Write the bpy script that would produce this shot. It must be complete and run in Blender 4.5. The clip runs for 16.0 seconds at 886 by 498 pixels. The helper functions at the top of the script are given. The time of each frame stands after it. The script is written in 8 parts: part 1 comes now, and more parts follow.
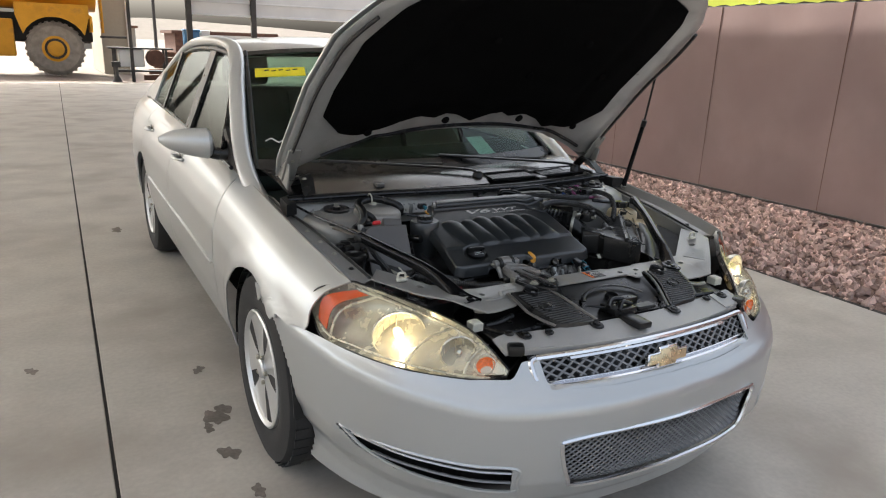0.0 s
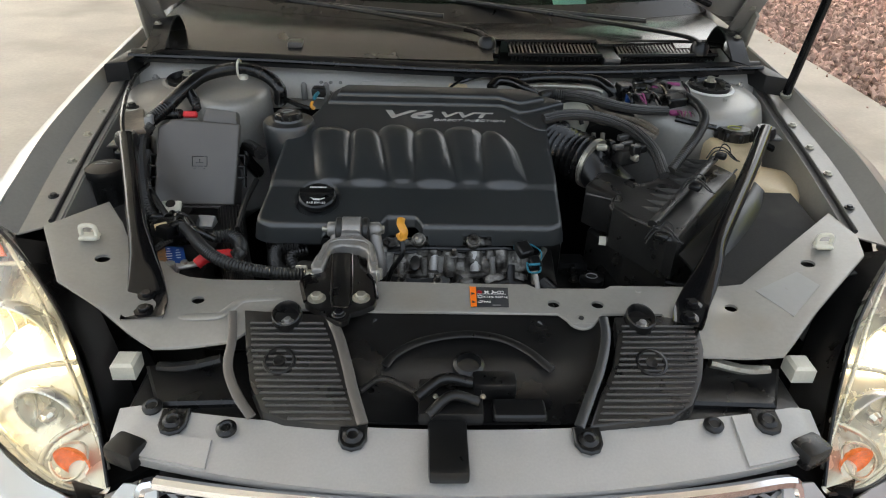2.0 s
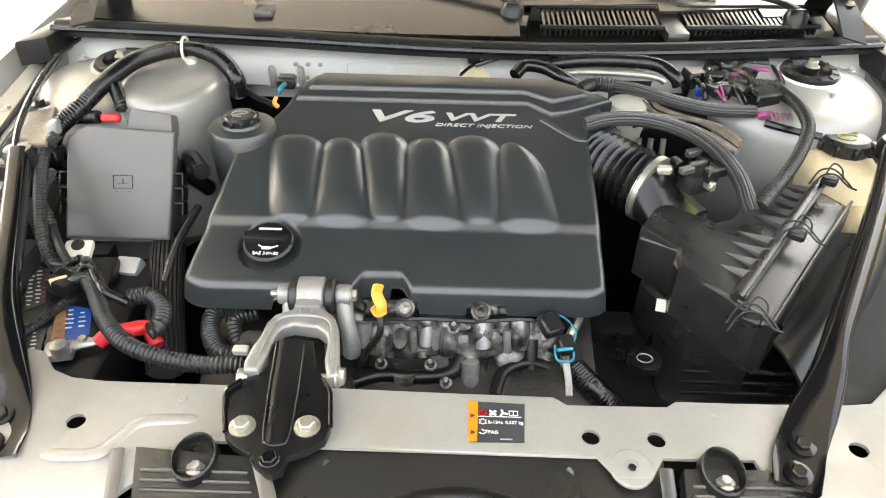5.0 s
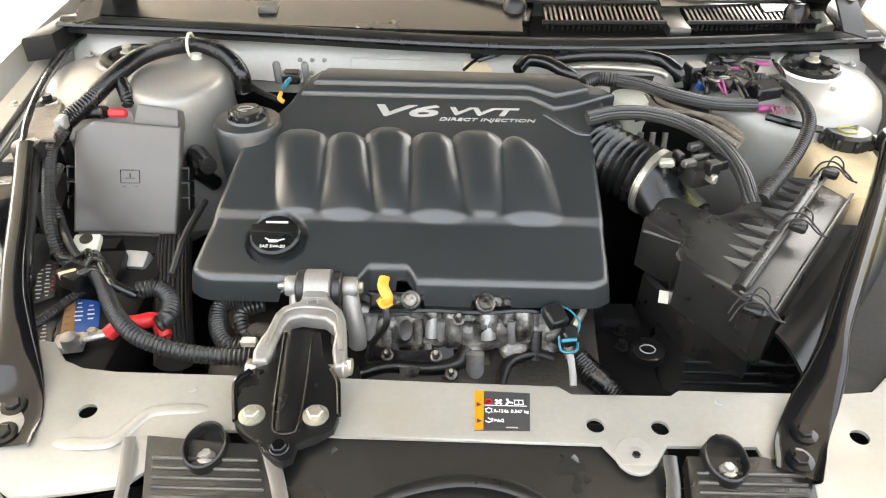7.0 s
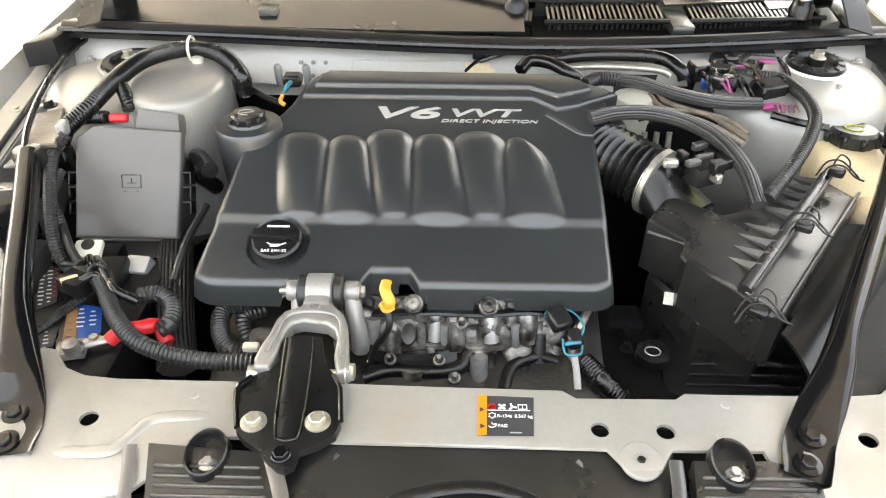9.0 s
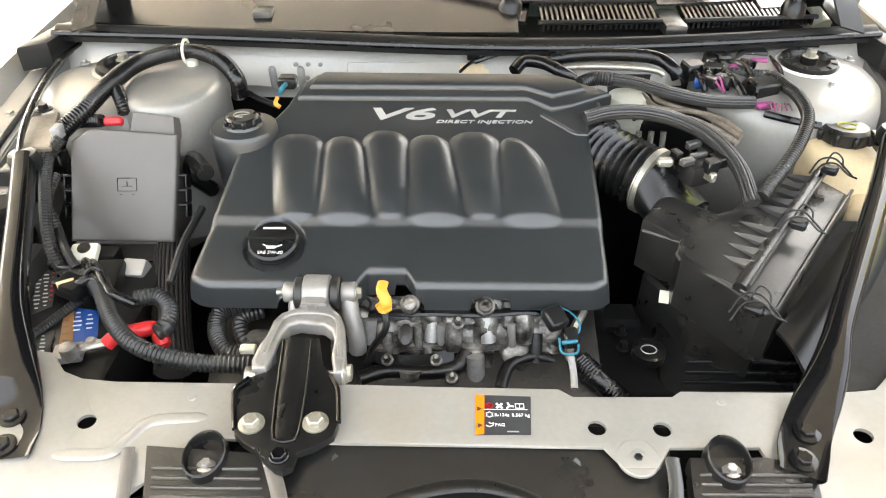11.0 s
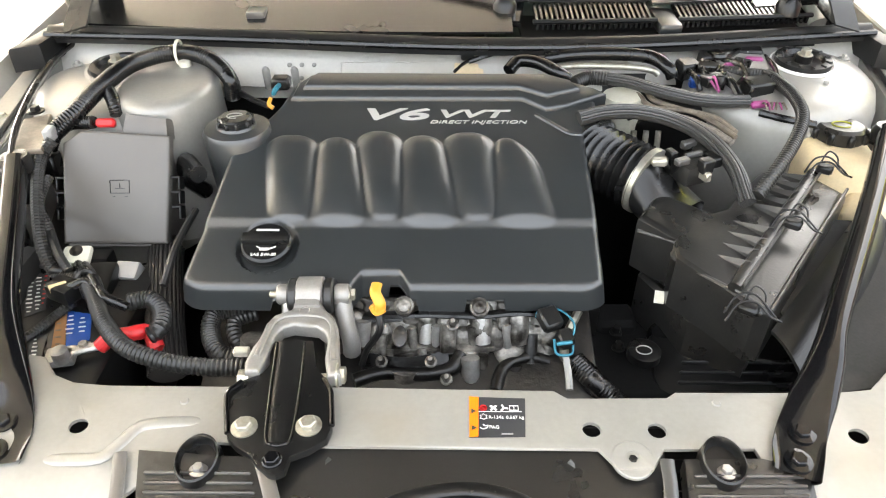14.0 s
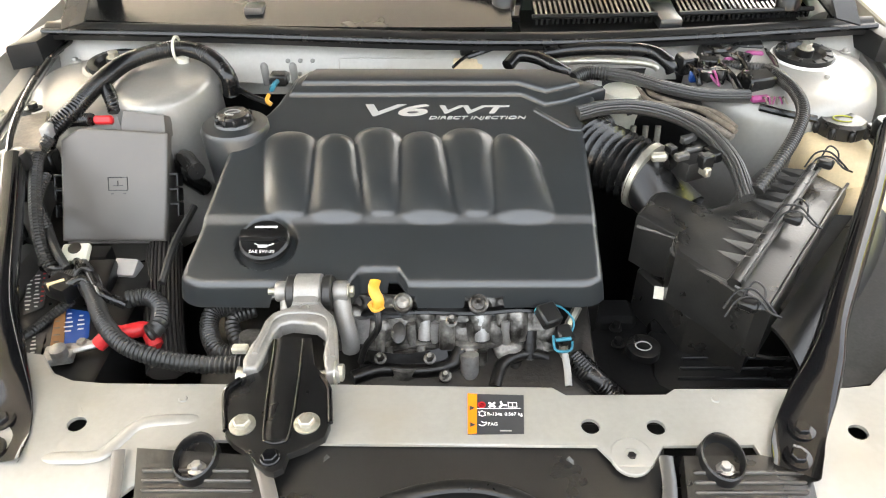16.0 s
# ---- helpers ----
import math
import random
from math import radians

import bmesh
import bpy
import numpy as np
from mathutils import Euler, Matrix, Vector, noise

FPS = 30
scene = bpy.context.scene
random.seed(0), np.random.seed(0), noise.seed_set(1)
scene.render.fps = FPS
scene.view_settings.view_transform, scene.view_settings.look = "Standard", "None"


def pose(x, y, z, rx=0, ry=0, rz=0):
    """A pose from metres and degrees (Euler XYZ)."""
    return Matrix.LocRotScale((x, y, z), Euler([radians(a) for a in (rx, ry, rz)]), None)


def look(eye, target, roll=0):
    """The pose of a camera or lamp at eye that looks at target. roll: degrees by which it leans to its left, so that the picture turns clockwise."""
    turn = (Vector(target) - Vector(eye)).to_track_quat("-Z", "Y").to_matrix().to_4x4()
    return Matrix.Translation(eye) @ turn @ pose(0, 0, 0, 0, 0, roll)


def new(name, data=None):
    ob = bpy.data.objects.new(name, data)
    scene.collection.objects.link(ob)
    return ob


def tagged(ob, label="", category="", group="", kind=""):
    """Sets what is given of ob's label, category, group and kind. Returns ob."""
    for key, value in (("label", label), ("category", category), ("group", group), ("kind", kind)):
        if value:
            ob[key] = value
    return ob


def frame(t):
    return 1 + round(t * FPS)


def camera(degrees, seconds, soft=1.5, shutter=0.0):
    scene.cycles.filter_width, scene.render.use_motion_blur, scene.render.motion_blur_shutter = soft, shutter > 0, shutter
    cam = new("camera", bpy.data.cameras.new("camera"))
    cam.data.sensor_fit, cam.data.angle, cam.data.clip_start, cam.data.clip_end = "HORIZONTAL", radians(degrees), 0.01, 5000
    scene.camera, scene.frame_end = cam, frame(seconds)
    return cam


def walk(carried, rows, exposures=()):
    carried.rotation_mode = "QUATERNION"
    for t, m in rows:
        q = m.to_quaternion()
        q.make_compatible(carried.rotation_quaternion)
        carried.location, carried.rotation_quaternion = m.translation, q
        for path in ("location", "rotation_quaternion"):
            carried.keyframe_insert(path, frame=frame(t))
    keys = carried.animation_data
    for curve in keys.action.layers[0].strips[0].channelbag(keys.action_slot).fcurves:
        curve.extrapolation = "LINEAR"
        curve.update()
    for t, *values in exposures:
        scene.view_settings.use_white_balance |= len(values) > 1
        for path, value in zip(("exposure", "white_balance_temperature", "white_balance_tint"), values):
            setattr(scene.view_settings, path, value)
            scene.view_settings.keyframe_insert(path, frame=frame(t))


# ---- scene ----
cam = camera(65.0, 16.0, soft=1.1)
PATH = [
    (0, (-1.449, -1.38, 1.426), (-0.491, 0.285, 0.868), 2.0),
    (0.5, (-0.997, -1.204, 1.403), (-0.272, 0.508, 0.665), 1.2),
    (1, (-0.564, -1.093, 1.387), (-0.141, 0.656, 0.515), 3.5),
    (1.5, (-0.271, -0.851, 1.353), (0.002, 0.883, 0.394), 4.2),
    (2, (-0.078, -0.652, 1.344), (0.0, 1.066, 0.323), 2.0),
    (2.5, (-0.002, -0.48, 1.339), (-0.077, 1.175, 0.219), 0.5),
    (3, (-0.041, -0.342, 1.316), (-0.031, 1.279, 0.146), 0.2),
    (3.5, (-0.022, -0.28, 1.312), (-0.013, 1.331, 0.126), 0.6),
    (4, (-0.018, -0.26, 1.312), (-0.028, 1.353, 0.13), 0.7),
    (6.5, (-0.025, -0.273, 1.315), (-0.036, 1.349, 0.145), 1.5),
    (7, (-0.026, -0.275, 1.313), (-0.042, 1.34, 0.134), 1.0),
    (7.5, (-0.028, -0.271, 1.313), (-0.06, 1.334, 0.121), 0.8),
    (8, (-0.025, -0.268, 1.314), (-0.051, 1.343, 0.13), 0.7),
    (8.5, (-0.023, -0.268, 1.313), (-0.053, 1.346, 0.132), 0.4),
    (9, (-0.022, -0.267, 1.313), (-0.054, 1.346, 0.133), 0.2),
    (11.5, (-0.022, -0.27, 1.314), (-0.04, 1.348, 0.138), -0.0),
    (12, (-0.022, -0.27, 1.314), (-0.036, 1.35, 0.142), 0.2),
    (12.5, (-0.022, -0.27, 1.314), (-0.037, 1.347, 0.138), 0.1),
    (13, (-0.02, -0.269, 1.315), (-0.034, 1.351, 0.141), 0.0),
    (13.5, (-0.019, -0.267, 1.314), (-0.033, 1.346, 0.131), -0.0),
    (14, (-0.017, -0.265, 1.314), (-0.032, 1.35, 0.133), -0.2),
    (14.5, (-0.018, -0.264, 1.313), (-0.038, 1.348, 0.129), -0.2),
    (15, (-0.016, -0.263, 1.312), (-0.037, 1.342, 0.12), -0.3),
    (15.5, (-0.014, -0.263, 1.313), (-0.031, 1.342, 0.119), -0.2),
    (16, (-0.013, -0.262, 1.314), (-0.033, 1.344, 0.122), -0.5),
]
EXPOSURES = [(0.0, 1.76, 6350, 7), (1.0, 1.90, 6550, 8), (1.5, 2.07, 6550, 6), (2.0, 2.42, 6650, 4), (2.5, 3.05, 6750, 3), (3.0, 3.62, 6950, 4), (3.5, 3.93, 7100, 4), (6.5, 4.19, 7250, 6), (16.0, 4.19, 7250, 6)]
walk(cam, [(t, look(eye, target, roll)) for t, eye, target, roll in PATH], EXPOSURES)


# ---------------------------------------------------------------- world and light
world = bpy.data.worlds.new("sky")
scene.world = world
world.use_nodes = True
wn = world.node_tree
wn.nodes.clear()
w_out = wn.nodes.new("ShaderNodeOutputWorld")
w_bg = wn.nodes.new("ShaderNodeBackground")
w_sky = wn.nodes.new("ShaderNodeTexSky")
w_sky.sky_type = "NISHITA"
w_sky.sun_disc = False
w_sky.sun_elevation = radians(52)
w_sky.sun_rotation = radians(-20)
w_sky.dust_density = 9.0
w_sky.ozone_density = 0.1
w_sky.air_density = 0.85
w_bg.inputs["Strength"].default_value = 0.14
w_hue = wn.nodes.new("ShaderNodeHueSaturation")
w_hue.inputs["Saturation"].default_value = 0.55
wn.links.new(w_sky.outputs[0], w_hue.inputs["Color"])
wn.links.new(w_hue.outputs[0], w_bg.inputs["Color"])
wn.links.new(w_bg.outputs[0], w_out.inputs["Surface"])

sun = bpy.data.lights.new("sun", "SUN")
sun.energy, sun.angle, sun.color = 3.0, radians(0.5), (1.0, 0.95, 0.88)
sun_ob = new("sun", sun)
sun_ob.matrix_world = look((-3.4, 9.4, 12.8), (0, 0, 0))


# ---------------------------------------------------------------- materials
def mat(name, color, rough=0.5, metal=0.0, var=0.12, scale=6.0, fine=90.0, bump=0.15, depth=0.002, coat=0.0,
        spread=0.12, stain=None, stain_scale=1.2, stain_cut=(0.55, 0.7), island=0.0, emit=None, trans=0.0, ior=1.45, alpha=1.0, spec=0.5):
    m = bpy.data.materials.new(name)
    m.use_nodes = True
    nt = m.node_tree
    b = nt.nodes["Principled BSDF"]
    b.inputs["Roughness"].default_value = rough
    b.inputs["Metallic"].default_value = metal
    b.inputs["IOR"].default_value = ior
    b.inputs["Coat Weight"].default_value = coat
    b.inputs["Coat Roughness"].default_value = 0.06
    b.inputs["Transmission Weight"].default_value = trans
    b.inputs["Alpha"].default_value = alpha
    b.inputs["Specular IOR Level"].default_value = spec
    tc = nt.nodes.new("ShaderNodeTexCoord")

    def noise_at(s, detail=4.0):
        n = nt.nodes.new("ShaderNodeTexNoise")
        n.inputs["Scale"].default_value = s
        n.inputs["Detail"].default_value = detail
        nt.links.new(tc.outputs["Object"], n.inputs["Vector"])
        return n

    def ramp(src, a, b_, lo=0.3, hi=0.7):
        r = nt.nodes.new("ShaderNodeValToRGB")
        r.color_ramp.elements[0].position, r.color_ramp.elements[1].position = lo, hi
        r.color_ramp.elements[0].color, r.color_ramp.elements[1].color = (*a, 1), (*b_, 1)
        nt.links.new(src, r.inputs[0])
        return r

    big, small = noise_at(scale), noise_at(fine, 3.0)
    lo = tuple(c * (1 - var) for c in color)
    hi = tuple(min(1, c * (1 + var)) for c in color)
    col = ramp(big.outputs["Fac"], lo, hi).outputs[0]
    mix = nt.nodes.new("ShaderNodeMix")
    mix.data_type, mix.blend_type = "RGBA", "MULTIPLY"
    mix.inputs[0].default_value = 1.0
    nt.links.new(col, mix.inputs[6])
    nt.links.new(ramp(small.outputs["Fac"], (1 - var,) * 3, (1.0,) * 3).outputs[0], mix.inputs[7])
    col = mix.outputs[2]
    if stain:
        s = noise_at(stain_scale, 6.0)
        f = ramp(s.outputs["Fac"], (0, 0, 0), (1, 1, 1), *stain_cut)
        mx = nt.nodes.new("ShaderNodeMix")
        mx.data_type = "RGBA"
        nt.links.new(f.outputs[0], mx.inputs[0])
        nt.links.new(col, mx.inputs[6])
        mx.inputs[7].default_value = (*stain, 1)
        col = mx.outputs[2]
    if island:
        g = nt.nodes.new("ShaderNodeNewGeometry")
        r = ramp(g.outputs["Random Per Island"], (1 - island,) * 3, (1 + island,) * 3, 0, 1)
        mi = nt.nodes.new("ShaderNodeMix")
        mi.data_type, mi.blend_type = "RGBA", "MULTIPLY"
        mi.inputs[0].default_value = 1.0
        nt.links.new(col, mi.inputs[6])
        nt.links.new(r.outputs[0], mi.inputs[7])
        col = mi.outputs[2]
    nt.links.new(col, b.inputs["Base Color"])
    if spread:
        mr = nt.nodes.new("ShaderNodeMapRange")
        mr.inputs[3].default_value, mr.inputs[4].default_value = max(0.02, rough - spread), min(1, rough + spread)
        nt.links.new(big.outputs["Fac"], mr.inputs[0])
        nt.links.new(mr.outputs[0], b.inputs["Roughness"])
    if bump:
        bp = nt.nodes.new("ShaderNodeBump")
        bp.inputs["Strength"].default_value, bp.inputs["Distance"].default_value = bump, depth
        nt.links.new(small.outputs["Fac"], bp.inputs["Height"])
        nt.links.new(bp.outputs[0], b.inputs["Normal"])
    if emit:
        b.inputs["Emission Color"].default_value = (*emit[0], 1)
        b.inputs["Emission Strength"].default_value = emit[1]
    return m


PAINT = mat("silver_paint", (0.53, 0.545, 0.54), 0.33, 0.58, var=0.03, scale=2.0, fine=900, bump=0.02, depth=0.0003, coat=0.5, spread=0.04)
PRIMER = mat("bay_paint", (0.30, 0.292, 0.27), 0.42, 0.30, var=0.07, scale=7.0, fine=160, bump=0.06, depth=0.0006, coat=0.25, stain=(0.27, 0.235, 0.185), stain_scale=5.0, stain_cut=(0.56, 0.82))
COVER = mat("cover_plastic", (0.024, 0.0265, 0.0275), 0.32, spec=1.0, var=0.12, scale=9, fine=1500, bump=0.25, depth=0.0004, spread=0.05)
BLACK = mat("black_plastic", (0.008, 0.008, 0.008), 0.30, spec=0.5, var=0.2, scale=14, fine=500, bump=0.2, depth=0.0006)
DUSTY = mat("dusty_plastic", (0.016, 0.0155, 0.0145), 0.30, spec=0.65, var=0.25, scale=18, fine=260, bump=0.25, depth=0.0008, stain=(0.045, 0.040, 0.033), stain_scale=14, stain_cut=(0.52, 0.85))
FUSE = mat("fuse_box_plastic", (0.11, 0.10, 0.089), 0.38, spec=0.7, var=0.10, scale=10, fine=1100, bump=0.25, depth=0.0004)
GLOSSBLACK = mat("black_enamel", (0.006, 0.006, 0.0065), 0.09, spec=0.42, var=0.2, scale=20, fine=300, bump=0.05, depth=0.0003, spread=0.03)
RUBBER = mat("rubber", (0.022, 0.0215, 0.0205), 0.42, spec=0.6, var=0.2, scale=20, fine=400, bump=0.2, depth=0.0006)
HOSE = mat("hose_rubber", (0.008, 0.008, 0.008), 0.25, spec=0.6, var=0.2, scale=30, fine=500, bump=0.2, depth=0.0005)
BRAID = mat("braided_sleeve", (0.055, 0.053, 0.050), 0.38, spec=0.8, var=0.4, scale=300, fine=900, bump=0.5, depth=0.0008)
TAN = mat("tan_tape", (0.20, 0.165, 0.125), 0.6, var=0.3, scale=60, fine=300)
TAPED = mat("grey_tan_tape", (0.27, 0.24, 0.20), 0.5, var=0.3, scale=80, fine=300)
ALU = mat("cast_aluminium", (0.50, 0.49, 0.47), 0.45, 0.85, var=0.15, scale=40, fine=350, bump=0.25, depth=0.0008, stain=(0.22, 0.18, 0.13), stain_scale=24, stain_cut=(0.6, 0.8))
GRIMY = mat("grimy_casting", (0.25, 0.238, 0.215), 0.34, 0.55, var=0.35, scale=45, fine=260, bump=0.4, depth=0.0014, stain=(0.022, 0.019, 0.016), stain_scale=30, stain_cut=(0.43, 0.60))
STEEL = mat("zinc_steel", (0.46, 0.445, 0.38), 0.42, 0.75, var=0.15, scale=60, fine=300, bump=0.12, depth=0.0005, stain=(0.28, 0.25, 0.19), stain_scale=60, stain_cut=(0.5, 0.75))
CHROME = mat("chrome", (0.78, 0.78, 0.79), 0.10, 1.0, var=0.03, scale=20, fine=200, bump=0.0, spread=0.03)
MESHGREY = mat("grille_plastic", (0.22, 0.22, 0.22), 0.36, 0.4, var=0.1, scale=30, fine=300, bump=0.05)
GOLD = mat("gold_badge", (0.72, 0.60, 0.38), 0.28, 0.8, var=0.08, scale=40, fine=300, bump=0.05)
YELLOW = mat("yellow_plastic", (0.66, 0.31, 0.04), 0.4, var=0.06, scale=30, fine=300, bump=0.1, depth=0.0004)
RED = mat("red_plastic", (0.55, 0.02, 0.025), 0.4, var=0.1, scale=30, fine=300, bump=0.1)
TEAL = mat("teal_plastic", (0.03, 0.18, 0.25), 0.35, var=0.15, scale=50, fine=300)
MAGENTA = mat("magenta_plastic", (0.30, 0.05, 0.17), 0.4, var=0.2, scale=50, fine=300)
BLUE = mat("blue_label", (0.012, 0.07, 0.30), 0.35, var=0.05, bump=0.0)
ORANGE = mat("orange_label", (0.95, 0.20, 0.01), 0.4, var=0.03, bump=0.0)
BROWNLABEL = mat("brown_label", (0.30, 0.15, 0.06), 0.45, var=0.08, bump=0.0)
LABELGREY = mat("dark_label", (0.035, 0.036, 0.038), 0.4, var=0.05, bump=0.0)
WHITE = mat("white_print", (0.72, 0.72, 0.70), 0.5, var=0.03, bump=0.0)
GREYPRINT = mat("grey_print", (0.30, 0.30, 0.29), 0.5, var=0.03, bump=0.0)
SILVERTEXT = mat("silver_lettering", (0.62, 0.61, 0.59), 0.35, 0.5, var=0.03, bump=0.0)
GREENPRINT = mat("faded_green_print", (0.42, 0.42, 0.06), 0.5, var=0.1, bump=0.0)
TANK = mat("aged_tank_plastic", (0.74, 0.60, 0.38), 0.4, var=0.10, scale=9, fine=200, bump=0.1, depth=0.0008, stain=(0.50, 0.36, 0.15), stain_scale=8, stain_cut=(0.5, 0.8))
CREAM = mat("cream_plastic", (0.62, 0.60, 0.50), 0.45, var=0.08, scale=20, fine=250)
LINER = mat("hood_liner_felt", (0.004, 0.004, 0.0042), 0.95, var=0.3, scale=14, fine=700, bump=0.6, depth=0.002, spec=0.05)
TYRE = mat("tyre_rubber", (0.035, 0.034, 0.033), 0.8, var=0.2, scale=10, fine=300, bump=0.3)
RIM = mat("alloy_rim", (0.70, 0.70, 0.69), 0.34, 0.7, var=0.05, scale=12, fine=300, bump=0.05, coat=0.4)
# Near-black for dark cabin trim and for shade painted into the bay's depths.
DARK = mat("dark_trim_and_shade", (0.007, 0.007, 0.007), 0.85, spec=0.2, var=0.3, scale=10, fine=200)
SEAT = mat("grey_cloth", (0.045, 0.045, 0.042), 0.9, var=0.15, scale=20, fine=500)
REFLECT = mat("headlight_reflector", (0.80, 0.77, 0.69), 0.28, 0.65, var=0.06, scale=25, fine=120, bump=0.05)
AMBER = mat("amber_lens", (0.75, 0.10, 0.02), 0.2, var=0.05, scale=40, fine=200, bump=0.1)
AMBERGLOW = mat("lit_amber_lens", (0.80, 0.17, 0.04), 0.25, var=0.25, scale=120, fine=300, bump=0.5, depth=0.002, emit=((1.0, 0.25, 0.05), 0.05))
BULB = mat("lit_bulb", (1.0, 0.85, 0.5), 0.3, var=0.0, bump=0.0, emit=((1.0, 0.75, 0.38), 1.0))
CONCRETE = mat("concrete_slab", (0.50, 0.462, 0.405), 0.62, var=0.12, scale=2.4, fine=45, bump=0.18, depth=0.002, stain=(0.34, 0.30, 0.255), stain_scale=1.5, stain_cut=(0.48, 0.72))
JOINT = mat("joint_filler", (0.045, 0.04, 0.035), 0.9, var=0.3, scale=10, fine=120, bump=0.4)
OIL = mat("oil_stain", (0.19, 0.16, 0.135), 0.5, var=0.3, scale=12, fine=90, bump=0.1)
DIRT = mat("desert_ground", (0.155, 0.12, 0.095), 0.9, var=0.18, scale=0.25, fine=8, bump=0.3, depth=0.02)
STONE = mat("crushed_rock", (0.60, 0.43, 0.37), 0.85, var=0.15, scale=25, fine=120, bump=0.4, island=0.45)
ROCKBED = mat("rock_bed", (0.20, 0.125, 0.10), 0.9, var=0.35, scale=30, fine=160, bump=0.8, depth=0.01)
SCREEN = mat("brown_privacy_mesh", (0.34, 0.245, 0.23), 0.8, var=0.17, scale=1.3, fine=700, bump=0.35, depth=0.001, stain=(0.27, 0.185, 0.175), stain_scale=0.7, stain_cut=(0.45, 0.7))
BANNER = mat("yellow_green_banner", (0.55, 0.62, 0.08), 0.6, var=0.05, scale=2, fine=300)
STEELPOST = mat("painted_steel", (0.06, 0.055, 0.05), 0.55, var=0.2, scale=8, fine=120)
BAYWALL = mat("bulkhead_paint", (0.56, 0.54, 0.495), 0.42, 0.15, var=0.06, scale=7.0, fine=160, bump=0.06, depth=0.0006, coat=0.25, stain=(0.42, 0.37, 0.28), stain_scale=5.0, stain_cut=(0.62, 0.85))
CASTING = mat("pale_cast_alloy", (0.30, 0.288, 0.27), 0.42, 0.45, var=0.10, scale=40, fine=420, bump=0.3, depth=0.0007, stain=(0.16, 0.14, 0.115), stain_scale=30, stain_cut=(0.58, 0.8))
PANELGREY = mat("satin_grey_panel", (0.42, 0.415, 0.40), 0.45, 0.3, var=0.06, scale=9, fine=300, bump=0.08, depth=0.0006)
MATTE = mat("matte_black_plastic", (0.013, 0.013, 0.013), 0.42, spec=0.35, var=0.2, scale=12, fine=400, bump=0.2, depth=0.0006)
CREAMREFLECT = mat("aged_reflector", (0.78, 0.76, 0.70), 0.26, 0.55, var=0.12, scale=28, fine=120, bump=0.25, depth=0.002)
CEILING = mat("canopy_underside", (0.70, 0.71, 0.70), 0.55, var=0.06, scale=1.0, fine=40)
# Near-black that paints deep shade into gaps; also serves small dark metal parts.
SHADEMETAL = mat("dark_metal_and_shade", (0.008, 0.0075, 0.007), 0.34, spec=0.5, var=0.4, scale=30, fine=200, bump=0.3)
WHITESTEEL = mat("white_corrugated_steel", (0.74, 0.73, 0.70), 0.45, var=0.05, scale=1.5, fine=80, bump=0.05)
TRUCKYELLOW = mat("worn_yellow_paint", (0.72, 0.36, 0.025), 0.45, var=0.12, scale=2.5, fine=60, stain=(0.42, 0.22, 0.05), stain_scale=2.5, stain_cut=(0.58, 0.8))
TRUCKTYRE = mat("dusty_tyre", (0.33, 0.30, 0.27), 0.9, var=0.2, scale=6, fine=60, bump=0.4)
RUST = mat("rusty_steel", (0.15, 0.075, 0.05), 0.8, var=0.35, scale=4, fine=60, bump=0.3)
TARPBLUE = mat("blue_paint", (0.06, 0.17, 0.32), 0.5, var=0.1, scale=4, fine=60)
BUILDING = mat("tan_wall", (0.38, 0.345, 0.28), 0.85, var=0.06, scale=0.6, fine=12)
HILL = mat("hazy_hills", (0.135, 0.115, 0.095), 1.0, var=0.12, scale=0.02, fine=0.3, bump=0.0)
STICKER = mat("yellow_marker", (0.85, 0.72, 0.02), 0.6, var=0.08, scale=30, fine=200, bump=0.0)
PAPER = mat("white_paper", (0.85, 0.87, 0.87), 0.7, var=0.02, bump=0.0)
INNERPAINT = mat("inner_panel_paint", (0.50, 0.505, 0.495), 0.30, 0.4, var=0.06, scale=4.0, fine=200, bump=0.05, depth=0.0006, coat=0.3, stain=(0.30, 0.295, 0.28), stain_scale=6.0, stain_cut=(0.5, 0.8))
STRAP = mat("dusty_brown_metal", (0.24, 0.205, 0.165), 0.5, 0.2, var=0.25, scale=30, fine=200, bump=0.2, stain=(0.10, 0.075, 0.055), stain_scale=20, stain_cut=(0.5, 0.75))
SHIELD = mat("worn_shield_plastic", (0.022, 0.022, 0.022), 0.62, spec=0.2, var=0.25, scale=16, fine=300, bump=0.25, depth=0.0008, stain=(0.05, 0.047, 0.042), stain_scale=10, stain_cut=(0.5, 0.8))
FUSE_RIB = mat("grey_rib_plastic", (0.05, 0.048, 0.045), 0.36, spec=0.8, var=0.15, scale=20, fine=700, bump=0.2, depth=0.0004)


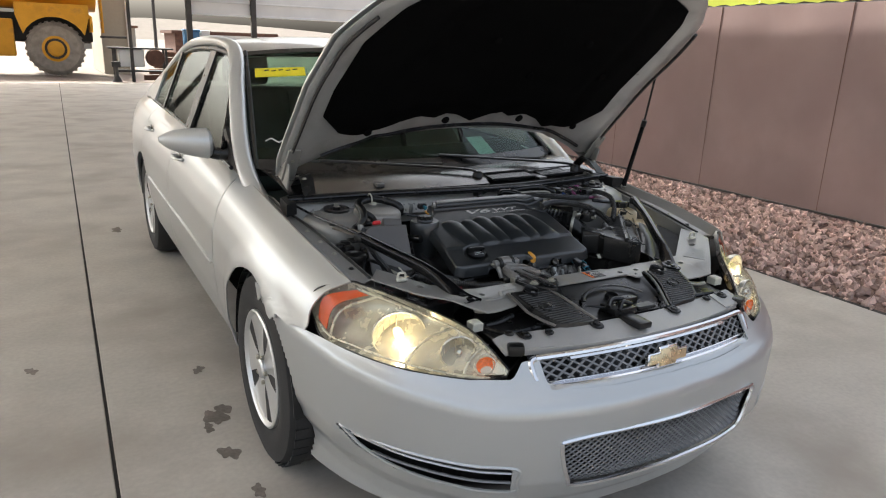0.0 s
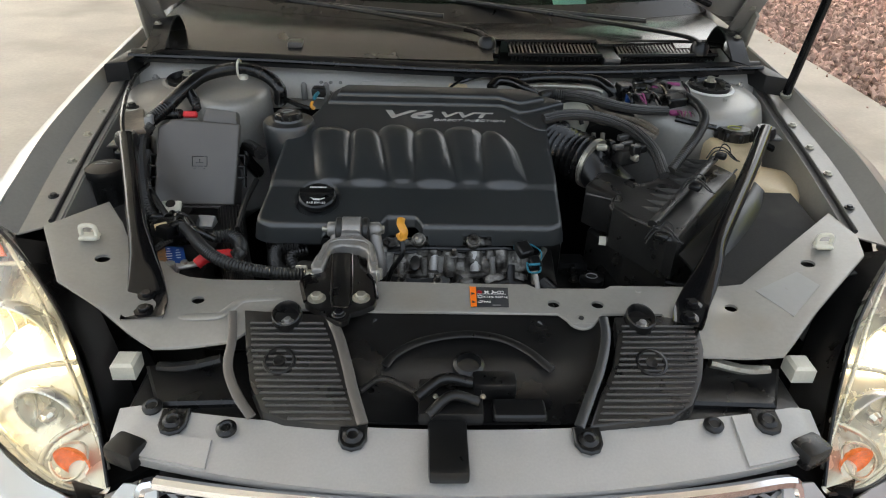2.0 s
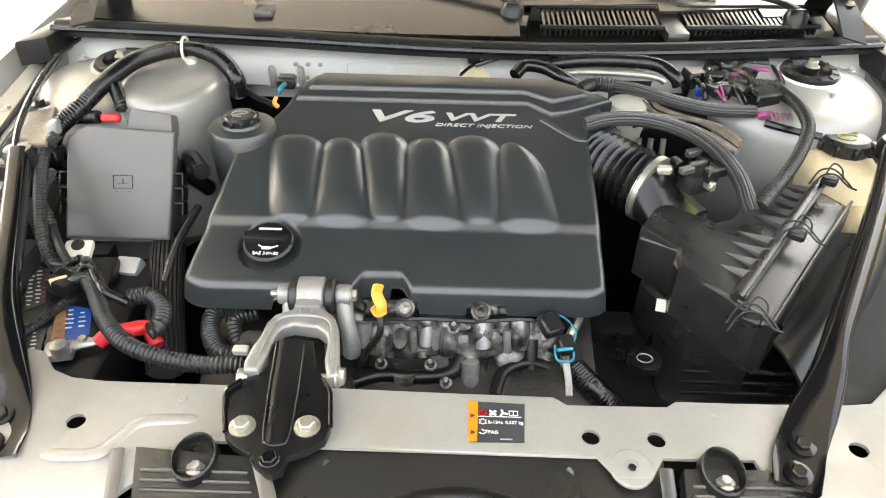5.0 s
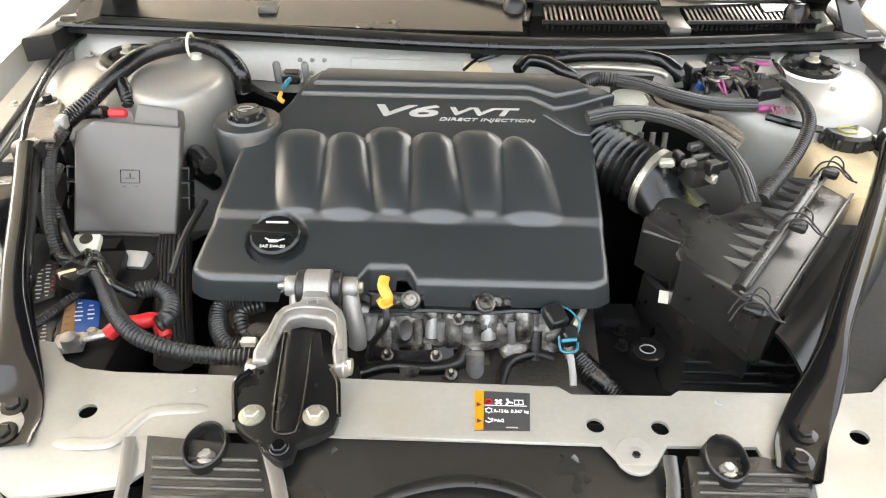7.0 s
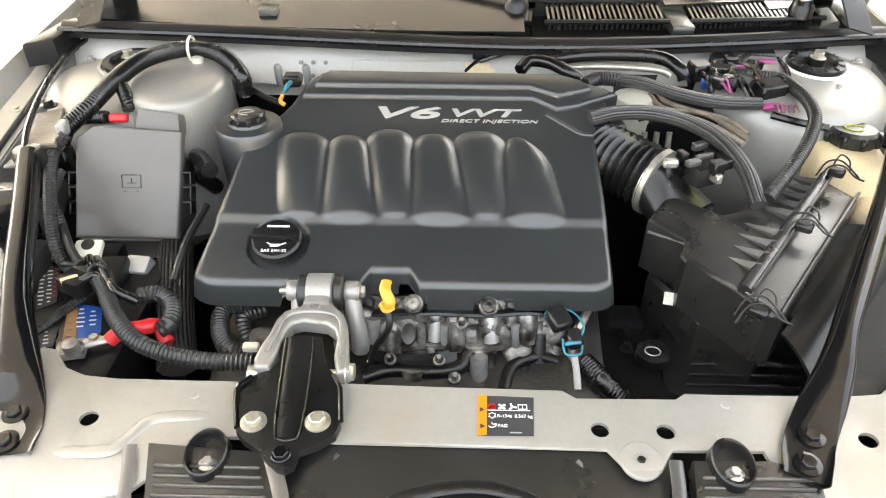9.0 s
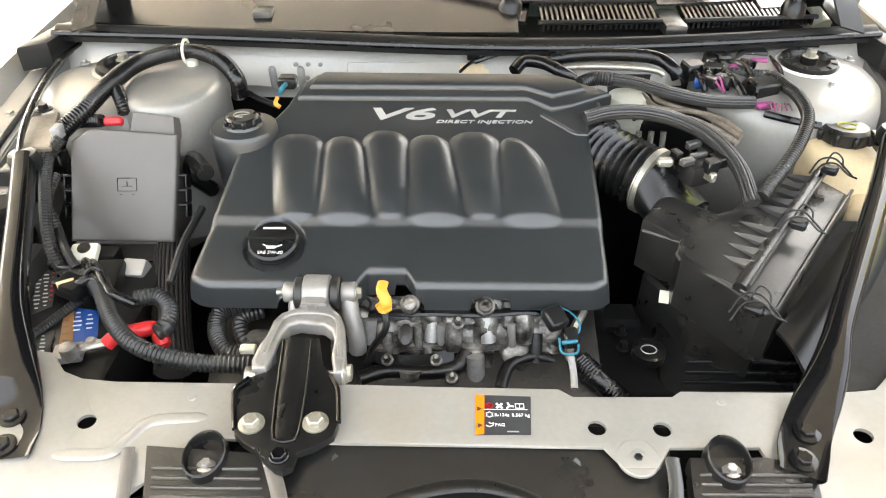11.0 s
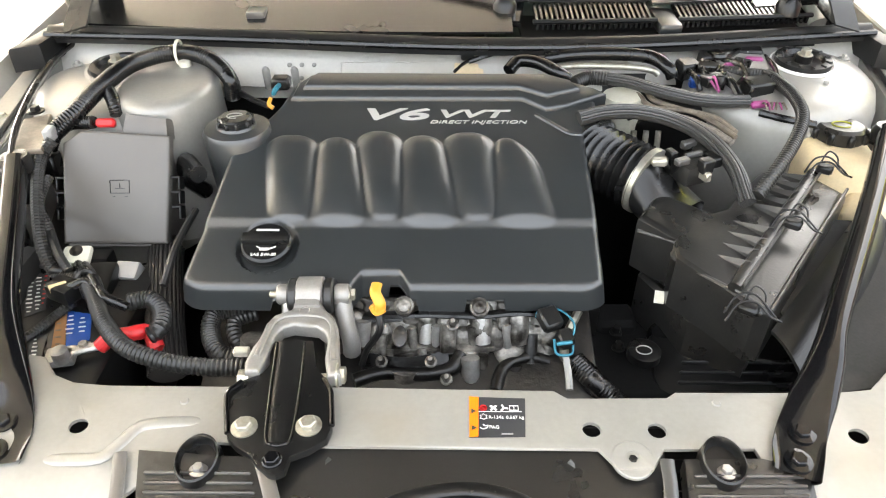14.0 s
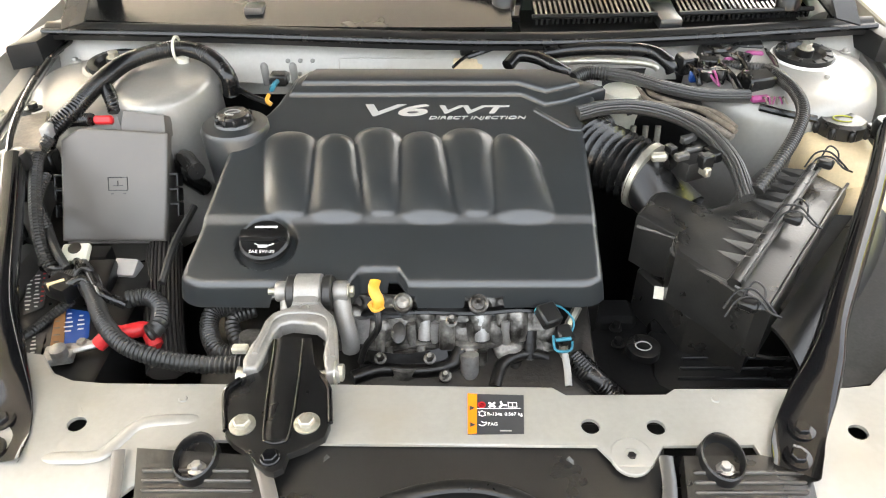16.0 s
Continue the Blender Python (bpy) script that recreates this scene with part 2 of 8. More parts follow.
def clear_mat(name, tint, rough=0.02, gloss=0.04, grazing=0.5):
    """A thin clear pane: tinted see-through with a gloss that grows towards grazing."""
    m = bpy.data.materials.new(name)
    m.use_nodes = True
    nt = m.node_tree
    nt.nodes.clear()
    out, mx, see, gl, lw, sharp, amount = (nt.nodes.new("ShaderNode" + k) for k in ("OutputMaterial", "MixShader", "BsdfTransparent", "BsdfGlossy", "LayerWeight", "Math", "Math"))
    see.inputs["Color"].default_value = (*tint, 1)
    gl.inputs["Roughness"].default_value = rough
    lw.inputs["Blend"].default_value = 0.5
    sharp.operation, amount.operation = "POWER", "MULTIPLY_ADD"
    sharp.inputs[1].default_value = 4.0
    amount.inputs[1].default_value, amount.inputs[2].default_value = grazing, gloss
    nt.links.new(lw.outputs["Facing"], sharp.inputs[0])
    nt.links.new(sharp.outputs[0], amount.inputs[0])
    nt.links.new(amount.outputs[0], mx.inputs[0])
    nt.links.new(see.outputs[0], mx.inputs[1])
    nt.links.new(gl.outputs[0], mx.inputs[2])
    nt.links.new(mx.outputs[0], out.inputs["Surface"])
    return m


GLASS = clear_mat("tinted_glass", (0.60, 0.74, 0.68), 0.02, 0.012, 0.3)
DARKGLASS = clear_mat("dark_side_glass", (0.66, 0.71, 0.68), 0.02, 0.03, 0.45)
LENS = clear_mat("headlight_lens", (0.975, 0.96, 0.905), 0.12, 0.03)
COWLGREY = mat("weathered_cowl_plastic", (0.013, 0.013, 0.013), 0.22, spec=0.9, var=0.2, scale=8, fine=500, bump=0.15, depth=0.0004, stain=(0.022, 0.0215, 0.02), stain_scale=5, stain_cut=(0.5, 0.8))
CONDUITBLACK = mat("conduit_plastic", (0.026, 0.0255, 0.024), 0.36, spec=0.55, var=0.25, scale=30, fine=300, bump=0.15, depth=0.0004)


# ---------------------------------------------------------------- mesh helpers
def part(name, data, material, parent=None, label="", smooth=38):
    """One mesh object from a bmesh or from (verts, faces), under parent."""
    me = bpy.data.meshes.new(name)
    if isinstance(data, tuple):
        me.from_pydata([tuple(v) for v in data[0]], [], data[1])
        me.update()
    else:
        bmesh.ops.recalc_face_normals(data, faces=data.faces)
        data.to_mesh(me)
        data.free()
    if smooth:
        me.shade_smooth()
        me.set_sharp_from_angle(angle=radians(smooth))
    me.materials.append(material)
    ob = new(name, me)
    if parent:
        ob.parent = parent
        ob.matrix_parent_inverse = parent.matrix_world.inverted() if parent.type == "EMPTY" else Matrix()
    if label:
        ob["label"] = label
    return ob


def box(sx, sy, sz, m=None, bevel=0.0, segs=2, taper=None):
    """A box of that size, its base middle at the origin of m."""
    bm = bmesh.new()
    bmesh.ops.create_cube(bm, size=1.0)
    for v in bm.verts:
        k = taper if (taper and v.co.z > 0) else 1.0
        v.co = Vector((v.co.x * sx * k, v.co.y * sy * k, (v.co.z + 0.5) * sz))
    if bevel:
        bmesh.ops.bevel(bm, geom=bm.edges[:], offset=bevel, segments=segs, profile=0.6, affect="EDGES")
    if m is not None:
        bm.transform(m)
    return bm


def join(*bms):
    out = bmesh.new()
    for b in bms:
        me = bpy.data.meshes.new("tmp")
        if isinstance(b, tuple):
            me.from_pydata([tuple(v) for v in b[0]], [], b[1])
        else:
            b.to_mesh(me)
            b.free()
        out.from_mesh(me)
        bpy.data.meshes.remove(me)
    return out


def prism(outline, z0, z1, bevel=0.0, segs=2, m=None, zf=None, both=False):
    """An upright prism over a plan outline; zf(x, y) adds to the height of every point."""
    bm = bmesh.new()
    vs = [bm.verts.new((x, y, z0)) for x, y in outline]
    f = bm.faces.new(vs)
    r = bmesh.ops.extrude_face_region(bm, geom=[f])
    top = [e for e in r["geom"] if isinstance(e, bmesh.types.BMVert)]
    for v in top:
        v.co.z = z1
    if bevel:
        ts = set(top)
        es = [e for e in bm.edges if both or (e.verts[0] in ts and e.verts[1] in ts)]
        bmesh.ops.bevel(bm, geom=es, offset=bevel, segments=segs, profile=0.6, affect="EDGES")
    if zf:
        for v in bm.verts:
            v.co.z += zf(v.co.x, v.co.y)
    if m is not None:
        bm.transform(m)
    return bm


def spline(pts, n=8):
    """Points of a smooth curve through pts (any dimension)."""
    p = [np.array(q, float) for q in pts]
    if len(p) < 3:
        return [p[0] + (p[-1] - p[0]) * i / n for i in range(n + 1)]
    p = [2 * p[0] - p[1]] + p + [2 * p[-1] - p[-2]]
    out = []
    for i in range(1, len(p) - 2):
        for k in range(n):
            t = k / n
            out.append(0.5 * (2 * p[i] + (p[i + 1] - p[i - 1]) * t + (2 * p[i - 1] - 5 * p[i] + 4 * p[i + 1] - p[i + 2]) * t * t
                              + (3 * p[i] - p[i - 1] - 3 * p[i + 1] + p[i + 2]) * t ** 3))
    out.append(p[-2])
    return out


def along(table, v):
    """Linear reading of a table of (key, value)."""
    return float(np.interp(v, [a for a, _ in table], [b for _, b in table]))


def tube(pts, r, segs=10, n=8, rib=0.0, pitch=0.004, flat=None, smooth_path=True):
    """A tube along a smooth curve; rib: height of corrugations at that pitch."""
    path = [Vector(q) for q in (spline(pts, n) if smooth_path else pts)]
    if rib:
        dense, left = [path[0]], 0.0
        step = pitch / 2
        for a, b in zip(path, path[1:]):
            d = (b - a).length
            pos = step - left
            while pos <= d:
                dense.append(a.lerp(b, pos / d))
                pos += step
            left = d - (pos - step)
        path = dense
    verts, faces = [], []
    up = Vector((0, 0, 1))
    last = None
    for i, p in enumerate(path):
        t = (path[min(i + 1, len(path) - 1)] - path[max(i - 1, 0)])
        t = t.normalized() if t.length > 1e-9 else Vector((1, 0, 0))
        if last is None:
            a = t.cross(up)
            if a.length < 0.05:
                a = t.cross(Vector((0, 1, 0)))
        else:
            a = last - t * last.dot(t)
        a.normalize()
        last = a
        b = t.cross(a)
        rr = r + (rib if (rib and i % 2) else 0.0)
        for k in range(segs):
            w = 2 * math.pi * k / segs
            verts.append(p + a * (math.cos(w) * rr) + b * (math.sin(w) * rr * (flat or 1.0)))
    m = len(path)
    for i in range(m - 1):
        for k in range(segs):
            k2 = (k + 1) % segs
            faces.append((i * segs + k, i * segs + k2, (i + 1) * segs + k2, (i + 1) * segs + k))
    faces.append(tuple(range(segs))[::-1])
    faces.append(tuple((m - 1) * segs + k for k in range(segs)))
    return verts, faces


def lathe(profile, segs=24, m=None):
    """A turned body from (radius, height) pairs, closed at both ends."""
    bm = bmesh.new()
    rings = []
    for r, z in profile:
        rings.append([bm.verts.new((r * math.cos(2 * math.pi * k / segs), r * math.sin(2 * math.pi * k / segs), z)) for k in range(segs)])
    for a, b in zip(rings, rings[1:]):
        for k in range(segs):
            bm.faces.new((a[k], a[(k + 1) % segs], b[(k + 1) % segs], b[k]))
    bm.faces.new(rings[0][::-1])
    bm.faces.new(rings[-1])
    if m is not None:
        bm.transform(m)
    return bm


def grid(nu, nv, f, keep=None):
    """A sheet of (nu + 1) x (nv + 1) points f(u, v), u and v from 0 to 1."""
    verts = [Vector(f(i / nu, j / nv)) for j in range(nv + 1) for i in range(nu + 1)]
    faces = []
    for j in range(nv):
        for i in range(nu):
            q = (j * (nu + 1) + i, j * (nu + 1) + i + 1, (j + 1) * (nu + 1) + i + 1, (j + 1) * (nu + 1) + i)
            if keep is None or keep(sum((verts[k] for k in q), Vector()) / 4):
                faces.append(q)
    used = sorted({k for q in faces for k in q})
    back = {k: n for n, k in enumerate(used)}
    return [verts[k] for k in used], [tuple(back[k] for k in q) for q in faces]


def shell(sheet, thick):
    """A sheet given thickness against its normals."""
    bm = bmesh.new()
    vs = [bm.verts.new(v) for v in sheet[0]]
    for q in sheet[1]:
        bm.faces.new([vs[k] for k in q])
    bm.normal_update()
    bmesh.ops.solidify(bm, geom=bm.faces[:], thickness=thick)
    return bm


def flipped(bm):
    bm.transform(Matrix.Diagonal((-1, 1, 1, 1)))
    bmesh.ops.reverse_faces(bm, faces=bm.faces[:])
    return bm


def hexbolt(m, r=0.009, flange=0.014, h=0.008):
    return join(lathe([(flange, 0), (flange, 0.002), (r * 1.1, 0.003)], 18, m), lathe([(r, 0.002), (r, h - 0.001), (r * 0.85, h)], 6, m))


def lettering(name, text, size, m, material, parent, label="", depth=0.0006, shear=0.0, spacing=1.0, width=None, bold=0.0):
    cu = bpy.data.curves.new(name, "FONT")
    cu.body, cu.size, cu.extrude, cu.shear, cu.space_character, cu.offset = text, size, depth, shear, spacing, bold
    tmp = bpy.data.objects.new(name, cu)
    me = bpy.data.meshes.new_from_object(tmp)
    bpy.data.objects.remove(tmp)
    k = 1.0
    if width:
        xs = [v.co.x for v in me.vertices]
        k = width / (max(xs) - min(xs))
    me.transform(m @ Matrix.Diagonal((k, 1, 1, 1)))
    me.materials.append(material)
    ob = new(name, me)
    ob.parent = parent
    if label:
        ob["label"] = label
    return ob


def face_frame(o, ex, ey):
    """The pose with origin o, x along ex and y as near as may be along ey."""
    ex = Vector(ex).normalized()
    ez = ex.cross(Vector(ey)).normalized()
    ey = ez.cross(ex)
    m = Matrix((ex, ey, ez)).transposed().to_4x4()
    m.translation = Vector(o)
    return m


def tube_bm(pts, r, flat=None):
    vs, fs = tube(pts, r, 10, 6, flat=flat)
    bm = bmesh.new()
    bv = [bm.verts.new(v) for v in vs]
    for f in fs:
        bm.faces.new([bv[k] for k in f])
    return bm


# ---------------------------------------------------------------- the yard
def setting(name, data, material, label="", smooth=38, category=""):
    return tagged(part(name, data, material, None, label, smooth), label, category or name.split("_")[0], "", "structure")


S = 0.006
setting("ground", box(900, 900, 0.2, pose(0, 0, -0.26)), DIRT, "dry tan desert ground beyond the concrete slab", 0)
floor = setting("floor", box(24.0, 38.5, 0.05, pose(-9.2, 4.0, -0.06)), JOINT, "stained tan concrete slab with dark control joints", 0)
for x0, x1 in ((-21.2, -13.0), (-13.0, -5.6), (-5.6, -1.33), (-1.33, 2.78)):
    for y0, y1 in ((-15, -6.0), (-6.0, 9.3), (9.3, 23.2)):
        part("slab", box(x1 - x0 - 2 * S, y1 - y0 - 2 * S * 0.5, 0.05, pose(-1.33, 3.0, 0, 0, 0, -1.1) @ pose((x0 + x1) / 2 + 1.33, (y0 + y1) / 2 - 3.0, -0.05), 0.004, 1), CONCRETE, floor)


def blot(x, y, r, seed):
    q = random.Random(seed)
    k1, k2 = q.uniform(0.15, 0.35), q.uniform(0.1, 0.25)
    a1, a2 = q.uniform(0, 6), q.uniform(0, 6)
    vs = [(x, y, 0.0022)]
    for i in range(26):
        w = 2 * math.pi * i / 26
        rr = r * (1 + k1 * math.sin(2 * w + a1) + k2 * math.sin(5 * w + a2))
        vs.append((x + rr * math.cos(w), y + rr * 1.6 * math.sin(w), 0.0015))
    return vs, [(0, i + 1, (i + 1) % 26 + 1) for i in range(26)]


for i, (x, y, r) in enumerate(((-1.0, 0.885, 0.030), (-0.965, 0.62, 0.022), (-0.97, 1.61, 0.022), (-0.99, 1.16, 0.040), (-0.95, 1.21, 0.028), (-1.03, 1.09, 0.020),
                               (-1.62, 1.9, 0.022), (-0.82, 0.95, 0.03), (-1.95, 3.0, 0.02))):
    tagged(part("oil_stain", blot(x, y, r, i), OIL, None, "", 0), "dark brown oil blot dried on the concrete", "stain", "oil blots on the slab")
tagged(part("dry_leaf", blot(-1.06, 4.3, 0.04, 33), TAN, None, "", 0), "small dry leaf lying on the concrete", "leaf")

setting("gravel_bed", box(2.4, 30, 0.05, pose(3.97, 8, -0.08)), ROCKBED, "bed under crushed red-brown rock", 0)


def rock_strip():
    verts, faces = [], []
    base = [Vector(v) for v in ((1, 0, 0), (-1, 0, 0), (0, 1, 0), (0, -1, 0), (0, 0, 1), (0, 0, -0.6))]
    tris = [(0, 2, 4), (2, 1, 4), (1, 3, 4), (3, 0, 4), (2, 0, 5), (1, 2, 5), (3, 1, 5), (0, 3, 5)]
    q = random.Random(11)

    def stone(x, y, z, r):
        m = Euler((q.uniform(0, 6), q.uniform(0, 6), q.uniform(0, 6))).to_matrix()
        s = Vector((r * q.uniform(0.7, 1.4), r * q.uniform(0.7, 1.2), r * q.uniform(0.5, 0.9)))
        n = len(verts)
        for b in base:
            j = Vector([c * q.uniform(0.75, 1.2) for c in b])
            verts.append(Vector((x, y, z)) + m @ Vector((j.x * s.x, j.y * s.y, j.z * s.z)))
        faces.extend(tuple(n + k for k in t) for t in tris)

    for _ in range(9500):
        y = q.uniform(-0.5, 8.5)
        x = q.uniform(2.80, 4.95)
        stone(x, y, q.uniform(-0.035, 0.0), q.uniform(0.018, 0.042))
    for _ in range(2200):
        stone(q.uniform(2.80, 4.95), q.uniform(8.5, 22), -0.02, q.uniform(0.03, 0.05))
    for _ in range(26):
        stone(2.72 + q.gauss(0, 0.05), q.uniform(0.5, 5), 0.004, q.uniform(0.008, 0.014))
    return verts, faces


tagged(part("crushed_rock", rock_strip(), STONE, None, "", 0), "loose crushed red-brown landscaping rock along the fence", "gravel", "", "stuff")

# fence with brown fabric
fence = new("privacy_fence")
tagged(fence, "chain-link fence covered in brown woven privacy fabric", "fence")
fx = 4.92


def fabric(y0, y1):
    def f(u, v):
        y = y0 + (y1 - y0) * u
        bow = 0.018 * math.sin(math.pi * u) * math.sin(math.pi * v) + 0.004 * math.sin(11 * u + 3 * v)
        return (fx + bow, y, 0.0 + 1.93 * v + 0.012 * math.sin(5 * y) * (1 - v))
    return shell(grid(24, 10, f), 0.003)


for k in range(14):
    y0 = -6.0 + 1.42 * k
    part("fabric_panel", fabric(y0, y0 + 1.42), SCREEN, fence)
    part("seam", tube([(fx - 0.006, y0, 0.0), (fx - 0.004, y0, 1.93)], 0.0032, 6, 2), RUST, fence)
    if k % 2 == 0:
        part("post", lathe([(0.03, -0.05), (0.03, 2.05), (0.0, 2.07)], 12, pose(fx + 0.06, y0, 0)), STEELPOST, fence)
part("bottom_cable", tube([(fx - 0.01, -6, 0.03), (fx - 0.015, 4, 0.025), (fx - 0.01, 14, 0.03)], 0.012, 6, 12), STEELPOST, fence)
part("top_rail", tube([(fx + 0.03, -6, 1.95), (fx + 0.03, 4, 1.95), (fx + 0.03, 14, 1.95)], 0.012, 8, 4), STEELPOST, fence)
banner = tagged(part("banner", shell(grid(40, 6, lambda u, v: (fx + 0.01 + 0.01 * math.sin(9 * u), 1.6 + 3.0 * u, 1.955 + 0.85 * v - 0.02 * math.sin(40 * u) ** 2 * (1 - v))), 0.003), BANNER),
                "yellow-green vinyl banner tied above the brown fence", "banner")
for k in range(4):
    part("tie", lathe([(0.008, 0), (0.010, 0.004), (0.004, 0.01)], 8, pose(fx - 0.005, 1.9 + 0.8 * k, 1.965, 0, -90, 0)), WHITE, banner)

# canopy over the slab
setting("ceiling", box(14.35, 28.7, 0.10, pose(-3.32, 12.85, 5.6)), CEILING, "white corrugated steel canopy roof", 0, "ceiling")
canopy = new("canopy_frame")
tagged(canopy, "dark steel posts and white eave panels of the canopy", "canopy")
for x, y in ((1.25, 24.0), (3.17, 24.4), (5.35, 24.4), (5.3, 12.0), (-4.4, 12.0), (-4.4, 24.4)):
    r = 0.05 if y < 24.2 and y > 20 else 0.09
    part("post", box(2 * r, 2 * r, 5.62, pose(x, y, -0.02), 0.008, 1), STEELPOST, canopy)
part("eave_panel", box(7.5, 0.05, 1.3, pose(6.9, 24.5, 2.25)), WHITESTEEL, canopy)
part("eave_trim", box(7.5, 0.09, 0.07, pose(6.9, 24.45, 2.19), 0.01, 1), WHITE, canopy)
part("girt", box(7.5, 0.05, 0.06, pose(6.9, 24.45, 2.62), 0.01, 1), WHITE, canopy)
part("low_wall", box(7.5, 0.05, 0.5, pose(7.0, 25.0, 1.05)), WHITESTEEL, canopy)

# far side of the yard
shed = new("metal_shed")
tagged(shed, "pale tan metal shed wall standing in the sun", "shed")
part("wall", box(0.2, 6.0, 4.6, pose(0.95, 33.0, -0.06)), BUILDING, shed)
part("wall", box(0.9, 0.2, 4.6, pose(1.4, 30.2, -0.06)), BUILDING, shed)
part("corner_trim", box(0.12, 0.12, 4.6, pose(1.85, 30.1, -0.06)), WHITESTEEL, shed)


def tank_truck():
    t = new("off_road_tank_truck")
    t.matrix_world = pose(0, 0, 0)
    tagged(t, "worn yellow off-road tank truck with dusty tyres", "truck")
    y = 28.0

    def wheel(x, yy):
        tyre = part("tyre", lathe([(0.42, -0.3), (0.78, -0.3), (0.90, -0.2), (0.92, 0.0), (0.90, 0.2), (0.78, 0.3), (0.42, 0.3)], 40, pose(x, yy, 0.90, 90, 0, 0)), TRUCKTYRE, t, "dusty grey off-road tyre")
        for k in range(28):
            w = 2 * math.pi * k / 28
            part("lug", box(0.11, 0.55, 0.05, pose(x + 0.9 * math.cos(w), yy, 0.90 + 0.9 * math.sin(w), 0, 90 - math.degrees(w), 0), 0.01, 1), TRUCKTYRE, tyre)
        part("rim", join(lathe([(0.44, -0.31), (0.44, 0.31), (0.36, 0.34), (0.33, 0.24), (0.0, 0.24)], 32, pose(x, yy, 0.90, 90, 0, 0)),
                         lathe([(0.27, 0), (0.27, 0.14), (0.22, 0.18)], 28, pose(x, yy - 0.22, 0.90, 90, 0, 0))), TRUCKYELLOW, tyre, "yellow painted rim")
        part("rim_groove", lathe([(0.35, 0), (0.35, 0.02), (0.29, 0.02)], 32, pose(x, yy - 0.305, 0.90, 90, 0, 0)), STEELPOST, tyre)
    wheel(-0.82, y)
    wheel(-0.82, y + 2.6)
    part("fender", join(box(2.3, 0.9, 0.10, pose(-0.75, y + 0.05, 1.98), 0.03, 1), box(0.10, 0.9, 0.55, pose(0.38, y + 0.05, 1.5), 0.02, 1)), TRUCKYELLOW, t)
    arch = [(-1.95, 2.0)] + [(-0.82 + 1.06 * math.cos(math.pi - math.pi * k / 14), 0.92 + 1.06 * math.sin(math.pi - math.pi * k / 14)) for k in range(2, 13)] + [(0.32, 2.0), (0.32, 2.42), (-1.95, 2.42)]
    part("wheel_arch", prism(arch, 0, 0.05, 0, 1, pose(0, y - 0.42, 0, 90, 0, 0)), TRUCKYELLOW, t)
    part("tank_body", grid(4, 40, lambda u, v: (-4.2 + 4.75 * u, y + 1.30 + 1.45 * math.copysign(abs(math.cos(2 * math.pi * v)) ** 0.75, math.cos(2 * math.pi * v)), 3.35 + 1.12 * math.copysign(abs(math.sin(2 * math.pi * v)) ** 0.75, math.sin(2 * math.pi * v)))), TRUCKYELLOW, t, "rounded yellow tank body")
    part("tank_end", prism([(1.45 * math.copysign(abs(math.cos(w)) ** 0.75, math.cos(w)), 1.12 * math.copysign(abs(math.sin(w)) ** 0.75, math.sin(w))) for w in np.linspace(0, 2 * math.pi, 41)[:-1]], 0, 0.08, 0.03, 2, Matrix(((0, 0, 1, 0.55), (1, 0, 0, y + 1.3), (0, 1, 0, 3.35), (0, 0, 0, 1)))), TRUCKYELLOW, t)
    part("rear_ladder", join(*[box(0.06, 0.06, 1.9, pose(0.80, y + dy, 1.5), 0.01, 1) for dy in (0.2, 0.7)] + [box(0.05, 0.5, 0.05, pose(0.80, y + 0.45, 1.6 + 0.3 * k)) for k in range(6)]), TRUCKYELLOW, t)
    # Added box fills the gap above the wheel with painted shade.
    part("underbody_shade", box(4.3, 1.6, 0.95, pose(-1.7, y + 1.3, 1.15), 0.04, 1), SHADEMETAL, t, "near-black box standing for the shaded gap under the tank")
    part("side_box", box(1.9, 0.7, 1.25, pose(-3.0, y + 0.2, 0.62), 0.05, 2), TRUCKYELLOW, t, "yellow side tank")
    part("chassis", box(4.4, 0.6, 0.35, pose(-1.8, y + 1.3, 1.1), 0.03, 1), STEELPOST, t)
    part("tail_bar", box(0.9, 0.1, 0.08, pose(1.1, y, 1.32), 0.02, 1), STEELPOST, t)
    return t


tank_truck()

bench = new("work_table")
tagged(bench, "rough steel work table with clutter on the slab edge", "table")
part("tabletop", box(1.95, 0.8, 0.05, pose(1.55, 24.3, 1.02), 0.01, 1), STEELPOST, bench)
for x in (0.75, 2.3):
    for y in (24.0, 24.6):
        part("leg", box(0.07, 0.07, 1.04, pose(x, y, -0.02), 0.008, 1), STEELPOST, bench)
part("cabinet", box(0.75, 0.6, 0.55, pose(1.25, 24.3, 0.46), 0.02, 1), WHITE, bench, "white metal box under the tabletop")
part("shelf", box(1.5, 0.6, 0.05, pose(1.5, 24.3, 0.3), 0.01, 1), STEELPOST, bench)
part("drum", lathe([(0.26, 0), (0.28, 0.03), (0.28, 0.35), (0.26, 0.38)], 24, pose(1.95, 24.2, 0.75, 90, 0, 0)), RUST, bench)
tagged(part("jack_stand", join(lathe([(0.16, 0.0), (0.06, 0.2), (0.05, 0.5)], 12, pose(0.72, 23.6, 0)), box(0.25, 0.2, 0.18, pose(0.72, 23.6, 0.46), 0.02, 1)), STEELPOST),
              "dark steel jack stand on the slab", "jack stand")
for k in range(5):
    tagged(part("steel_beam", box(2.6 - 0.2 * k, 0.22, 0.18, pose(3.1 + 0.1 * k, 26.0 + 0.1 * k, -0.06 + 0.2 * k), 0.02, 1), RUST), "rusty steel beam in a stack", "beam", "stacked rusty beams")
bin_ob = new("waste_bin")
tagged(bin_ob, "blue and white bin on a stand", "bin")
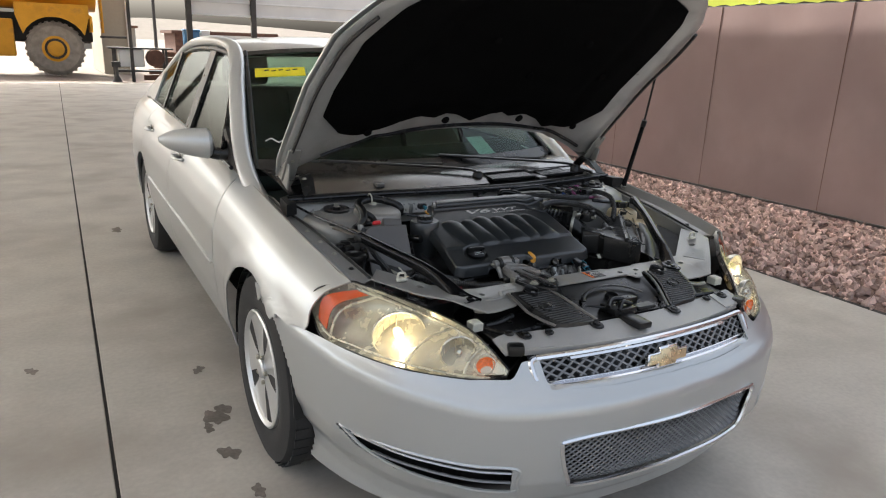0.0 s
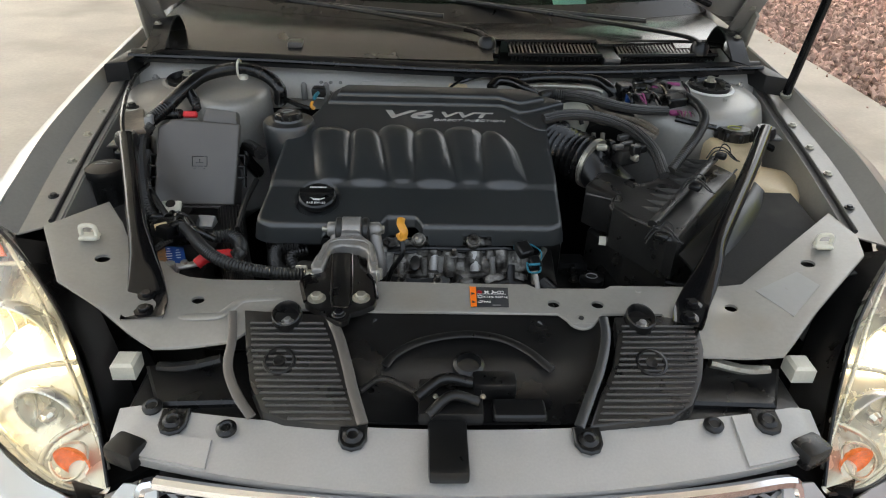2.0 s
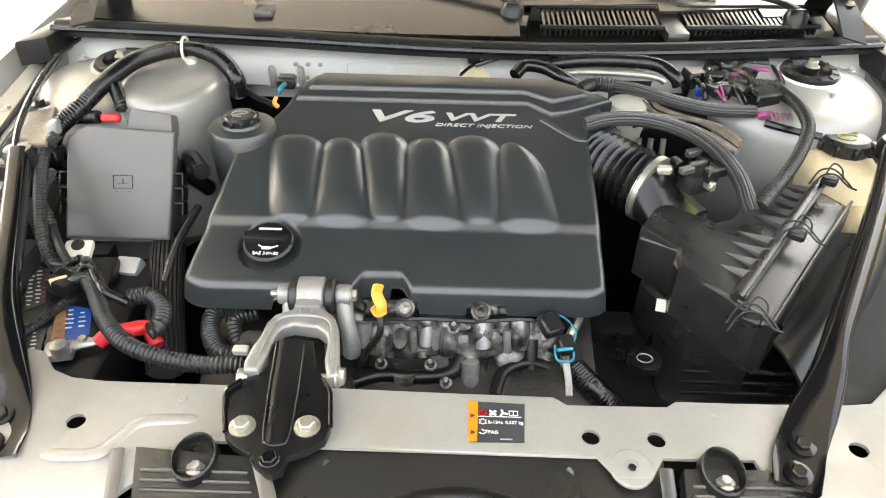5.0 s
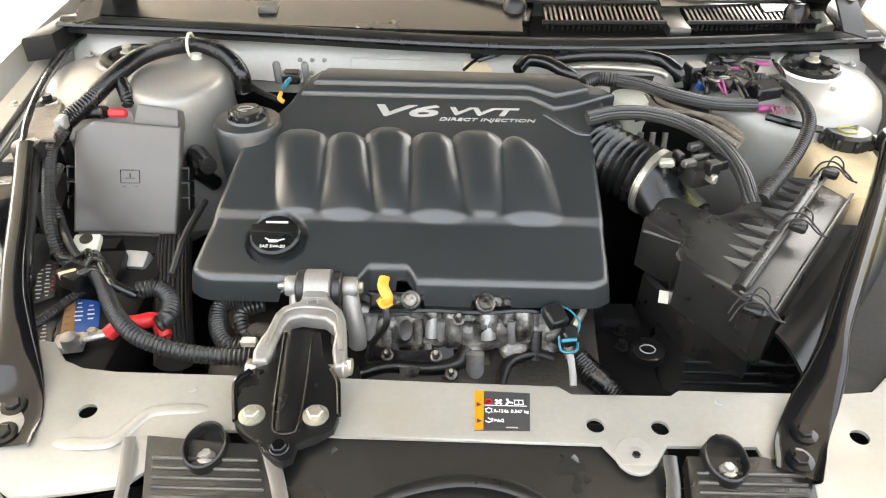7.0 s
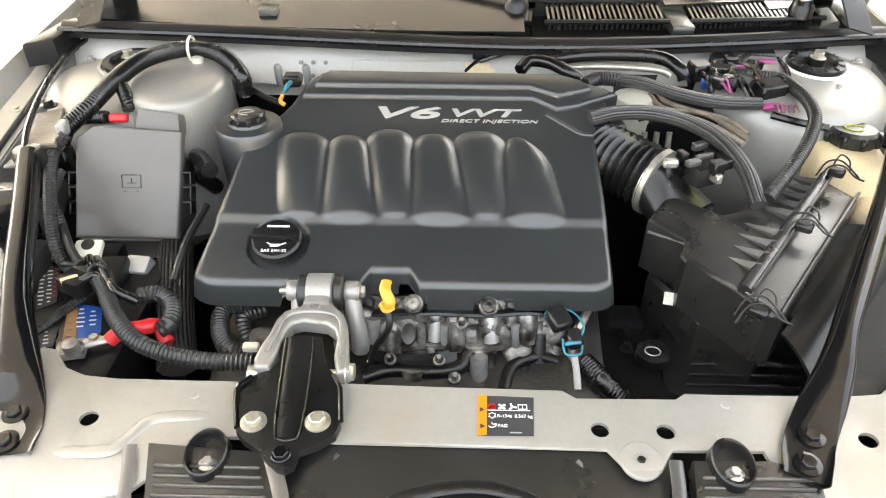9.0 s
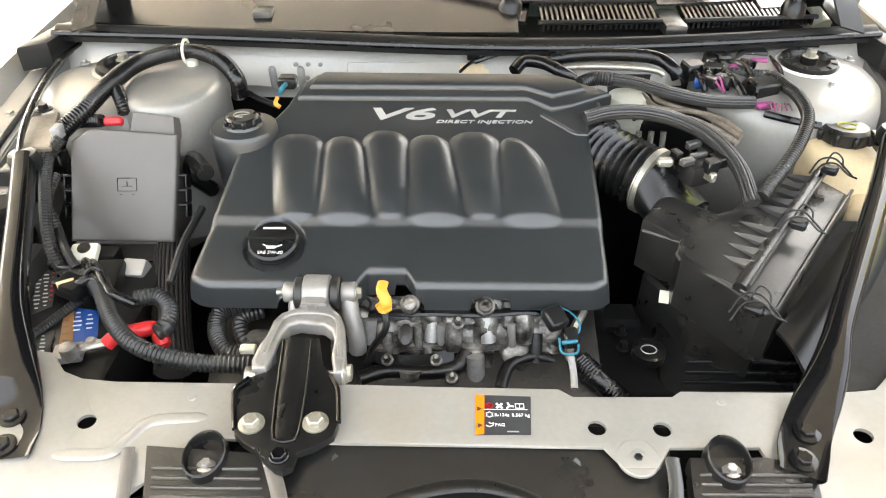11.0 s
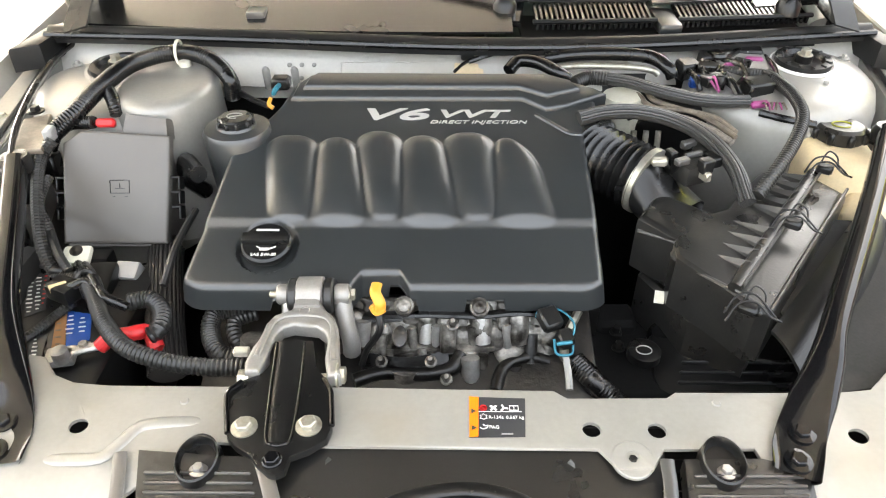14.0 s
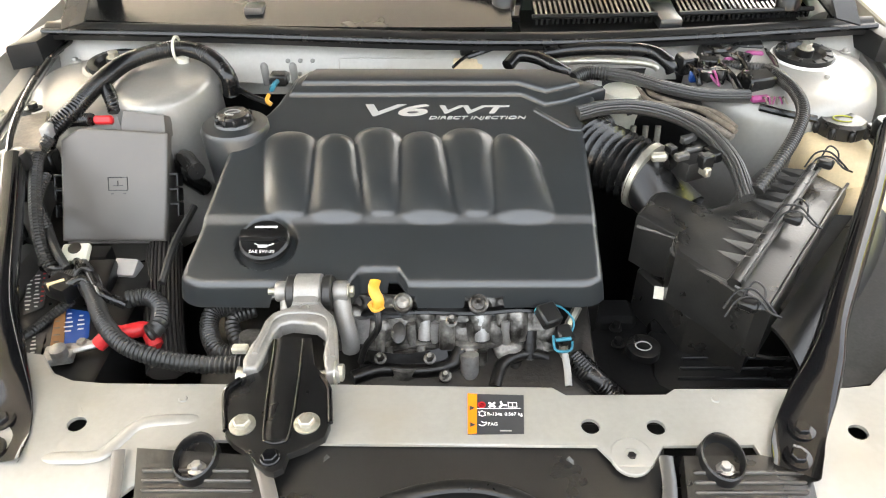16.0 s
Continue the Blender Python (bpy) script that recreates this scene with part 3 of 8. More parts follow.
part("body", box(0.50, 0.5, 0.50, pose(3.35, 25.2, 1.15), 0.04, 2), TARPBLUE, bin_ob)
part("lid", box(0.56, 0.56, 0.07, pose(3.35, 25.2, 1.65), 0.03, 2), TARPBLUE, bin_ob)
part("side_frame", box(0.30, 0.5, 0.6, pose(3.80, 25.2, 1.1), 0.02, 1), WHITE, bin_ob)
for x in (3.15, 3.55):
    part("leg", box(0.06, 0.06, 1.22, pose(x, 25.2, -0.06)), STEELPOST, bin_ob)
tagged(part("utility_pole", join(lathe([(0.14, -0.1), (0.10, 9.0)], 10, pose(7.2, 62, 0)), box(2.0, 0.12, 0.12, pose(7.2, 62, 6.4))), STEELPOST), "distant wooden utility pole with a cross arm", "pole")


def hills():
    vs, fs = [], []
    for i in range(121):
        w = -1.5 + 3.0 * i / 120
        h = 9 + 7 * noise.noise(Vector((i * 0.07, 3.1, 0))) + 3 * noise.noise(Vector((i * 0.3, 9.1, 0)))
        d = 420
        vs += [(d * math.sin(w), d * math.cos(w), -1), (d * 1.1 * math.sin(w), d * 1.1 * math.cos(w), h)]
    for i in range(120):
        fs.append((2 * i, 2 * i + 2, 2 * i + 3, 2 * i + 1))
    return vs, fs


tagged(setting("backdrop", hills(), HILL, "low hazy tan hills on the horizon"), "", "hills")


def far_shed(x, y, w, h, material, label):
    s = new("far_building")
    tagged(s, label, "building", "far low buildings")
    part("wall", box(w, 6, h, pose(x, y, -0.1)), material, s)
    part("roof", box(w + 0.6, 6.6, 0.25, pose(x, y, h - 0.1)), RUST, s)


far_shed(14.0, 70, 9, 1.9, RUST, "distant low rust-brown building")
far_shed(4.5, 90, 8, 2.4, BUILDING, "distant low tan building")


# ---------------------------------------------------------------- the car's body
car = new("sedan_car")
tagged(car, "silver four-door sedan with its hood propped open and headlights lit", "car")

PLAN = spline([(0, -0.205), (0.2, -0.195), (0.37, -0.163), (0.5, -0.115), (0.62, -0.035), (0.74, 0.09), (0.815, 0.225), (0.87, 0.39), (0.893, 0.50), (0.903, 0.60)], 10)
PX, PY = [p[0] for p in PLAN], [p[1] for p in PLAN]
PS = [0.0]
for a, b in zip(PLAN, PLAN[1:]):
    PS.append(PS[-1] + float(np.linalg.norm(b - a)))
RECESS = [(-0.39, 0.115), (-0.34, 0.10), (-0.29, 0.05), (-0.22, 0.014), (-0.13, 0.004), (-0.02, 0.0), (0.0, 0.006), (0.02, 0.03), (0.06, 0.068), (0.10, 0.095), (0.14, 0.125)]
CREASE = [(0, 0.548), (0.36, 0.549), (0.46, 0.550), (0.57, 0.548), (0.7, 0.568), (0.83, 0.60), (0.92, 0.65)]
TOPZ = [(0, 0.577), (0.2, 0.577), (0.395, 0.582), (0.405, 0.60), (0.418, 0.646), (0.470, 0.644), (0.496, 0.606), (0.60, 0.604), (0.72, 0.612), (0.82, 0.625), (0.86, 0.634), (0.91, 0.640)]


def bumper_point(s, z):
    """The skin of the front bumper at the arc length s from the middle (minus: the driver's far side) and height z."""
    a = abs(s)
    x, y = np.interp(a, PS, PX), np.interp(a, PS, PY)
    x1, y1 = np.interp(min(a + 0.01, PS[-1]), PS, PX), np.interp(min(a + 0.01, PS[-1]), PS, PY)
    x0, y0 = np.interp(max(a - 0.01, 0), PS, PX), np.interp(max(a - 0.01, 0), PS, PY)
    t = np.array((x1 - x0, y1 - y0)) / max(1e-9, math.hypot(x1 - x0, y1 - y0))
    n = np.array((-t[1], t[0]))
    d = along(RECESS, z - along(CREASE, x)) * (1.0 - 0.40 * min(1, max(0, (x - 0.45) / 0.4)))
    return Vector(((x + n[0] * d) * (1 if s >= 0 else -1), y + n[1] * d, z))


def s_at(x):
    return float(np.interp(abs(x), PX, PS)) * (1 if x >= 0 else -1)


def in_arch(p, ya=0.82, r=0.362, z=0.335):
    return (p.y - ya) ** 2 + (p.z - z) ** 2 < r * r


def in_lower_grille(p):
    return abs(p.x) < 0.375 - 0.04 * max(0, (0.44 - p.z) / 0.13) and 0.30 < p.z < 0.462


FOG_LOW = [(0.485, 0.300), (0.62, 0.308), (0.72, 0.328), (0.79, 0.360), (0.826, 0.400)]
FOG_TOP = [(0.485, 0.380), (0.65, 0.388), (0.826, 0.404)]


def in_fog(p):
    a = abs(p.x)
    return 0.485 < a < 0.826 and along(FOG_LOW, a) < p.z < along(FOG_TOP, a)


def fascia(u, v):
    s = (2 * u - 1) * PS[-1]
    x = float(np.interp(abs(s), PS, PX))
    zt = along(TOPZ, x)
    return bumper_point(s, zt + (0.568 - zt) * v / 0.15 if v < 0.15 else 0.568 + (0.17 - 0.568) * (v - 0.15) / 0.85)


bumper = part("front_bumper", shell(grid(240, 60, fascia, lambda p: not (in_arch(p) or in_lower_grille(p) or in_fog(p))), 0.004), PAINT, car, "silver painted front bumper cover")
part("bumper_backing", shell(grid(60, 12, lambda u, v: bumper_point((2 * u - 1) * s_at(0.86), 0.50 - 0.30 * v) * 1.0 + Vector((0, 0.05 + 0.02 * abs(2 * u - 1), 0))), 0.004), BLACK, bumper)


def rim_loop(pts, r, name, material, parent, label="", out=0.004):
    q = [bumper_point(s_at(x), z) + Vector((0, -out, 0)) for x, z in pts]
    return part(name, tube([tuple(v) for v in q] + [tuple(q[0])], r, 6, 5), material, parent, label)


lower_grille = rim_loop([(-0.374, 0.452), (-0.30, 0.462), (0, 0.462), (0.30, 0.462), (0.374, 0.452), (0.366, 0.40), (0.345, 0.335), (0.32, 0.304), (0.2, 0.298), (0, 0.297), (-0.2, 0.298), (-0.32, 0.304), (-0.345, 0.335), (-0.366, 0.40)], 0.0065, "lower_grille", CHROME, bumper, "dark diamond mesh lower grille with a bright rim")


def lattice(name, parent, material, x_half, z_lo, z_hi, point, step, rise, r, depth=0.010, label=""):
    """Crossing bars between z_lo(x) and z_hi(x), on point(x, z)."""
    for sign in (1, -1):
        k = -x_half - rise
        while k < x_half + rise:
            pts = []
            for i in range(9):
                v = i / 8
                x = k + sign * rise * (v - 0.5)
                if abs(x) <= x_half:
                    pts.append(point(x, z_lo(x) + (z_hi(x) - z_lo(x)) * v))
            if len(pts) > 1:
                part(name, tube([tuple(p) for p in pts], r, 4, 1, flat=1.0, smooth_path=False), material, parent, label)
            k += step


lattice("bar", lower_grille, MESHGREY, 0.366, lambda x: 0.304 + 0.02 * (abs(x) / 0.37) ** 6, lambda x: 0.456, lambda x, z: bumper_point(s_at(x), z) + Vector((0, 0.012, 0)), 0.0215, 0.19, 0.0028)

for sx in (-1, 1):
    fb = rim_loop([(sx * x, z) for x, z in ((0.828, 0.404), (0.74, 0.397), (0.60, 0.386), (0.485, 0.380), (0.480, 0.340), (0.485, 0.300), (0.60, 0.306), (0.72, 0.327), (0.79, 0.360))], 0.005, "fog_bezel", PAINT, bumper, "slatted black opening in the bumper corner")
    for k, (zi, zo, xo) in enumerate(((0.360, 0.392, 0.808), (0.330, 0.358, 0.775))):
        pts = [bumper_point(s_at(sx * x), zi + (zo - zi) * ((x - 0.485) / (xo - 0.485)) ** 1.6) + Vector((0, 0.006, 0)) for x in (0.487, 0.57, 0.65, 0.73, xo)]
        part("slat", tube([tuple(p) for p in pts], 0.0055, 6, 6, flat=0.7), PAINT if k == 0 else MESHGREY, fb)
    part("fog_backing", shell(grid(16, 4, lambda u, v: bumper_point(s_at(sx * (0.47 + 0.37 * u)), 0.29 + 0.125 * v) + Vector((0, 0.045, 0))), 0.003), BLACK, fb)

# upper grille
GTOP = lambda x: 0.655 - 0.006 * (x / 0.41) ** 2
GBOT = lambda x: 0.583 - 0.002 * (x / 0.41) ** 2


def grille_point(x, z):
    k = (z - 0.583) / 0.072
    return Vector((x, -0.140 + 0.046 * k + 0.050 * (x / 0.41) ** 2, z))


ring = [(x, GTOP(x)) for x in np.linspace(-0.395, 0.395, 13)] + [(0.412, 0.64), (0.410, 0.605)] + [(x, GBOT(x)) for x in np.linspace(0.395, -0.395, 13)] + [(-0.410, 0.605), (-0.412, 0.64)]
q = [tuple(grille_point(x, z) + Vector((0, -0.004, 0))) for x, z in ring]
shelf_a = [tuple(grille_point(x, GBOT(x) + 0.002) + Vector((0, -0.004, 0))) for x in np.linspace(-0.405, 0.405, 21)]
shelf_b = [tuple(bumper_point(s_at(x), along(TOPZ, abs(x)) - 0.001) + Vector((0, 0.004, 0))) for x in np.linspace(-0.405, 0.405, 21)]
part("bumper_shelf", shell(grid(20, 5, lambda u, v: Vector(shelf_a[round(u * 20)]).lerp(Vector(shelf_b[round(u * 20)]), v) + Vector((0, 0, 0.006 * math.sin(math.pi * v)))), 0.003), PAINT, bumper)
grille = part("upper_grille", tube(q + [q[0]], 0.0095, 8, 4), CHROME, car, "chrome framed diamond mesh grille")
part("grille_surround", shell(grid(30, 4, lambda u, v: Vector((-0.428 + 0.856 * u, (-0.165 + 0.07 * (2 * u - 1) ** 2) * (1 - v) - 0.045 * v, 0.572 + 0.002 * (1 - v)))), 0.003), PAINT, bumper)
part("grille_backing", shell(grid(30, 4, lambda u, v: grille_point(-0.40 + 0.80 * u, GBOT(-0.4 + 0.8 * u) * (1 - v) + GTOP(-0.4 + 0.8 * u) * v) + Vector((0, 0.03, 0))), 0.003), BLACK, grille)
part("lower_band", shell(grid(40, 3, lambda u, v: grille_point(-0.395 + 0.79 * u, GBOT(-0.395 + 0.79 * u) + 0.004 + 0.014 * v) + Vector((0, 0.001 - 0.012 * v, 0))), 0.003), CHROME, grille)
part("upper_band", shell(grid(40, 3, lambda u, v: grille_point(-0.30 + 0.60 * u, GTOP(-0.30 + 0.60 * u) - 0.010 + 0.012 * v) + Vector((0, -0.009, 0))), 0.003), CHROME, grille)
part("lower_lip", tube([tuple(grille_point(x, GBOT(x) - 0.004) + Vector((0, -0.006, 0))) for x in np.linspace(-0.40, 0.40, 15)], 0.007, 8, 3, flat=0.7), CHROME, grille)
lattice("bar", grille, MESHGREY, 0.40, lambda x: GBOT(x) + 0.014, lambda x: GTOP(x) - 0.006, lambda x, z: grille_point(x, z) + Vector((0, 0.004, 0)), 0.0370, 0.0925, 0.0040)
for k, (mt, gr, yy) in enumerate(((CHROME, 1.0, -0.012), (GOLD, 0.86, -0.018))):
    out = [(-0.078, -0.016), (-0.036, -0.016), (-0.040, -0.027), (0.026, -0.027), (0.030, -0.016), (0.072, -0.016), (0.082, 0.014), (0.040, 0.014), (0.044, 0.027), (-0.022, 0.027), (-0.026, 0.014), (-0.068, 0.014)]
    part("badge" if k else "badge_rim", prism([(x * (gr + 0.03 * k), z * gr) for x, z in out], 0, 0.010, 0.003, 2, Matrix.Translation((-0.003, -0.124 + yy, 0.616)) @ pose(0, 0, 0, 72, 0, 0)), mt, grille, "plain gold badge shape" if k else "")

# sides of the body, mirrored
ZTOP = [(0.30, 0.785), (0.34, 0.792), (0.60, 0.835), (0.88, 0.868), (1.10, 0.888), (1.40, 0.912), (2.0, 0.945), (3.2, 0.985), (4.0, 1.01), (4.85, 0.99)]
WIDE = [(0.30, 0.875), (0.40, 0.898), (0.60, 0.918), (0.90, 0.925), (1.4, 0.922), (3.2, 0.922), (4.1, 0.915), (4.6, 0.86), (4.87, 0.74)]
CUR = [(0.0, 0.90), (0.12, 0.955), (0.3, 0.985), (0.52, 1.0), (0.70, 0.992), (0.82, 0.968), (0.90, 0.938), (0.955, 0.905), (1.0, 0.855)]


def side_point(y, f, sx=-1):
    z = 0.205 + (along(ZTOP, y) - 0.205) * f
    flare = 0.012 * max(0, 1 - abs(math.hypot(y - 0.82, z - 0.335) - 0.375) / 0.07)
    return Vector((sx * (along(WIDE, y) * along(CUR, f) + flare), y, z))


def panel(y0, y1, n, keep=None, front=None, fmin=0.0):
    def f(u, v):
        fv = fmin + (1 - fmin) * v
        a = front(fv) if front else y0
        return side_point(a + (y1 - a) * u, fv)
    return grid(n, 44, f, keep)


def snap(sheet, ya, r, z=0.335):
    """The sheet with its cut edge drawn onto the wheel arch's circle."""
    vs, fs = sheet
    n = {}
    for q in fs:
        for a, b in zip(q, q[1:] + q[:1]):
            n[min(a, b), max(a, b)] = n.get((min(a, b), max(a, b)), 0) + 1
    for k in {i for e, m_ in n.items() if m_ == 1 for i in e}:
        d = math.hypot(vs[k].y - ya, vs[k].z - z)
        if abs(d - r) < 0.026:
            vs[k] = Vector((vs[k].x, ya + (vs[k].y - ya) * r / d, z + (vs[k].z - z) * r / d))
    return vs, fs


fender_front = lambda f: along([(0.0, 0.46), (0.72, 0.47), (0.74, 0.385), (0.78, 0.372), (0.85, 0.385), (0.93, 0.372), (1.0, 0.335)], f)
REARARCH = lambda p: in_arch(p, 3.63, 0.355)
sheets = {
    "fender": (panel(0.46, 1.385, 90, lambda p: not in_arch(p) and not (p.z < 0.636 and p.y < 0.70), fender_front), "silver front fender"),
    "front_door": (panel(1.392, 2.50, 40, None, None, 0.06), "silver front door"),
    "rear_door": (panel(2.507, 3.52, 40, lambda p: not REARARCH(p), None, 0.06), "silver rear door"),
    "quarter_panel": (panel(3.526, 4.86, 60, lambda p: not REARARCH(p)), "silver rear quarter panel"),
    "rocker_panel": (grid(40, 6, lambda u, v: side_point(1.19 + 2.09 * u, 0.055 * v)), "silver sill under the doors"),
}
doors = {}
for name, (sheet, label) in sheets.items():
    sheet = snap(snap(sheet, 0.82, 0.362), 3.63, 0.355)
    for sx in (-1, 1):
        bm = shell(sheet, -0.005)
        doors[name, sx] = part(name, bm if sx < 0 else flipped(bm), PAINT, car, label)
for sx in (-1, 1):
    def X(v):
        return Vector((v.x * -sx, v.y, v.z))
    part("side_moulding", tube([tuple(X(side_point(y, 0.5) + Vector((-0.004, 0, 0)))) for y in np.linspace(1.40, 2.49, 8)], 0.007, 6, 3, flat=0.5), PAINT, doors["front_door", sx])
    part("side_moulding", tube([tuple(X(side_point(y, 0.5) + Vector((-0.004, 0, 0)))) for y in np.linspace(2.52, 3.2, 6)], 0.007, 6, 3, flat=0.5), PAINT, doors["rear_door", sx])
    for door, y in (("front_door", 2.28), ("rear_door", 3.28)):
        b = side_point(y, 0.86)
        part("cup", lathe([(0.0, 0.004), (0.026, 0.003), (0.032, 0.0), (0.0, -0.004)], 18, Matrix.Translation(X(b)) @ pose(0, 0, 0, 0, 90 * sx, 0)), BLACK, doors[door, sx])
        part("door_handle", tube([tuple(X(b + Vector((0.002, -0.08, 0.0)))), tuple(X(b + Vector((-0.028, -0.04, 0.002)))), tuple(X(b + Vector((-0.028, 0.05, 0.002)))), tuple(X(b + Vector((0.002, 0.09, 0.0))))], 0.011, 8, 6, flat=0.8), PAINT, doors[door, sx])
    # wheel arch liner
    part("wheel_liner", shell(grid(24, 3, lambda u, v: (sx * (0.60 + 0.29 * v), 0.82 - 0.362 * math.cos(math.pi * u), 0.335 + 0.362 * math.sin(math.pi * u))), 0.004), BLACK, car)
    part("wheel_liner", shell(grid(24, 3, lambda u, v: (sx * (0.55 + 0.34 * v), 3.63 - 0.355 * math.cos(math.pi * u), 0.335 + 0.355 * math.sin(math.pi * u))), 0.004), BLACK, car)

# wheels
def wheel(x, y, sx):
    m = Matrix.Translation((x, y, 0.338)) @ pose(0, 0, 0, 0, 90 * sx, 0)
    tyre = part("tyre", lathe([(0.205, -0.20), (0.28, -0.212), (0.318, -0.195), (0.334, -0.165), (0.338, -0.11), (0.338, -0.09), (0.334, -0.035), (0.318, -0.004), (0.28, 0.008), (0.225, 0.002), (0.206, -0.010)], 56, m), TYRE, car, "black road tyre with worn tread")
    for k in range(48):
        w = 2 * math.pi * k / 48
        for dz, dw in ((-0.045, 0.0), (-0.155, 0.5)):
            a = w + dw * 2 * math.pi / 48
            part("tread_block", box(0.006, 0.030, 0.055, m @ pose(0.337 * math.cos(a), 0.337 * math.sin(a), dz - 0.0275, 0, 0, math.degrees(a) + 8)), TYRE, tyre) if sx < 0 and y < 1 else None
    rim = part("rim", lathe([(0.206, -0.18), (0.207, 0.0), (0.200, 0.004), (0.190, -0.004), (0.182, -0.03), (0.178, -0.09), (0.05, -0.10), (0.04, -0.1)], 48, m), RIM, tyre, "silver five-spoke alloy rim")
    part("brake_disc", lathe([(0.145, -0.12), (0.145, -0.105), (0.06, -0.10)], 32, m), GRIMY, tyre)
    for k in range(5):
        a = 72 * k + 18
        spoke = prism([(0.03, -0.030), (0.09, -0.044), (0.155, -0.078), (0.188, -0.098), (0.198, 0.0), (0.188, 0.098), (0.155, 0.078), (0.09, 0.044), (0.03, 0.030)], -0.035, -0.008, 0.008, 2, m @ pose(0, 0, 0, 0, 0, a), lambda X_, Y_: -0.06 * (X_ - 0.12) ** 2)
        part("spoke", spoke, RIM, tyre)
        part("lug_nut", lathe([(0.009, -0.02), (0.009, 0.0), (0.005, 0.003)], 6, m @ pose(0.048 * math.cos(math.radians(a + 36)), 0.048 * math.sin(math.radians(a + 36)), 0)), STEEL, tyre)
    part("hub_cap", lathe([(0.036, -0.04), (0.034, -0.002), (0.028, 0.004), (0.0, 0.006)], 24, m), RIM, tyre)


for x, y, sx in ((-0.893, 0.822, -1), (-0.885, 3.63, -1), (0.893, 0.822, 1), (0.885, 3.63, 1)):
    wheel(x, y, sx)

# greenhouse
def ws(u, v):
    a = 2 * u - 1
    xb, xt = 0.735, 0.575
    base = Vector((a * xb, 1.18 + 0.20 * a * a, 0.930))
    top = Vector((a * xt, 2.02 + 0.09 * a * a, 1.405 - 0.035 * a * a))
    p = base.lerp(top, v)
    p.z += 0.035 * math.sin(math.pi * v)
    return p


windshield = part("windshield", shell(grid(24, 14, ws), 0.004), GLASS, car, "greenish tinted windshield")
windshield.visible_shadow = False
part("band", shell(grid(24, 2, lambda u, v: ws(u, v * 0.06) + Vector((0, -0.003, 0.003))), 0.001), BLACK, windshield, "black lower band")
part("band", shell(grid(24, 2, lambda u, v: ws(u, 0.95 + v * 0.05) + Vector((0, -0.003, 0.003))), 0.001), BLACK, windshield, "black upper band")
for sx in (0.0, 1.0):
    part("edge_trim", tube([tuple(ws(sx, v) + Vector((0, -0.004, 0.004))) for v in np.linspace(0, 1, 9)], 0.010, 6, 3, flat=0.6), BLACK, windshield)


def marks(u0, v0, w, h, n, seed, material, name, label):
    q = random.Random(seed)
    o, ex, ey = ws(u0, v0), ws(u0 + 0.05, v0) - ws(u0, v0), ws(u0, v0 + 0.05) - ws(u0, v0)
    m = face_frame(o + Vector((0, -0.006, 0.006)), ex, ey)
    bms = [box(w, h, 0.0012, m)]
    return part(name, join(*bms), material, windshield, label), m


patch, m = marks(0.11, 0.72, 0.225, 0.080, 0, 1, STICKER, "marker_panel", "yellow painted panel on the glass with dark marks")
for k in range(5):
    part("mark", box(0.022, 0.008, 0.001, m @ pose(-0.06 + 0.032 * k, 0.018 - 0.006 * (k % 2), 0.0016, 0, 0, 12)), BLACK, windshield)
zz = [ws(0.03 + 0.017 * k, 0.17 + (0.02 if k % 2 else 0.0) - 0.003 * k) + Vector((0, -0.005, 0.006)) for k in range(7)]
part("scribble", tube([tuple(p) for p in zz], 0.003, 5, 5), WHITE, windshield, "white grease-pencil scribble")


def roof_point(u, v):
    a = 2 * u - 1
    y = 2.02 + 1.72 * v
    z = 1.405 + 0.05 * math.sin(math.pi * min(1, v * 1.05) ** 0.8) - 0.045 * a * a
    return (a * (0.58 + 0.02 * math.sin(math.pi * v)), y + 0.09 * a * a * (1 - 2 * v), z)


part("roof", shell(grid(20, 16, roof_point), 0.02), PAINT, car, "silver roof panel")
part("rear_window", shell(grid(16, 8, lambda u, v: ((2 * u - 1) * (0.57 + 0.14 * v), 3.74 - 0.09 * (2 * u - 1) ** 2 * (1 - v) + 0.62 * v, 1.395 - 0.045 * (2 * u - 1) ** 2 - 0.37 * v)), 0.004), DARKGLASS, car, "dark rear window")
part("trunk_lid", shell(grid(16, 8, lambda u, v: ((2 * u - 1) * (0.70 - 0.02 * v), 4.30 + 0.56 * v, 1.02 - 0.02 * (2 * u - 1) ** 2 - 0.03 * v * v)), 0.01), PAINT, car, "silver trunk lid")
part("rear_bumper", shell(grid(20, 10, lambda u, v: ((2 * u - 1) * 0.77, 4.95 - 0.16 * (2 * u - 1) ** 4 - 0.03 * v, 0.93 - 0.68 * v)), 0.01), PAINT, car, "silver rear bumper")

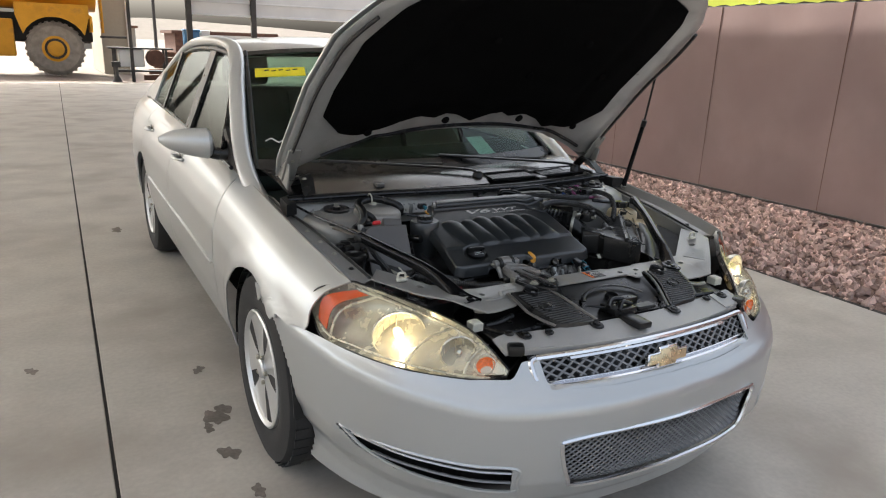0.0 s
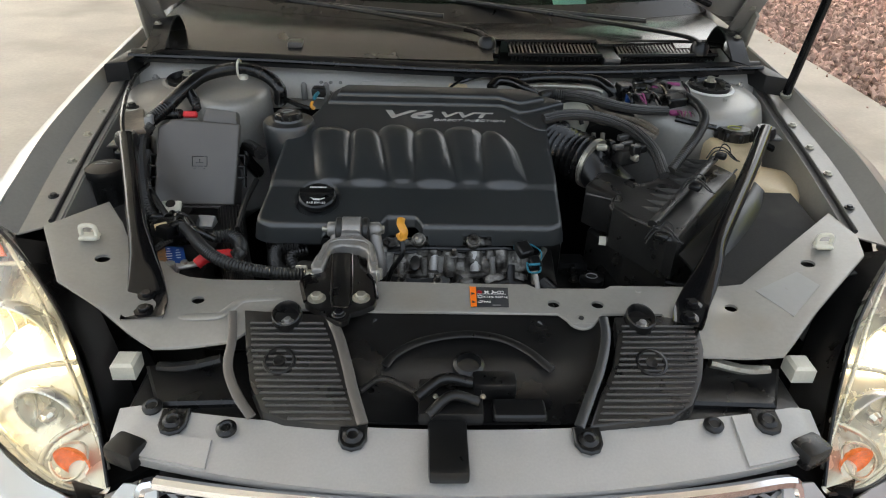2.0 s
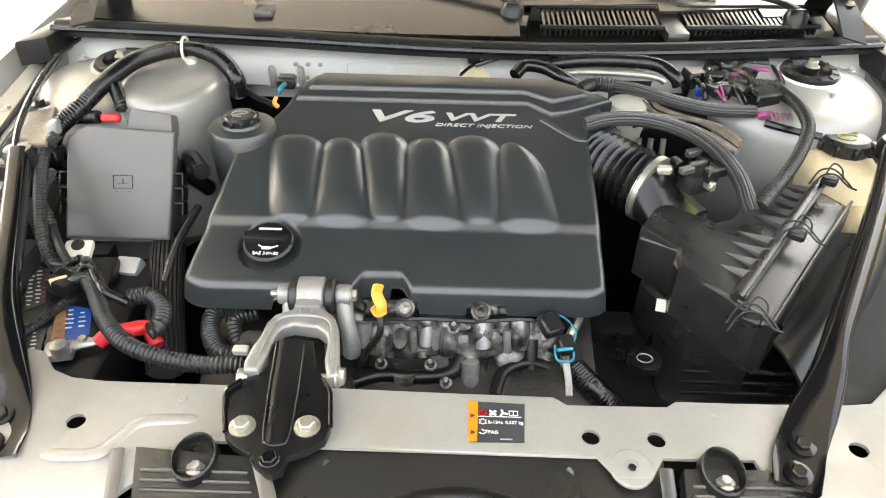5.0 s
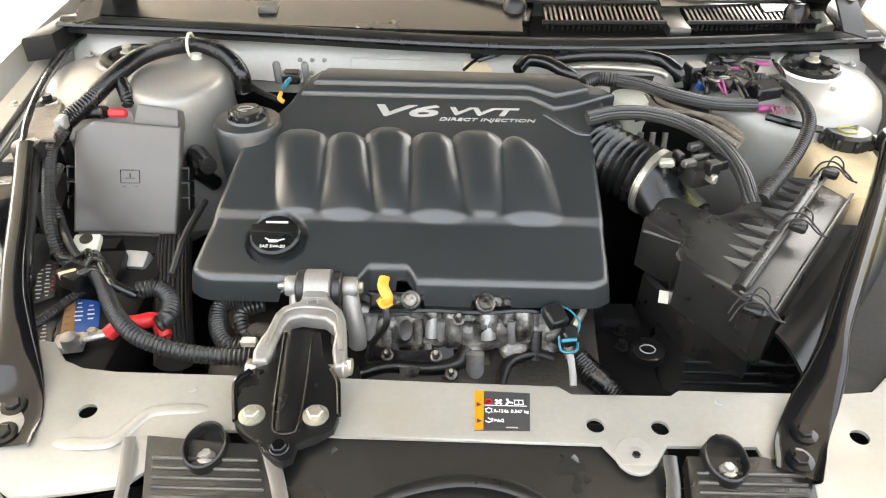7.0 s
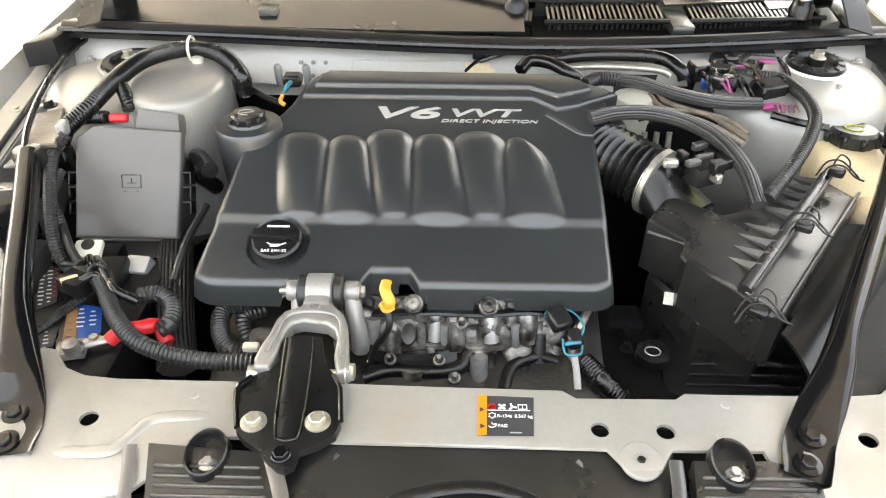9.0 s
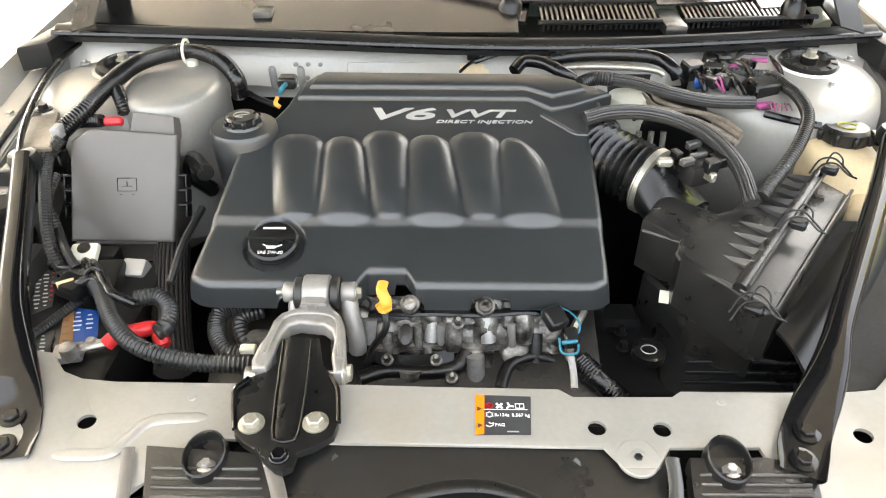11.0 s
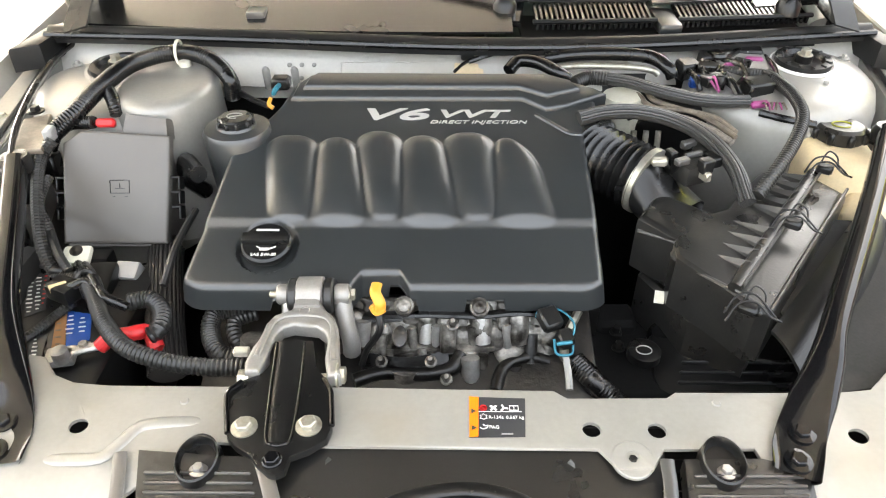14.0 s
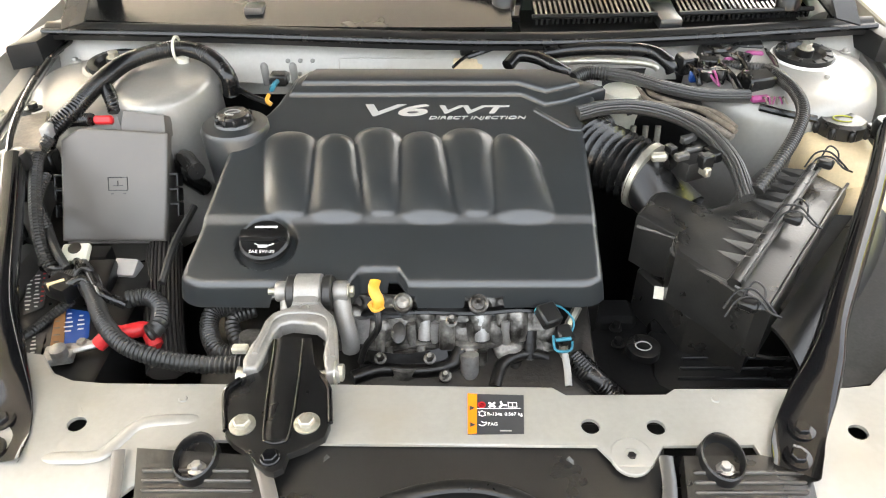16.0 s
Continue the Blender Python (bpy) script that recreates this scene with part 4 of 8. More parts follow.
for sx in (-1, 1):
    def P(x, y, z):
        return (sx * x, y, z)
    # door glass as one leaning surface: belt to roof rail
    def glass(y, k):
        zb, zt = along(ZTOP, y) + 0.004, along([(1.55, 1.05), (2.05, 1.345), (2.4, 1.385), (3.0, 1.385), (3.5, 1.32), (4.0, 1.12), (4.3, 1.02)], y)
        xb, xt = 0.795, 0.61
        z = zb + (zt - zb) * k
        return Vector((sx * (xb + (xt - xb) * (z - 0.93) / 0.46), y, z))
    front_glass = part("side_window", shell(grid(16, 6, lambda u, v: glass(1.62 + 0.83 * u, v)), 0.004), DARKGLASS, doors["front_door", sx], "dark side window")
    rear_gl = part("side_window", shell(grid(16, 6, lambda u, v: glass(2.56 + 0.80 * u, v)), 0.004), DARKGLASS, doors["rear_door", sx], "dark side window")
    fixed = part("quarter_window", shell(grid(8, 6, lambda u, v: glass(3.40 + 0.42 * u, v)), 0.004), DARKGLASS, car, "small dark quarter window")
    for g in (front_glass, rear_gl, fixed):
        g.visible_shadow = False
    part("b_pillar", shell(grid(3, 8, lambda u, v: glass(2.44 + 0.13 * u, v) + Vector((sx * 0.006, 0, 0))), 0.012), BLACK, car, "black pillar between the doors")
    part("c_pillar", shell(grid(4, 8, lambda u, v: glass(3.36 + 0.05 * u, v) + Vector((sx * 0.006, 0, 0))), 0.012), BLACK, car)
    part("rear_pillar", shell(grid(8, 8, lambda u, v: glass(3.80 + 0.44 * u, v) + Vector((sx * 0.004, 0, 0))), 0.012), PAINT, car, "silver rear roof pillar")
    # A pillar and roof rail
    rail = [P(0.765, 1.18, 0.83), P(0.778, 1.34, 0.918), P(0.758, 1.52, 1.025), P(0.695, 1.80, 1.215), P(0.635, 2.04, 1.352), P(0.612, 2.30, 1.405), P(0.605, 2.9, 1.41), P(0.61, 3.4, 1.36), P(0.66, 3.85, 1.20), P(0.73, 4.25, 1.04)]
    part("roof_rail", tube(rail, 0.036, 14, 10, flat=0.8), PAINT, car, "silver windshield pillar and roof rail")
    inner = [P(0.812, 1.60, 0.985), P(0.725, 1.80, 1.175), P(0.660, 2.02, 1.315), P(0.634, 2.28, 1.368), P(0.630, 2.9, 1.372), P(0.635, 3.4, 1.32), P(0.69, 3.8, 1.15)]
    part("window_seal", tube(inner, 0.012, 8, 10), BLACK, car)
    part("belt_seal", tube([tuple(glass(y, 0.0) + Vector((sx * 0.006, 0, 0))) for y in np.linspace(1.5, 3.84, 10)], 0.009, 6, 4), BLACK, car)
    # mirror
    part("mirror_sail", prism([(1.43, 0.905), (1.66, 0.935), (1.64, 1.06), (1.60, 1.075)], 0, 0.012, 0.003, 1, Matrix(((0, 0, sx, sx * 0.785), (1, 0, 0, 0), (0, 1, 0, 0), (0, 0, 0, 1)))), BLACK, car, "black mirror mount")

    def shellm(u, v):
        a, b = 2 * math.pi * u, v
        r = max(0.05, (1 - b ** 3.2)) ** 0.5 * min(1, 0.25 + 9 * b)
        return (sx * (0.845 + 0.20 * b), 1.62 + 0.10 * b + 0.062 * r * math.sin(a) * (1 if math.sin(a) < 0 else 0.45), 1.005 + 0.012 * b + 0.066 * r * math.cos(a) * (1 - 0.25 * b))
    mirror = part("side_mirror", grid(28, 16, shellm), PAINT, car, "silver door mirror housing")
    part("mirror_arm", tube([P(0.79, 1.60, 0.965), P(0.83, 1.61, 0.965), P(0.87, 1.63, 0.975)], 0.026, 10, 4), BLACK, mirror)
    part("mirror_glass", lathe([(0.058, 0), (0.058, 0.003), (0.0, 0.003)], 24, Matrix.Translation(P(0.945, 1.70, 1.01)) @ pose(0, 0, 0, -90, 0, 0) @ Matrix.Diagonal((1.45, 0.9, 1, 1))), CHROME, mirror)

# cabin
part("dashboard", shell(grid(16, 6, lambda u, v: ((2 * u - 1) * 0.70, 1.30 + 0.16 * (2 * u - 1) ** 2 + 0.42 * v, 0.915 + 0.05 * math.sin(math.pi * v * 0.8))), 0.03), DARK, car, "dark dashboard")
part("cabin_floor", box(1.5, 2.7, 0.05, pose(0, 2.75, 0.3)), DARK, car)
part("headliner", shell(grid(8, 6, lambda u, v: ((2 * u - 1) * 0.55, 2.08 + 1.6 * v, 1.36 + 0.03 * math.sin(math.pi * v))), 0.005), SEAT, car)
for x in (-0.37, 0.37):
    seat = part("front_seat", box(0.50, 0.50, 0.22, pose(x, 2.45, 0.35), 0.06, 3), SEAT, car, "grey cloth front seat")
    part("backrest", box(0.48, 0.14, 0.62, pose(x, 2.76, 0.55, -14, 0, 0), 0.06, 3), SEAT, seat)
    part("headrest", box(0.26, 0.10, 0.18, pose(x, 2.93, 1.17, -8, 0, 0), 0.04, 3), SEAT, seat)
part("rear_seat", join(box(1.3, 0.5, 0.25, pose(0, 3.35, 0.35), 0.06, 3), box(1.3, 0.16, 0.62, pose(0, 3.68, 0.5, -16, 0, 0), 0.06, 3)), SEAT, car, "grey cloth rear bench")
part("steering_wheel", tube([(-0.37 * -1 + 0.18 * math.cos(w), 1.93 + 0.06 * math.sin(w), 0.95 + 0.17 * math.sin(w)) for w in np.linspace(0, 2 * math.pi, 20)], 0.014, 8, 2), DARK, car)
part("rear_mirror", box(0.22, 0.03, 0.06, pose(0, 1.92, 1.27), 0.015, 2), BLACK, car)
part("paper_sheet", box(0.095, 0.13, 0.0012, face_frame((0.335, 1.40, 0.985), (1, 0.12, 0), (0, 0.85, 0.5))), PAPER, car, "white paper sheet behind the windshield")

# hood, propped open
HY = [(0, 1.135), (0.2, 0.991), (0.5, 0.769), (0.75, 0.575), (1.0, 0.37), (1.24, 0.163)]
HZ = [(0, 0.945), (0.2, 1.091), (0.5, 1.3), (0.75, 1.448), (1.0, 1.576), (1.24, 1.669)]
HW = [(0, 0.725), (0.1, 0.742), (0.5, 0.731), (0.75, 0.708), (0.95, 0.64), (1.1, 0.535), (1.2, 0.427), (1.24, 0.379)]


def hood_point(s, a, up=0.0):
    w = along(HW, s) * (1 - 0.03 * max(0, a) * min(1, s / 0.5))
    front = 0.075 * (a * a) * max(0, (s - 0.85) / 0.39)
    s2 = s - front
    crown = 0.035 * (1 - a * a) + 0.012 * max(0, 1 - abs(abs(a) - 0.55) / 0.08)
    return Vector((a * w, along(HY, s2) + (crown + up) * 0.60, along(HZ, s2) + (crown + up) * 0.80))


def rear_lip(a):
    return 0.205 * (1 - min(1, abs(a)) ** 2.4)


hood = part("hood", shell(grid(48, 40, lambda u, v: hood_point(rear_lip(2 * u - 1) + (1.24 - rear_lip(2 * u - 1)) * v, 2 * u - 1)), 0.006), PAINT, car, "open silver hood")


def inner_frame(u, v):
    a = 2 * u - 1
    lo = rear_lip(a) + 0.012
    s = lo + (1.22 - lo) * v
    edge = min(1, min((1 - abs(a)) / 0.10, (s - lo) / 0.06, (1.22 - s) / 0.10))
    return hood_point(s, a * 0.985, -0.010 - 0.020 * max(0, edge) ** 0.5 + 0.006 * math.sin(14 * a) * max(0, edge) * (1 if s < 0.25 else 0.3))


part("inner_panel", shell(grid(60, 50, inner_frame), 0.003), INNERPAINT, hood, "silver stamped inner hood panel")


def liner_low(a):
    w = abs(a)
    return 0.022 + along([(0, 0.275), (0.12, 0.315), (0.20, 0.325), (0.27, 0.30), (0.38, 0.315), (0.50, 0.285), (0.60, 0.235), (0.75, 0.225), (0.86, 0.245), (1.0, 0.35)], w)


def liner_pt(u, v):
    a = 0.835 * (2 * u - 1) - 0.040
    lo, hi = liner_low((a + 0.040) / 0.835), 1.13 - 0.22 * abs(a) ** 4
    s = lo + (hi - lo) * v
    e = min(1, 8 * min(u, 1 - u, v, 1 - v))
    return hood_point(s, a * (1 - 0.05 * max(0, 0.35 - s)), -0.036 - 0.022 * e)


part("liner", shell(grid(60, 40, liner_pt), 0.006), LINER, hood, "black felt hood liner")
for a, s in ((-0.25, 0.345), (0.25, 0.345), (-0.7, 0.3), (0.7, 0.3), (-0.3, 0.8), (0.3, 0.8), (0.1, 0.6), (0.62, 0.6)):
    b = hood_point(s, a * 0.9, -0.062)
    part("retainer", lathe([(0.016, 0), (0.014, 0.005), (0.0, 0.008)], 14, face_frame(b, (1, 0, 0), (0, 0.6, -0.8)) @ pose(0, 0, 0, 180, 0, 0)), LINER, hood)
part("rear_seal", tube([tuple(hood_point(rear_lip(a) + 0.048 + 0.02 * (1 - a * a), a, -0.034)) for a in np.linspace(-0.80, 0.82, 22)], 0.0075, 8, 3), HOSE, hood, "black rubber seal along the hood's rear edge")
for a in (-1, 1):
    part("hood_seal", tube([tuple(hood_point(s, a * 0.955, -0.032)) for s in np.linspace(0.1, 0.9, 10)], 0.006, 6, 3), RUBBER, hood)
    part("hinge", join(box(0.008, 0.12, 0.10, Matrix.Translation((a * 0.715, 1.085, 0.93)) @ pose(0, 0, 0, 18, 0, 0), 0.003, 1),
                       box(0.05, 0.16, 0.008, face_frame((a * 0.70, 1.03, 1.005), (1, 0, 0), (0, -0.6, 0.75)), 0.003, 1)), PRIMER, car, "silver hood hinge")
    for k in range(2):
        part("hinge_bolt", hexbolt(face_frame((a * 0.70, 1.07 - 0.05 * k, 0.968 + 0.062 * k), (1, 0, 0), (0, 0.6, -0.75)) @ pose(0, 0, 0.0, 180, 0, 0) @ pose(0, 0, 0.009), 0.008, 0.012), STEEL, car)
strut = part("gas_strut", tube([(0.765, 0.875, 0.862), (0.752, 0.785, 1.145)], 0.0095, 12, 1), GLOSSBLACK, car, "black gas strut holding up the hood")
part("rod", tube([(0.752, 0.785, 1.145), (0.732, 0.722, 1.384)], 0.0045, 8, 1), BLACK, strut)
part("end_cap", tube([(0.7525, 0.789, 1.132), (0.7515, 0.781, 1.158)], 0.0115, 12, 1), BLACK, strut)
part("ball_stud", lathe([(0.0, -0.012), (0.01, -0.008), (0.013, 0), (0.01, 0.008), (0.0, 0.012)], 12, pose(0.766, 0.878, 0.858)), STEEL, strut)

# headlights
def headlight(sx):
    inner = spline([(0.464, -0.038, 0.622), (0.492, 0.026, 0.670), (0.527, 0.086, 0.708), (0.590, 0.175, 0.737), (0.677, 0.273, 0.767), (0.745, 0.335, 0.789)], 6)
    low = [bumper_point(s_at(x), along(TOPZ, x) + 0.001) for x in (0.49, 0.58, 0.68, 0.76, 0.82, 0.855)]
    outer = spline([(0.472, -0.040, 0.608)] + [tuple(p) for p in low[1:]] + [(0.845, 0.425, 0.70)], 6)
    end = spline([(0.845, 0.425, 0.70), (0.825, 0.405, 0.755), (0.745, 0.335, 0.789)], 8)

    def lens_point(u, v, out=0.0):
        p = np.array([np.interp(u * (len(inner) - 1), range(len(inner)), [q[k] for q in inner]) for k in range(3)])
        o = np.array([np.interp(u * (len(outer) - 1), range(len(outer)), [q[k] for q in outer]) for k in range(3)])
        e = np.array([np.interp(v * (len(end) - 1), range(len(end)), [q[k] for q in end]) for k in range(3)])
        b = o * (1 - v) + p * v + u ** 3 * (e - (outer[-1] * (1 - v) + inner[-1] * v))
        w = 0.030 * math.sin(math.pi * v) * math.sin(math.pi * min(1, u * 0.9 + 0.03)) + out
        b = b + w * np.array((0.48, -0.62, 0.62))
        return Vector((sx * b[0], b[1], b[2]))

    sheet = grid(40, 16, lens_point)
    housing = part("headlight", grid(40, 14, lambda u, v: lens_point(u, v) * 1.0 + Vector((-sx * 0.022, 0.055, -0.030)) * math.sin(math.pi * v) ** 0.6 * min(1, 0.15 + 1.6 * u)), CREAMREFLECT, car, "yellowed headlight with lit bulb and amber markers")
    lens = part("lens", shell(sheet, 0.003), LENS, housing, "slightly yellowed clear lens")
    lens.visible_shadow = False
    loop = [lens_point(u, 0) for u in np.linspace(0, 1, 24)] + [lens_point(1, v) for v in np.linspace(0, 1, 8)][1:] + [lens_point(u, 1) for u in np.linspace(1, 0, 24)][1:]
    part("lens_seal", tube([tuple(p) for p in loop], 0.0028, 6, 2), BLACK, housing)

    def bowl(c, r, d, depth, material=REFLECT, name="reflector"):
        n = Vector((sx * d[0], d[1], d[2])).normalized()
        m = face_frame((sx * c[0], c[1], c[2]), n.cross(Vector((0, 0, 1))), Vector((0, 0, 1)))
        if (m.to_3x3() @ Vector((0, 0, 1))).dot(n) < 0:
            m = m @ pose(0, 0, 0, 180, 0, 0)
        prof = [(r * math.sin(t), -depth * math.cos(t)) for t in np.linspace(0.15, math.pi / 2, 8)]
        bm = bmesh.new()
        rings = [[bm.verts.new(m @ Vector((rr * math.cos(2 * math.pi * k / 28), rr * 0.9 * math.sin(2 * math.pi * k / 28), z))) for k in range(28)] for rr, z in prof]
        for a, b in zip(rings, rings[1:]):
            for k in range(28):
                bm.faces.new((a[k], a[(k + 1) % 28], b[(k + 1) % 28], b[k]))
        bm.faces.new(rings[0])
        return part(name, bm, material, housing), m
    fwd = (0.25, -0.90, 0.34)

    def seat_at(u, v, back):
        return tuple(c * k for c, k in zip(lens_point(u, v, -back), (sx, 1, 1)))
    _, m1 = bowl(seat_at(0.580, 0.50, 0.044), 0.076, fwd, 0.05)
    _, m2 = bowl(seat_at(0.315, 0.56, 0.022), 0.050, fwd, 0.032)
    part("bulb", lathe([(0.012, -0.03), (0.014, -0.005), (0.010, 0.010), (0.0, 0.014)], 14, m1), BULB, housing, "glowing warm headlight bulb")
    part("bulb_shield", lathe([(0.008, -0.01), (0.012, 0.0), (0.009, 0.008), (0.0, 0.012)], 14, m2), CHROME, housing)
    for mm, r, n in ((m1, 0.076, 7), (m2, 0.050, 5)):
        part("bezel_ring", tube([tuple(mm @ Vector((r * 0.97 * math.cos(w), r * 0.87 * math.sin(w), 0.001))) for w in np.linspace(0, 2 * math.pi, 30)], 0.0025, 6, 2), REFLECT, housing)
        for k in range(n):
            x = r * (-0.72 + 1.44 * k / (n - 1))
            h = 0.8 * (r * r - x * x) ** 0.5
            part("flute", tube([tuple(mm @ Vector((x, h * q, -0.55 * r * (1 - (x * x + h * h * q * q) / (r * r)) ** 0.5))) for q in np.linspace(-0.95, 0.95, 9)], 0.0016, 5, 2), CHROME if k % 2 else REFLECT, housing)
    bowl(seat_at(0.160, 0.47, 0.010), 0.026, fwd, 0.014, AMBERGLOW, "turn_signal")
    part("signal_ring", tube([tuple(lens_point(0.160 + 0.050 * math.cos(w), 0.47 + 0.30 * math.sin(w), -0.006)) for w in np.linspace(0, 2 * math.pi, 24)], 0.0022, 6, 2), REFLECT, housing)
    for u0, bow in ((0.790, 0.05), (0.435, 0.035), (0.225, 0.02)):
        part("inner_bezel", tube([tuple(lens_point(u0 + bow * math.sin(math.pi * v), v, -0.012 - 0.006 * math.sin(math.pi * v))) for v in np.linspace(0.06, 0.94, 12)], 0.0040, 8, 3), REFLECT, housing, "chromed inner bezel")
    for v0 in (0.10, 0.90):
        part("inner_bezel", tube([tuple(lens_point(u, v0, -0.010)) for u in np.linspace(0.06, 0.93, 24)], 0.0034, 8, 2), REFLECT, housing)
    part("side_marker", shell(grid(8, 10, lambda u, v: lens_point(0.835 + 0.075 * u + 0.035 * math.sin(math.pi * v), 0.14 + 0.72 * v, -0.006)), 0.003), AMBER, housing, "amber side marker")
    beam = bpy.data.lights.new("headlight_bulb", "POINT")
    beam.energy, beam.color, beam.shadow_soft_size = 0.075, (1.0, 0.80, 0.5), 0.012
    lamp = new("headlight_glow", beam)
    lamp.parent = housing
    lamp.matrix_world = Matrix.Translation(m1 @ Vector((0, 0, 0.024)))
    return housing


for sx in (-1, 1):
    headlight(sx)


# ---------------------------------------------------------------- engine bay: sheet metal
def strip(pts_a, pts_b, n=10, thick=0.003):
    """A sheet ruled between two curves."""
    A, B = spline(pts_a, n), spline(pts_b, n)
    k = min(len(A), len(B))
    return shell(([Vector(p) for p in A[:k]] + [Vector(p) for p in B[:k]], [(i, i + 1, k + i + 1, k + i) for i in range(k - 1)]), thick)


# Added near-black floor: hides the ground and paints the bay's deep shade.
part("bay_floor_shade", box(1.44, 1.15, 0.02, pose(0, 0.88, 0.24)), DARK, car)
part("radiator", box(0.72, 0.05, 0.42, pose(0, 0.10, 0.24), 0.01, 1), BLACK, car)
for sx in (-1, 1):
    flange_out = [tuple(side_point(y, 1.0, sx) + Vector((0, 0, -0.001))) for y in (0.345, 0.60, 0.88, 1.10, 1.22)]
    flange_mid = [(sx * 0.722, 0.345, 0.768), (sx * 0.748, 0.60, 0.808), (sx * 0.768, 0.88, 0.838), (sx * 0.778, 1.10, 0.858), (sx * 0.78, 1.22, 0.87)]
    flange_in = [(sx * 0.668, 0.375, 0.772), (sx * 0.690, 0.60, 0.806), (sx * 0.708, 0.80, 0.830), (sx * 0.735, 1.00, 0.850), (sx * 0.745, 1.12, 0.87)]
    gutter = part("fender_gutter", join(strip(flange_out, flange_mid), strip(flange_mid[:5], flange_in)), PRIMER, car, "silver fender gutter with bolts")
    part("fender_inner", strip(flange_in, [(sx * 0.655, y, 0.50) for y in (0.375, 0.60, 0.80, 1.0, 1.12)]), PRIMER, car)
    for y in (0.45, 0.56, 0.66, 0.76, 0.93):
        a = np.array([np.interp(y, [p[1] for p in flange_in], [p[k] for p in flange_in]) for k in range(3)])
        b = np.array([np.interp(y, [p[1] for p in flange_mid], [p[k] for p in flange_mid]) for k in range(3)])
        part("bolt", hexbolt(Matrix.Translation(Vector(a * 0.45 + b * 0.55)) @ pose(0, 0, 0.002), 0.006, 0.009, 0.006), STEEL if y > 0.5 else BLACK, gutter)
    part("gutter_seal", tube([(p[0] + sx * 0.012, p[1], p[2] + 0.006) for p in flange_in], 0.0045, 8, 8), RUBBER, gutter, "black rubber seal")
    # Lower side wall in near-black, standing for the shade down there.
    part("bay_wall_shade", shell(grid(2, 8, lambda u, v: (sx * 0.655, 0.36 + 0.62 * v, 0.24 + 0.30 * u)), 0.003), DARK, car)

    # strut tower
    def tower(u, v):
        w = 2 * math.pi * u
        r, z = ((0.0, 0.868), (0.055, 0.868), (0.10, 0.867), (0.128, 0.863), (0.142, 0.852), (0.150, 0.825), (0.156, 0.74), (0.163, 0.60))[round(v * 7)]
        if sx < 0:
            r, z = r * 0.92, z - 0.012
            return (-(0.580 + r * 1.0 * math.cos(w)), 0.865 + r * math.sin(w) * (1.25 if math.sin(w) < 0 else 0.7), z)
        return (sx * (0.545 + r * 1.05 * math.cos(w)), 0.865 + r * math.sin(w) * (1.0 if math.sin(w) < 0 else 0.7), z + 0.012 * (r * math.sin(w)) / 0.15)
    t = part("strut_tower", grid(40, 7, tower), PRIMER, car, "painted steel strut tower")
    if sx < 0:
        drum = [(0.0, 0.876), (0.060, 0.876), (0.068, 0.875), (0.0745, 0.871), (0.0775, 0.864), (0.079, 0.84), (0.083, 0.76), (0.085, 0.64)]
        part("spring_drum", grid(48, 7, lambda u, v: (-0.470 + drum[round(v * 7)][0] * math.cos(2 * math.pi * u), 0.792 + drum[round(v * 7)][0] * 1.34 * math.sin(2 * math.pi * u), drum[round(v * 7)][1])), PRIMER, t, "raised steel drum with dented sides")
    m = Matrix.Translation((sx * 0.586, 0.884, 0.868 if sx > 0 else 0.858)) @ pose(0, 0, 0, 4, 0, 0)
    part("mount_ring", lathe([(0.056, -0.004), (0.056, 0.002), (0.050, 0.004), (0.046, 0.0)], 32, m), WHITESTEEL if sx > 0 else PRIMER, t)
    part("strut_mount", lathe([(0.046, 0.001), (0.046, 0.010), (0.034, 0.011), (0.030, 0.004), (0.014, 0.004), (0.014, 0.016), (0.0, 0.017)], 24, m), BLACK, t, "black rubber strut mount")
    for k in range(12):
        part("notch", box(0.010, 0.005, 0.006, m @ pose(0.0395 * math.cos(k * math.pi / 6), 0.0395 * math.sin(k * math.pi / 6), 0.0065, 0, 0, 30 * k), 0.001, 1), BLACK, t) if sx > 0 else None
    part("strut_nut", hexbolt(m @ pose(0, 0, 0.014), 0.009, 0.013, 0.012), STEEL, t)
    for dx, dy in ((-0.082, 0.035), (0.08, 0.02), (0.01, -0.075)):
        part("stud_nut", hexbolt(Matrix.Translation((sx * (0.586 + dx), 0.884 + dy, (0.866 if sx > 0 else 0.855) + 0.08 * dy)), 0.005, 0.009, 0.008), PRIMER, t)

# firewall and cowl
firewall = part("firewall", join(shell(grid(30, 6, lambda u, v: (-0.74 + 1.48 * u, 0.955 + 0.012 * math.sin(30 * u) * v - 0.02 + 0.02 * (2 * u - 1) ** 2, 0.78 + 0.03 * v)), 0.004),
                                 shell(grid(40, 6, lambda u, v: (-0.74 + 1.48 * u, 0.893 + 0.060 * v + 0.05 * (2 * u - 1) ** 2, 0.815 + 0.069 * v + 0.004 * math.sin(26 * u) + 0.003 * math.sin(61 * u) * (1 - v))), 0.004)), BAYWALL, car, "silver painted firewall with spot welds")
# Added near-black sheet: the firewall's lower part has its shade painted on.
part("firewall_shade", shell(grid(30, 4, lambda u, v: (-0.72 + 1.44 * u, 0.950 + 0.02 * (2 * u - 1) ** 2, 0.25 + 0.54 * v)), 0.01), DARK, firewall, "near-black sheet standing for the shade behind the engine")
part("patch_panel", box(0.27, 0.006, 0.048, pose(-0.075, 0.897, 0.818, -43, 0, 0), 0.004, 1), BAYWALL, firewall, "brighter stamped panel")
